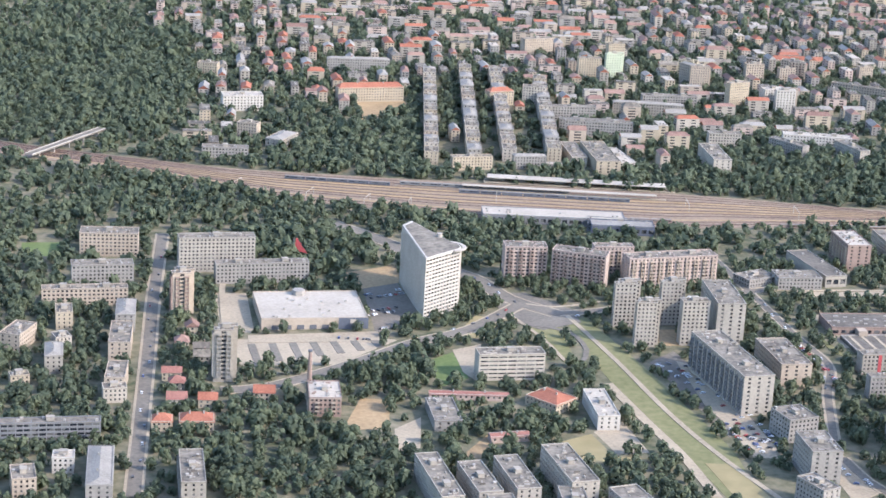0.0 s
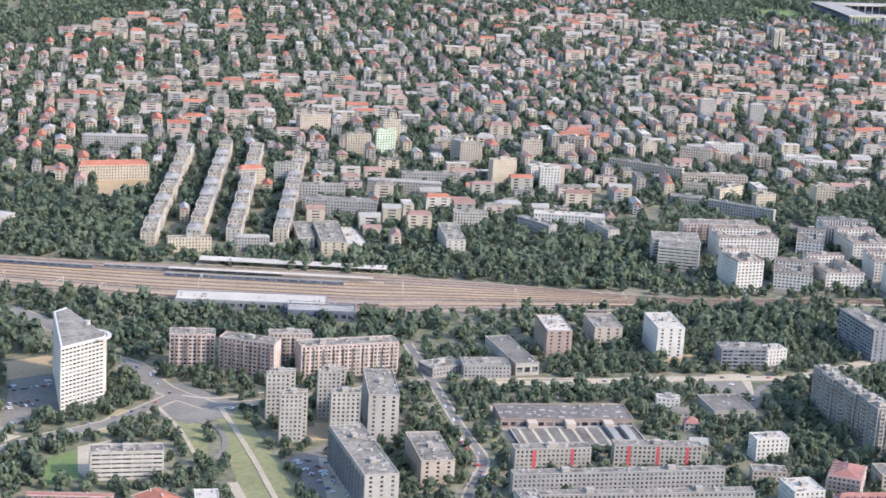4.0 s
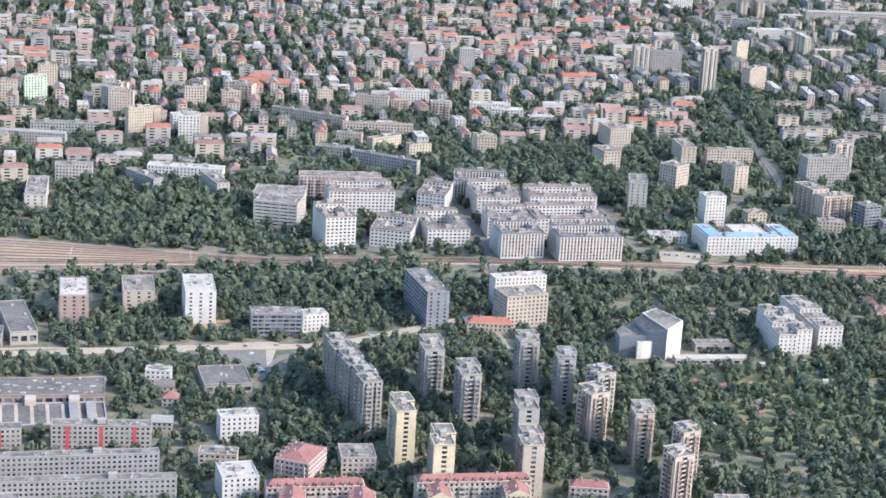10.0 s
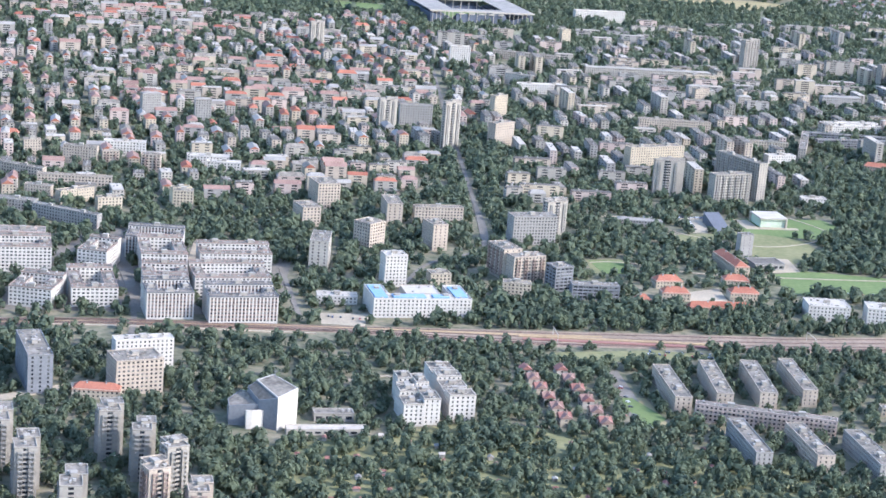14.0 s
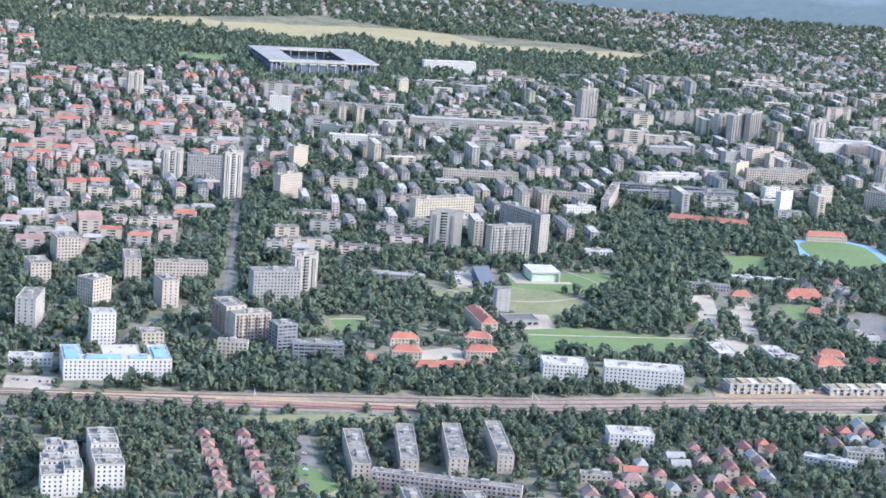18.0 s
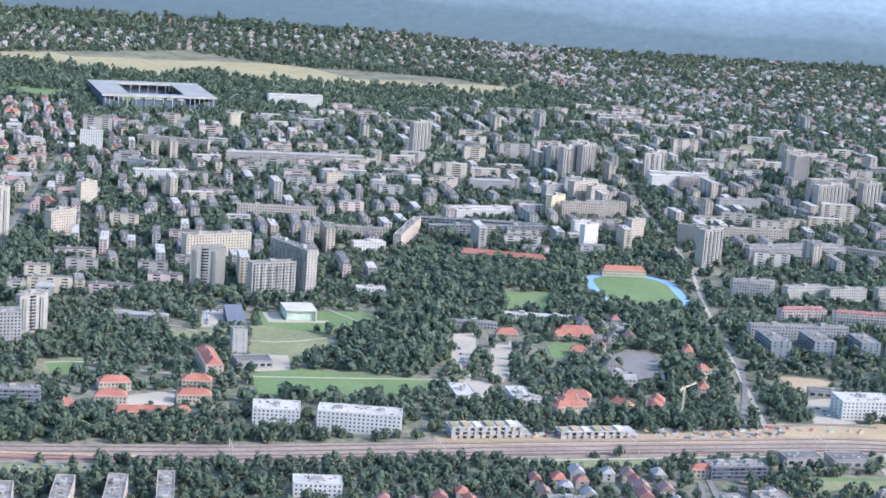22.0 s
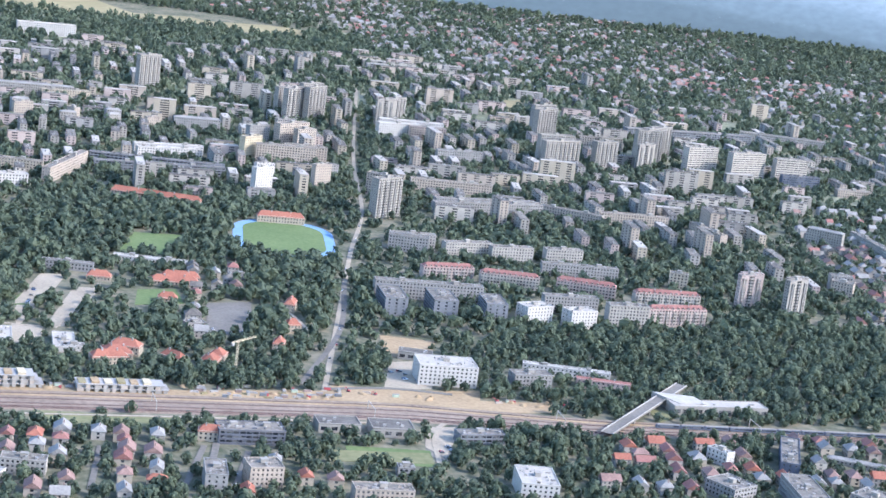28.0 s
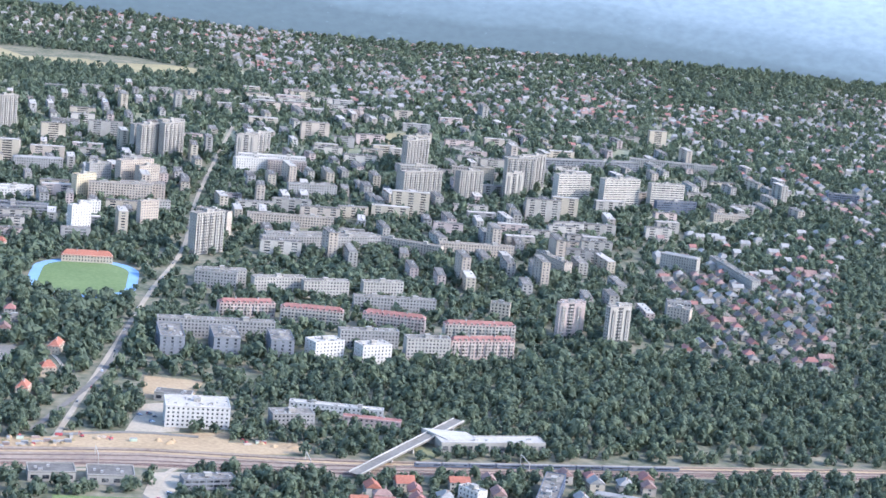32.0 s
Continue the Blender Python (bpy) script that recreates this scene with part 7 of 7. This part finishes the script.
fill("fh", 68, [(2162, 2553), (2744, 2380), (3025, 2117), (2793, 1842), (2343, 1870), (2069, 2044)])
fill("gs", 70, [(802, 755), (917, 762), (986, 715), (1044, 685), (998, 621), (788, 668)])
fill("sl", 76, [(1150, 1150), (1500, 1250), (1650, 1180), (1900, 1100), (2250, 1300), (2450, 1650), (2050, 2000), (1600, 1950), (1350, 1900)])
fill("tn", 78, [(260, 1180), (480, 1400), (700, 1180), (1000, 1200), (1150, 1150), (1350, 1900), (1300, 2350), (700, 2200), (330, 1700)])
for geo, mat, tone in zip(LOOSE, (PALE, CREAM, BEIGE, WHITE, GREY, PINK), ("pale grey", "cream", "beige", "white", "grey", "pinkish")):
    tagged(part("town_houses", geo, mat), tone + " rendered town houses standing in rows", "town houses", kind="stuff")
tagged(part("town_roofs", LOOSE_ROOFS, [DECK, TILE, TILE_BROWN, METAL, DECK_LIGHT, CONCRETE, DECK_DARK]), "felt, sheet and tile roofs of the town", "roofs", kind="stuff")
tagged(part("town_windows", LOOSE_GLASS, GLASS), "dark windows of the town houses", "windows", kind="stuff")

# villas of the far suburbs
rr = random.Random(4)


def crowd(spots, g):
    for x, y, turn, l, d, h in spots:
        add_villa(g, x, y, turn, l, d, h)


def add_villa(g, x, y, turn, l, d, h):
    c, s = math.cos(radians(turn)), math.sin(radians(turn))
    one = Geo()
    one.box(0, 0, -0.5, l, d, h, 0 if rr.random() < 0.7 else 1)
    one.hip(-0.3, -0.3, l + 0.3, d + 0.3, h, d * 0.36, rr.choice((0, 0.8)), rr.choice((2, 3, 3, 3, 4, 3)))
    z = float(rise(np.array([x]), np.array([y]))[0])
    k = len(g.v)
    g.v += [(x + a * c - b * s, y + a * s + b * c, q + z) for a, b, q in one.v]
    g.f += [tuple(i + k for i in f) for f in one.f]
    g.m += one.m


g = Geo()
crowd(FAR_HOUSES, g)
tagged(part("far_villas", g, [WHITE, PALE, TILE_BROWN, METAL, TILE_PINK]), "white villas with red and grey roofs among trees", "villas", kind="stuff")

g = Geo()
crowd(SHEDS, g)
tagged(part("garden_sheds", g, [WHITE, BEIGE, METAL, TILE_PINK, DECK_LIGHT]), "small pale garden sheds between fruit trees", "sheds", kind="stuff")

# ---- parked and passing cars ----
def car_mesh(name, mats):
    g = Geo()
    g.box(-1.15, -0.48, 0.18, 1.15, 0.48, 0.55)
    g.face([(-0.95, -0.45, 0.55), (0.6, -0.45, 0.55), (0.3, -0.38, 0.85), (-0.75, -0.38, 0.85)], 1)
    g.face([(0.6, 0.45, 0.55), (-0.95, 0.45, 0.55), (-0.75, 0.38, 0.85), (0.3, 0.38, 0.85)], 1)
    g.face([(0.6, -0.45, 0.55), (0.6, 0.45, 0.55), (0.3, 0.38, 0.85), (0.3, -0.38, 0.85)], 1)
    g.face([(-0.95, 0.45, 0.55), (-0.95, -0.45, 0.55), (-0.75, -0.38, 0.85), (-0.75, 0.38, 0.85)], 1)
    g.face([(-0.75, -0.38, 0.85), (0.3, -0.38, 0.85), (0.3, 0.38, 0.85), (-0.75, 0.38, 0.85)])
    return g.mesh(name, mats)


def wheel_mesh():
    g = Geo()
    ring = [(0.2 * math.cos(a * 0.7854), 0.2 * math.sin(a * 0.7854)) for a in range(8)]
    for i in range(8):
        (a, b), (c, d) = ring[i], ring[(i + 1) % 8]
        g.face([(a, -0.52, b + 0.2), (c, -0.52, d + 0.2), (c, 0.52, d + 0.2), (a, 0.52, b + 0.2)])
    for y in (-0.52, 0.52):
        g.face([(a, y, b + 0.2) for a, b in ring])
    return g.mesh("wheel_pair", [DARK])


PAINT = [("white", (0.75, 0.75, 0.74)), ("silver", (0.45, 0.46, 0.47)), ("black", (0.03, 0.03, 0.035)), ("dark grey", (0.12, 0.12, 0.13)), ("dark blue", (0.05, 0.08, 0.2)), ("red", (0.38, 0.05, 0.04))]
WHEELS = wheel_mesh()
BODIES = [(n, car_mesh("car", [material(n.replace(" ", "_") + "_car_paint", tuple(v * 0.9 for v in c), c, 0.5, 3, 0.3, spec=0.5), GLASS])) for n, c in PAINT]
lot = random.Random(8)


FAR_CARS = Geo()


def car(x, y, rz, where):
    pick = lot.choice((0, 0, 1, 1, 2, 3, 3, 4, 5))
    tone, me = BODIES[pick]
    if y > 875:
        c, s, k = math.cos(radians(rz)), math.sin(radians(rz)), len(FAR_CARS.v)
        FAR_CARS.v += [(x + v.co.x * c - v.co.y * s, y + v.co.x * s + v.co.y * c, v.co.z + 0.2) for v in me.vertices]
        FAR_CARS.f += [tuple(i + k for i in p.vertices) for p in me.polygons]
        FAR_CARS.m += [2 * pick + p.material_index for p in me.polygons]
        return
    ob = tagged(new("car", me), tone + " passenger car " + where, "car", "cars")
    ob.matrix_world = pose(x, y, 0.2, 0, 0, rz)
    for dx in (-0.7, 0.7):
        part("wheel_pair", WHEELS, None, ob).location = (dx, 0, 0)


def car_rows(x, y, rz, rows, count, gap=5.2, skip=0.72):
    """Rows of parked cars, side by side, on a car park."""
    c, s = math.cos(radians(rz)), math.sin(radians(rz))
    for j in range(rows):
        for i in range(count):
            if lot.random() > skip:
                u, w = i * 1.45 + lot.uniform(-0.1, 0.1), j * gap
                car(x + u * c - w * s, y + u * s + w * c, rz + 90 + lot.uniform(-3, 3), "on a car park")


car_rows(389, 766, -83, 2, 50)
car_rows(285, 880, 14, 2, 15)
car_rows(276, 855, 13, 2, 14)
car_rows(275, 835, 9, 1, 16)
car_rows(393, 679, -66, 2, 10)
car_rows(633, 821, -94, 1, 18)
car_rows(396, 759, -79, 2, 36)
car_rows(387, 683, -64, 2, 14)
car_rows(721, 965, 66, 1, 49)
car_rows(905, 933, -29, 1, 12)
car_rows(832, 962, 68, 1, 60, skip=0.45)
car_rows(738, 990, 77, 1, 55, skip=0.45)
car_rows(1463, 737, -101, 2, 12)
car_rows(1529, 848, -74, 1, 17)
car_rows(908, 931, -23, 1, 11)
car_rows(1492, 845, -79, 2, 16)
car_rows(1223, 930, -13, 1, 22)
car_rows(1203, 1117, -7, 1, 32, skip=0.2)
car_rows(1420, 918, -2, 2, 15)
car_rows(1222, 1080, 70, 1, 20)
car_rows(1356, 1011, -112, 1, 43)
car_rows(470, 783, -97, 1, 37)
car_rows(253, 827, -20, 1, 16)
car_rows(388, 697, -98, 2, 26)
car_rows(397, 694, -97, 2, 25)
car_rows(414, 647, -98, 2, 21)
car_rows(1050, 842, -21, 2, 26)
car_rows(1003, 798, -109, 2, 36)
car_rows(1334, 708, -114, 1, 13)
car_rows(1357, 715, -112, 1, 20)
car_rows(993, 740, -67, 2, 11)
car(130.3, 689.9, 77, "driving along a street")
car(135.9, 704.0, 77, "driving along a street")
car(139.9, 721.1, 77, "driving along a street")
car(144.1, 739.2, 77, "driving along a street")
car(145.7, 756.4, 77, "driving along a street")
car(150.1, 775.9, 77, "driving along a street")
car(154.4, 795.4, 78, "driving along a street")
car(160.3, 811.8, 78, "driving along a street")
car(164.6, 831.5, 78, "driving along a street")
car(169.0, 851.1, 77, "driving along a street")
car(170.7, 868.2, 77, "driving along a street")
car(175.3, 887.6, 77, "driving along a street")
car(180.8, 910.9, 76, "driving along a street")
car(188.9, 934.8, 76, "driving along a street")
car(195.9, 963.4, 76, "driving along a street")
car(260.2, 800.2, 30, "driving along a street")
car(273.5, 805.2, 30, "driving along a street")
car(287.7, 813.3, 30, "driving along a street")
car(301.1, 820.6, 27, "driving along a street")
car(310.7, 828.0, 27, "driving along a street")
car(323.1, 834.3, 27, "driving along a street")
car(332.7, 840.5, 44, "driving along a street")
car(339.8, 844.3, 44, "driving along a street")
car(346.4, 850.6, 44, "driving along a street")
car(327.5, 957.1, -73, "driving along a street")
car(329.0, 944.3, -73, "driving along a street")
car(333.2, 930.1, -73, "driving along a street")
car(337.6, 917.9, -64, "driving along a street")
car(343.4, 910.9, -64, "driving along a street")
car(347.9, 901.8, -64, "driving along a street")
car(351.8, 889.9, -79, "driving along a street")
car(352.2, 876.7, -79, "driving along a street")
car(355.2, 861.8, -79, "driving along a street")
car(378.5, 835.7, 16, "driving along a street")
car(388.6, 836.3, 16, "driving along a street")
car(399.6, 839.5, 16, "driving along a street")
car(413.9, 843.0, 12, "driving along a street")
car(429.4, 848.6, 12, "driving along a street")
car(448.0, 852.5, 12, "driving along a street")
car(482.3, 834.1, -98, "driving along a street")
car(477.9, 818.5, -98, "driving along a street")
car(475.3, 800.0, -98, "driving along a street")
car(472.9, 783.3, -99, "driving along a street")
car(473.1, 770.7, -99, "driving along a street")
car(470.8, 756.4, -99, "driving along a street")
car(466.7, 742.7, -118, "driving along a street")
car(459.3, 733.4, -118, "driving along a street")
car(452.9, 721.3, -118, "driving along a street")
car(556.9, 840.5, -3, "driving along a street")
car(570.3, 837.6, -3, "driving along a street")
car(586.1, 836.7, -3, "driving along a street")
car(602.0, 834.9, -10, "driving along a street")
car(616.6, 834.5, -10, "driving along a street")
car(633.2, 831.5, -10, "driving along a street")
car(647.6, 829.5, -3, "driving along a street")
car(657.5, 826.7, -3, "driving along a street")
car(669.3, 826.0, -3, "driving along a street")
car(682.9, 827.6, 16, "driving along a street")
car(695.3, 833.5, 16, "driving along a street")
car(710.5, 837.9, 16, "driving along a street")
car(1469.3, 869.2, 63, "driving along a street")
car(1483.6, 892.3, 63, "driving along a street")
car(1498.0, 920.5, 63, "driving along a street")
car(1516.7, 957.2, 63, "driving along a street")
car(1535.5, 999.4, 63, "driving along a street")
car(1559.7, 1047.5, 63, "driving along a street")
car(1582.3, 1091.5, 62, "driving along a street")
car(1601.7, 1123.3, 62, "driving along a street")
car(1622.0, 1161.7, 62, "driving along a street")

tagged(part("parked_cars", FAR_CARS, [m for n, me in BODIES for m in me.materials]), "small parked cars in streets farther off", "cars", kind="stuff")

# bus loop with a roundabout
patch("roundabout", ring_points(421, 597, 0, 0.1, 5.2), PAVING, 0.30, "pale ring of the roundabout", "roundabout")
patch("roundabout_lawn", ring_points(421, 597, 0, 0.1, 3.9), GRASS, 0.36, "round green island of the roundabout", "lawn")
g = Geo()
g.box(0, -0.7, 0.35, 6.6, 0.7, 1.9)
g.box(0.1, -0.6, 1.9, 6.5, 0.6, 2.0)
bus_body = g.mesh("body", [WHITE])
g = Geo()
g.box(0.25, -0.73, 1.0, 6.62, 0.73, 1.55)
bus_glass = g.mesh("window_band", [GLASS])
for i, (bx, by, ba) in enumerate([(404, 585, 2), (414, 584, -16), (414, 576, -16), (412, 573, -16), (427, 568, -16), (430, 563, -16)]):
    bus = base("bus", pose(bx, by, 0.15, 0, 0, ba), "white town bus waiting at the bus loop", "bus", "buses")
    part("body", bus_body, None, bus)
    part("window_band", bus_glass, None, bus)
    for k in (1.4, 5.2):
        w = part("wheel_pair", WHEELS, None, bus)
        w.location, w.scale = (k, 0, 0), (1.5, 1.35, 1.5)

# ---- trees ----
def leafy_crown(seed, sprays, size, core=True):
    """A crown of many small sprays of leaves on a few uneven boughs, one metre wide in all; z from 0 to 1."""
    rnd = np.random.default_rng(seed)
    boughs = []
    for i in range(5):
        h = (i + 0.6) / 5
        r = 0.26 * math.sin(math.pi * (0.2 + 0.75 * h)) * rnd.uniform(0.6, 1.2)
        a = i * 2.4 + rnd.uniform(-0.6, 0.6)
        boughs.append((r * math.cos(a), r * math.sin(a), 0.26 + 0.5 * h, rnd.uniform(0.22, 0.33)))
    vs, fs = [], []
    for i in range(sprays):
        bx, by, bz, br = boughs[i % 5]
        t = 1 - 1.75 * ((i // 5) + rnd.uniform(0.1, 0.9)) / (sprays / 5)
        a, q = rnd.uniform(0, 6.283), math.sqrt(max(0.02, 1 - t * t))
        n = Vector((q * math.cos(a), q * math.sin(a), t))
        c = Vector((bx, by, bz)) + Vector((n.x, n.y, n.z * 0.85)) * br * rnd.uniform(0.75, 1.12)
        n = (n + Vector(rnd.uniform(-0.3, 0.3, 3)) + Vector((0, 0, 0.2))).normalized()
        u = n.orthogonal().normalized()
        w = n.cross(u)
        spin = rnd.uniform(0, 1.57)
        for k in range(4):
            b = spin + k * 1.5708 + rnd.uniform(-0.35, 0.35)
            vs.append(c + (u * math.cos(b) + w * math.sin(b)) * size * rnd.uniform(0.65, 1.25) - n * size * (0.3 if k % 2 else -0.1))
        fs += [(4 * i, 4 * i + 1, 4 * i + 2), (4 * i, 4 * i + 2, 4 * i + 3)]
    if core:
        k = len(vs)
        vs += [Vector(p) for p in ((0.3, 0, 0.5), (-0.3, 0, 0.5), (0, 0.3, 0.5), (0, -0.3, 0.5), (0, 0, 0.78), (0, 0, 0.16))]
        fs += [(k + a, k + b, k + c) for a, b, c in ((0, 2, 4), (2, 1, 4), (1, 3, 4), (3, 0, 4), (2, 0, 5), (1, 2, 5), (3, 1, 5), (0, 3, 5))]
    return np.array([tuple(p) for p in vs]), np.array(fs)


def scatter(name, spots, kinds, mat, label, seed, smooth):
    """Many crowns as one mesh; spots are x, y, z, width, height."""
    rnd = np.random.default_rng(seed)
    vs, fs, at = [], [], 0
    pick = rnd.integers(0, len(kinds), len(spots))
    for k, (v, f) in enumerate(kinds):
        s = spots[pick == k]
        if not len(s):
            continue
        a = rnd.uniform(0, 6.283, len(s))
        c, d = np.cos(a)[:, None], np.sin(a)[:, None]
        w = np.empty((len(s), len(v), 3))
        w[:, :, 0] = (v[:, 0] * c - v[:, 1] * d) * s[:, 3:4] + s[:, 0:1]
        w[:, :, 1] = (v[:, 0] * d + v[:, 1] * c) * s[:, 3:4] + s[:, 1:2]
        w[:, :, 2] = v[:, 2] * s[:, 4:5] + s[:, 2:3]
        vs.append(w.reshape(-1, 3))
        fs.append((f[None] + (at + np.arange(len(s)) * len(v))[:, None, None]).reshape(-1, 3))
        at += len(s) * len(v)
    v, f = np.concatenate(vs), np.concatenate(fs)
    me = bpy.data.meshes.new(name)
    me.vertices.add(len(v))
    me.vertices.foreach_set("co", v.ravel())
    me.loops.add(f.size)
    me.loops.foreach_set("vertex_index", f.ravel())
    me.polygons.add(len(f))
    me.polygons.foreach_set("loop_start", np.arange(0, f.size, 3))
    me.polygons.foreach_set("use_smooth", np.full(len(f), smooth))
    me.materials.append(mat)
    me.update(calc_edges=True)
    return tagged(new(name, me), label, "trees", kind="stuff")


NEAR = [leafy_crown(i, 45, 0.172) for i in range(9)]
MID = [leafy_crown(20 + i, 20, 0.245) for i in range(7)]
FAR = [leafy_crown(40 + i, 10, 0.31, False) for i in range(6)]
# how many cells of open ground lie round each cell, up to four
ROOM = np.zeros(TAKEN.shape)
spread = TAKEN.copy()
for step in range(4):
    ROOM += ~spread
    grown = spread.copy()
    grown[1:] |= spread[:-1]
    grown[:-1] |= spread[1:]
    grown[:, 1:] |= spread[:, :-1]
    grown[:, :-1] |= spread[:, 1:]
    spread = grown
rng = np.random.default_rng(5)


def seen_from_path(x, y, pad=30):
    return (x > 0.12 * y - pad) & (x < 1200 + 0.92 * y + pad)


def plant(spacing, y0, y1, keep):
    """Free places on a shaken grid."""
    a, b = np.arange(0, 5000, spacing), np.arange(y0, y1, spacing)
    x, y = [q.ravel() for q in np.meshgrid(a, b)]
    x = x + rng.uniform(-0.5, 0.5, x.shape) * spacing
    y = y + rng.uniform(-0.5, 0.5, y.shape) * spacing
    i, j = ((x - OX) / CELL).astype(int).clip(0, 1749), ((y - OY) / CELL).astype(int).clip(0, 1249)
    inner = (x < OX + 1749 * CELL) & (y < OY + 1249 * CELL)
    thick = WOOD[i, j] | ~inner
    ok = ~(TAKEN[i, j] & inner) & seen_from_path(x, y) & (0.42 * x + 0.9075 * y < 3370) & (rng.random(x.shape) < np.where(thick, 0.72 + 0.4 * PATCHY[i, j], keep * PATCHY[i, j]))
    x, y, thick = x[ok], y[ok], thick[ok]
    room = np.where(inner[ok], ROOM[i[ok], j[ok]], 4.0)
    w = rng.uniform(4.6, 9.0, x.shape) * np.where(thick, 1.08, 0.95) * (1 + 0.25 * (rng.random(x.shape) < 0.12)) * spacing / 7.2
    w = np.minimum(w, (3.2 + 1.7 * room) * rng.uniform(0.9, 1.25, x.shape) * max(1.0, spacing / 6.2) ** 1.6)
    h = w * rng.uniform(0.9, 1.35, x.shape)
    return np.stack([x, y, rise(x, y) - 0.5, w, h], 1)


for title, (spacing, y0, y1, keep), kinds in (("near_trees", (6.0, 505, 900, 1.3), NEAR), ("middle_trees", (6.6, 900, 1500, 1.0), MID), ("far_trees", (8.0, 1500, 2700, 0.74), FAR), ("distant_woods", (10.5, 2700, 3700, 1.0), FAR)):
    spots = plant(spacing, y0, y1, keep)
    if kinds is NEAR:
        lone = (spots[:, 1] < 780) & (rng.random(len(spots)) < 0.05)
        singles, spots = spots[lone][:130], spots[~(lone & (np.cumsum(lone) <= 130))]
    half = rng.random(len(spots)) < 0.5
    scatter(title, spots[half], kinds, LEAF, "green leafy trees between the houses", 1, False)
    scatter(title, spots[~half], kinds, LEAF_DARK, "dark green leafy trees between the houses", 2, False)


# trees that stand by themselves along the streets
def trunk_mesh():
    g = Geo()
    ring = lambda r, z, dx=0.0: [(dx + r * math.cos(a * 1.0472), r * math.sin(a * 1.0472), z) for a in range(6)]
    for lo, hi in ((ring(0.06, 0), ring(0.035, 0.45)),):
        for i in range(6):
            g.face([lo[i], lo[(i + 1) % 6], hi[(i + 1) % 6], hi[i]])
    for k in range(4):
        c, s = math.cos(k * 1.57), math.sin(k * 1.57)
        g.face([(0.03 * s, -0.03 * c, 0.3), (-0.03 * s, 0.03 * c, 0.3), (0.25 * c, 0.25 * s, 0.62)])
    return g.mesh("trunk", [BARK])


TRUNK = trunk_mesh()
CROWNS = []
for k, (v, f) in enumerate(NEAR):
    me = bpy.data.meshes.new("crown")
    me.from_pydata([tuple(p) for p in v.tolist()], [], [tuple(q) for q in f.tolist()])
    me.materials.append(LEAF if k % 2 else LEAF_DARK)
    CROWNS.append(me)
for k, (x, y, z, w, h) in enumerate(singles):
    thing = base("tree", pose(float(x), float(y), 0, 0, 0, k * 47.0), "single leafy tree with a rounded crown" if k % 2 else "dark green broadleaf tree beside a street", "tree", "street trees")
    for title, me in (("trunk", TRUNK), ("crown", CROWNS[k % len(CROWNS)])):
        part(title, me, None, thing).scale = (float(w), float(w), float(h))
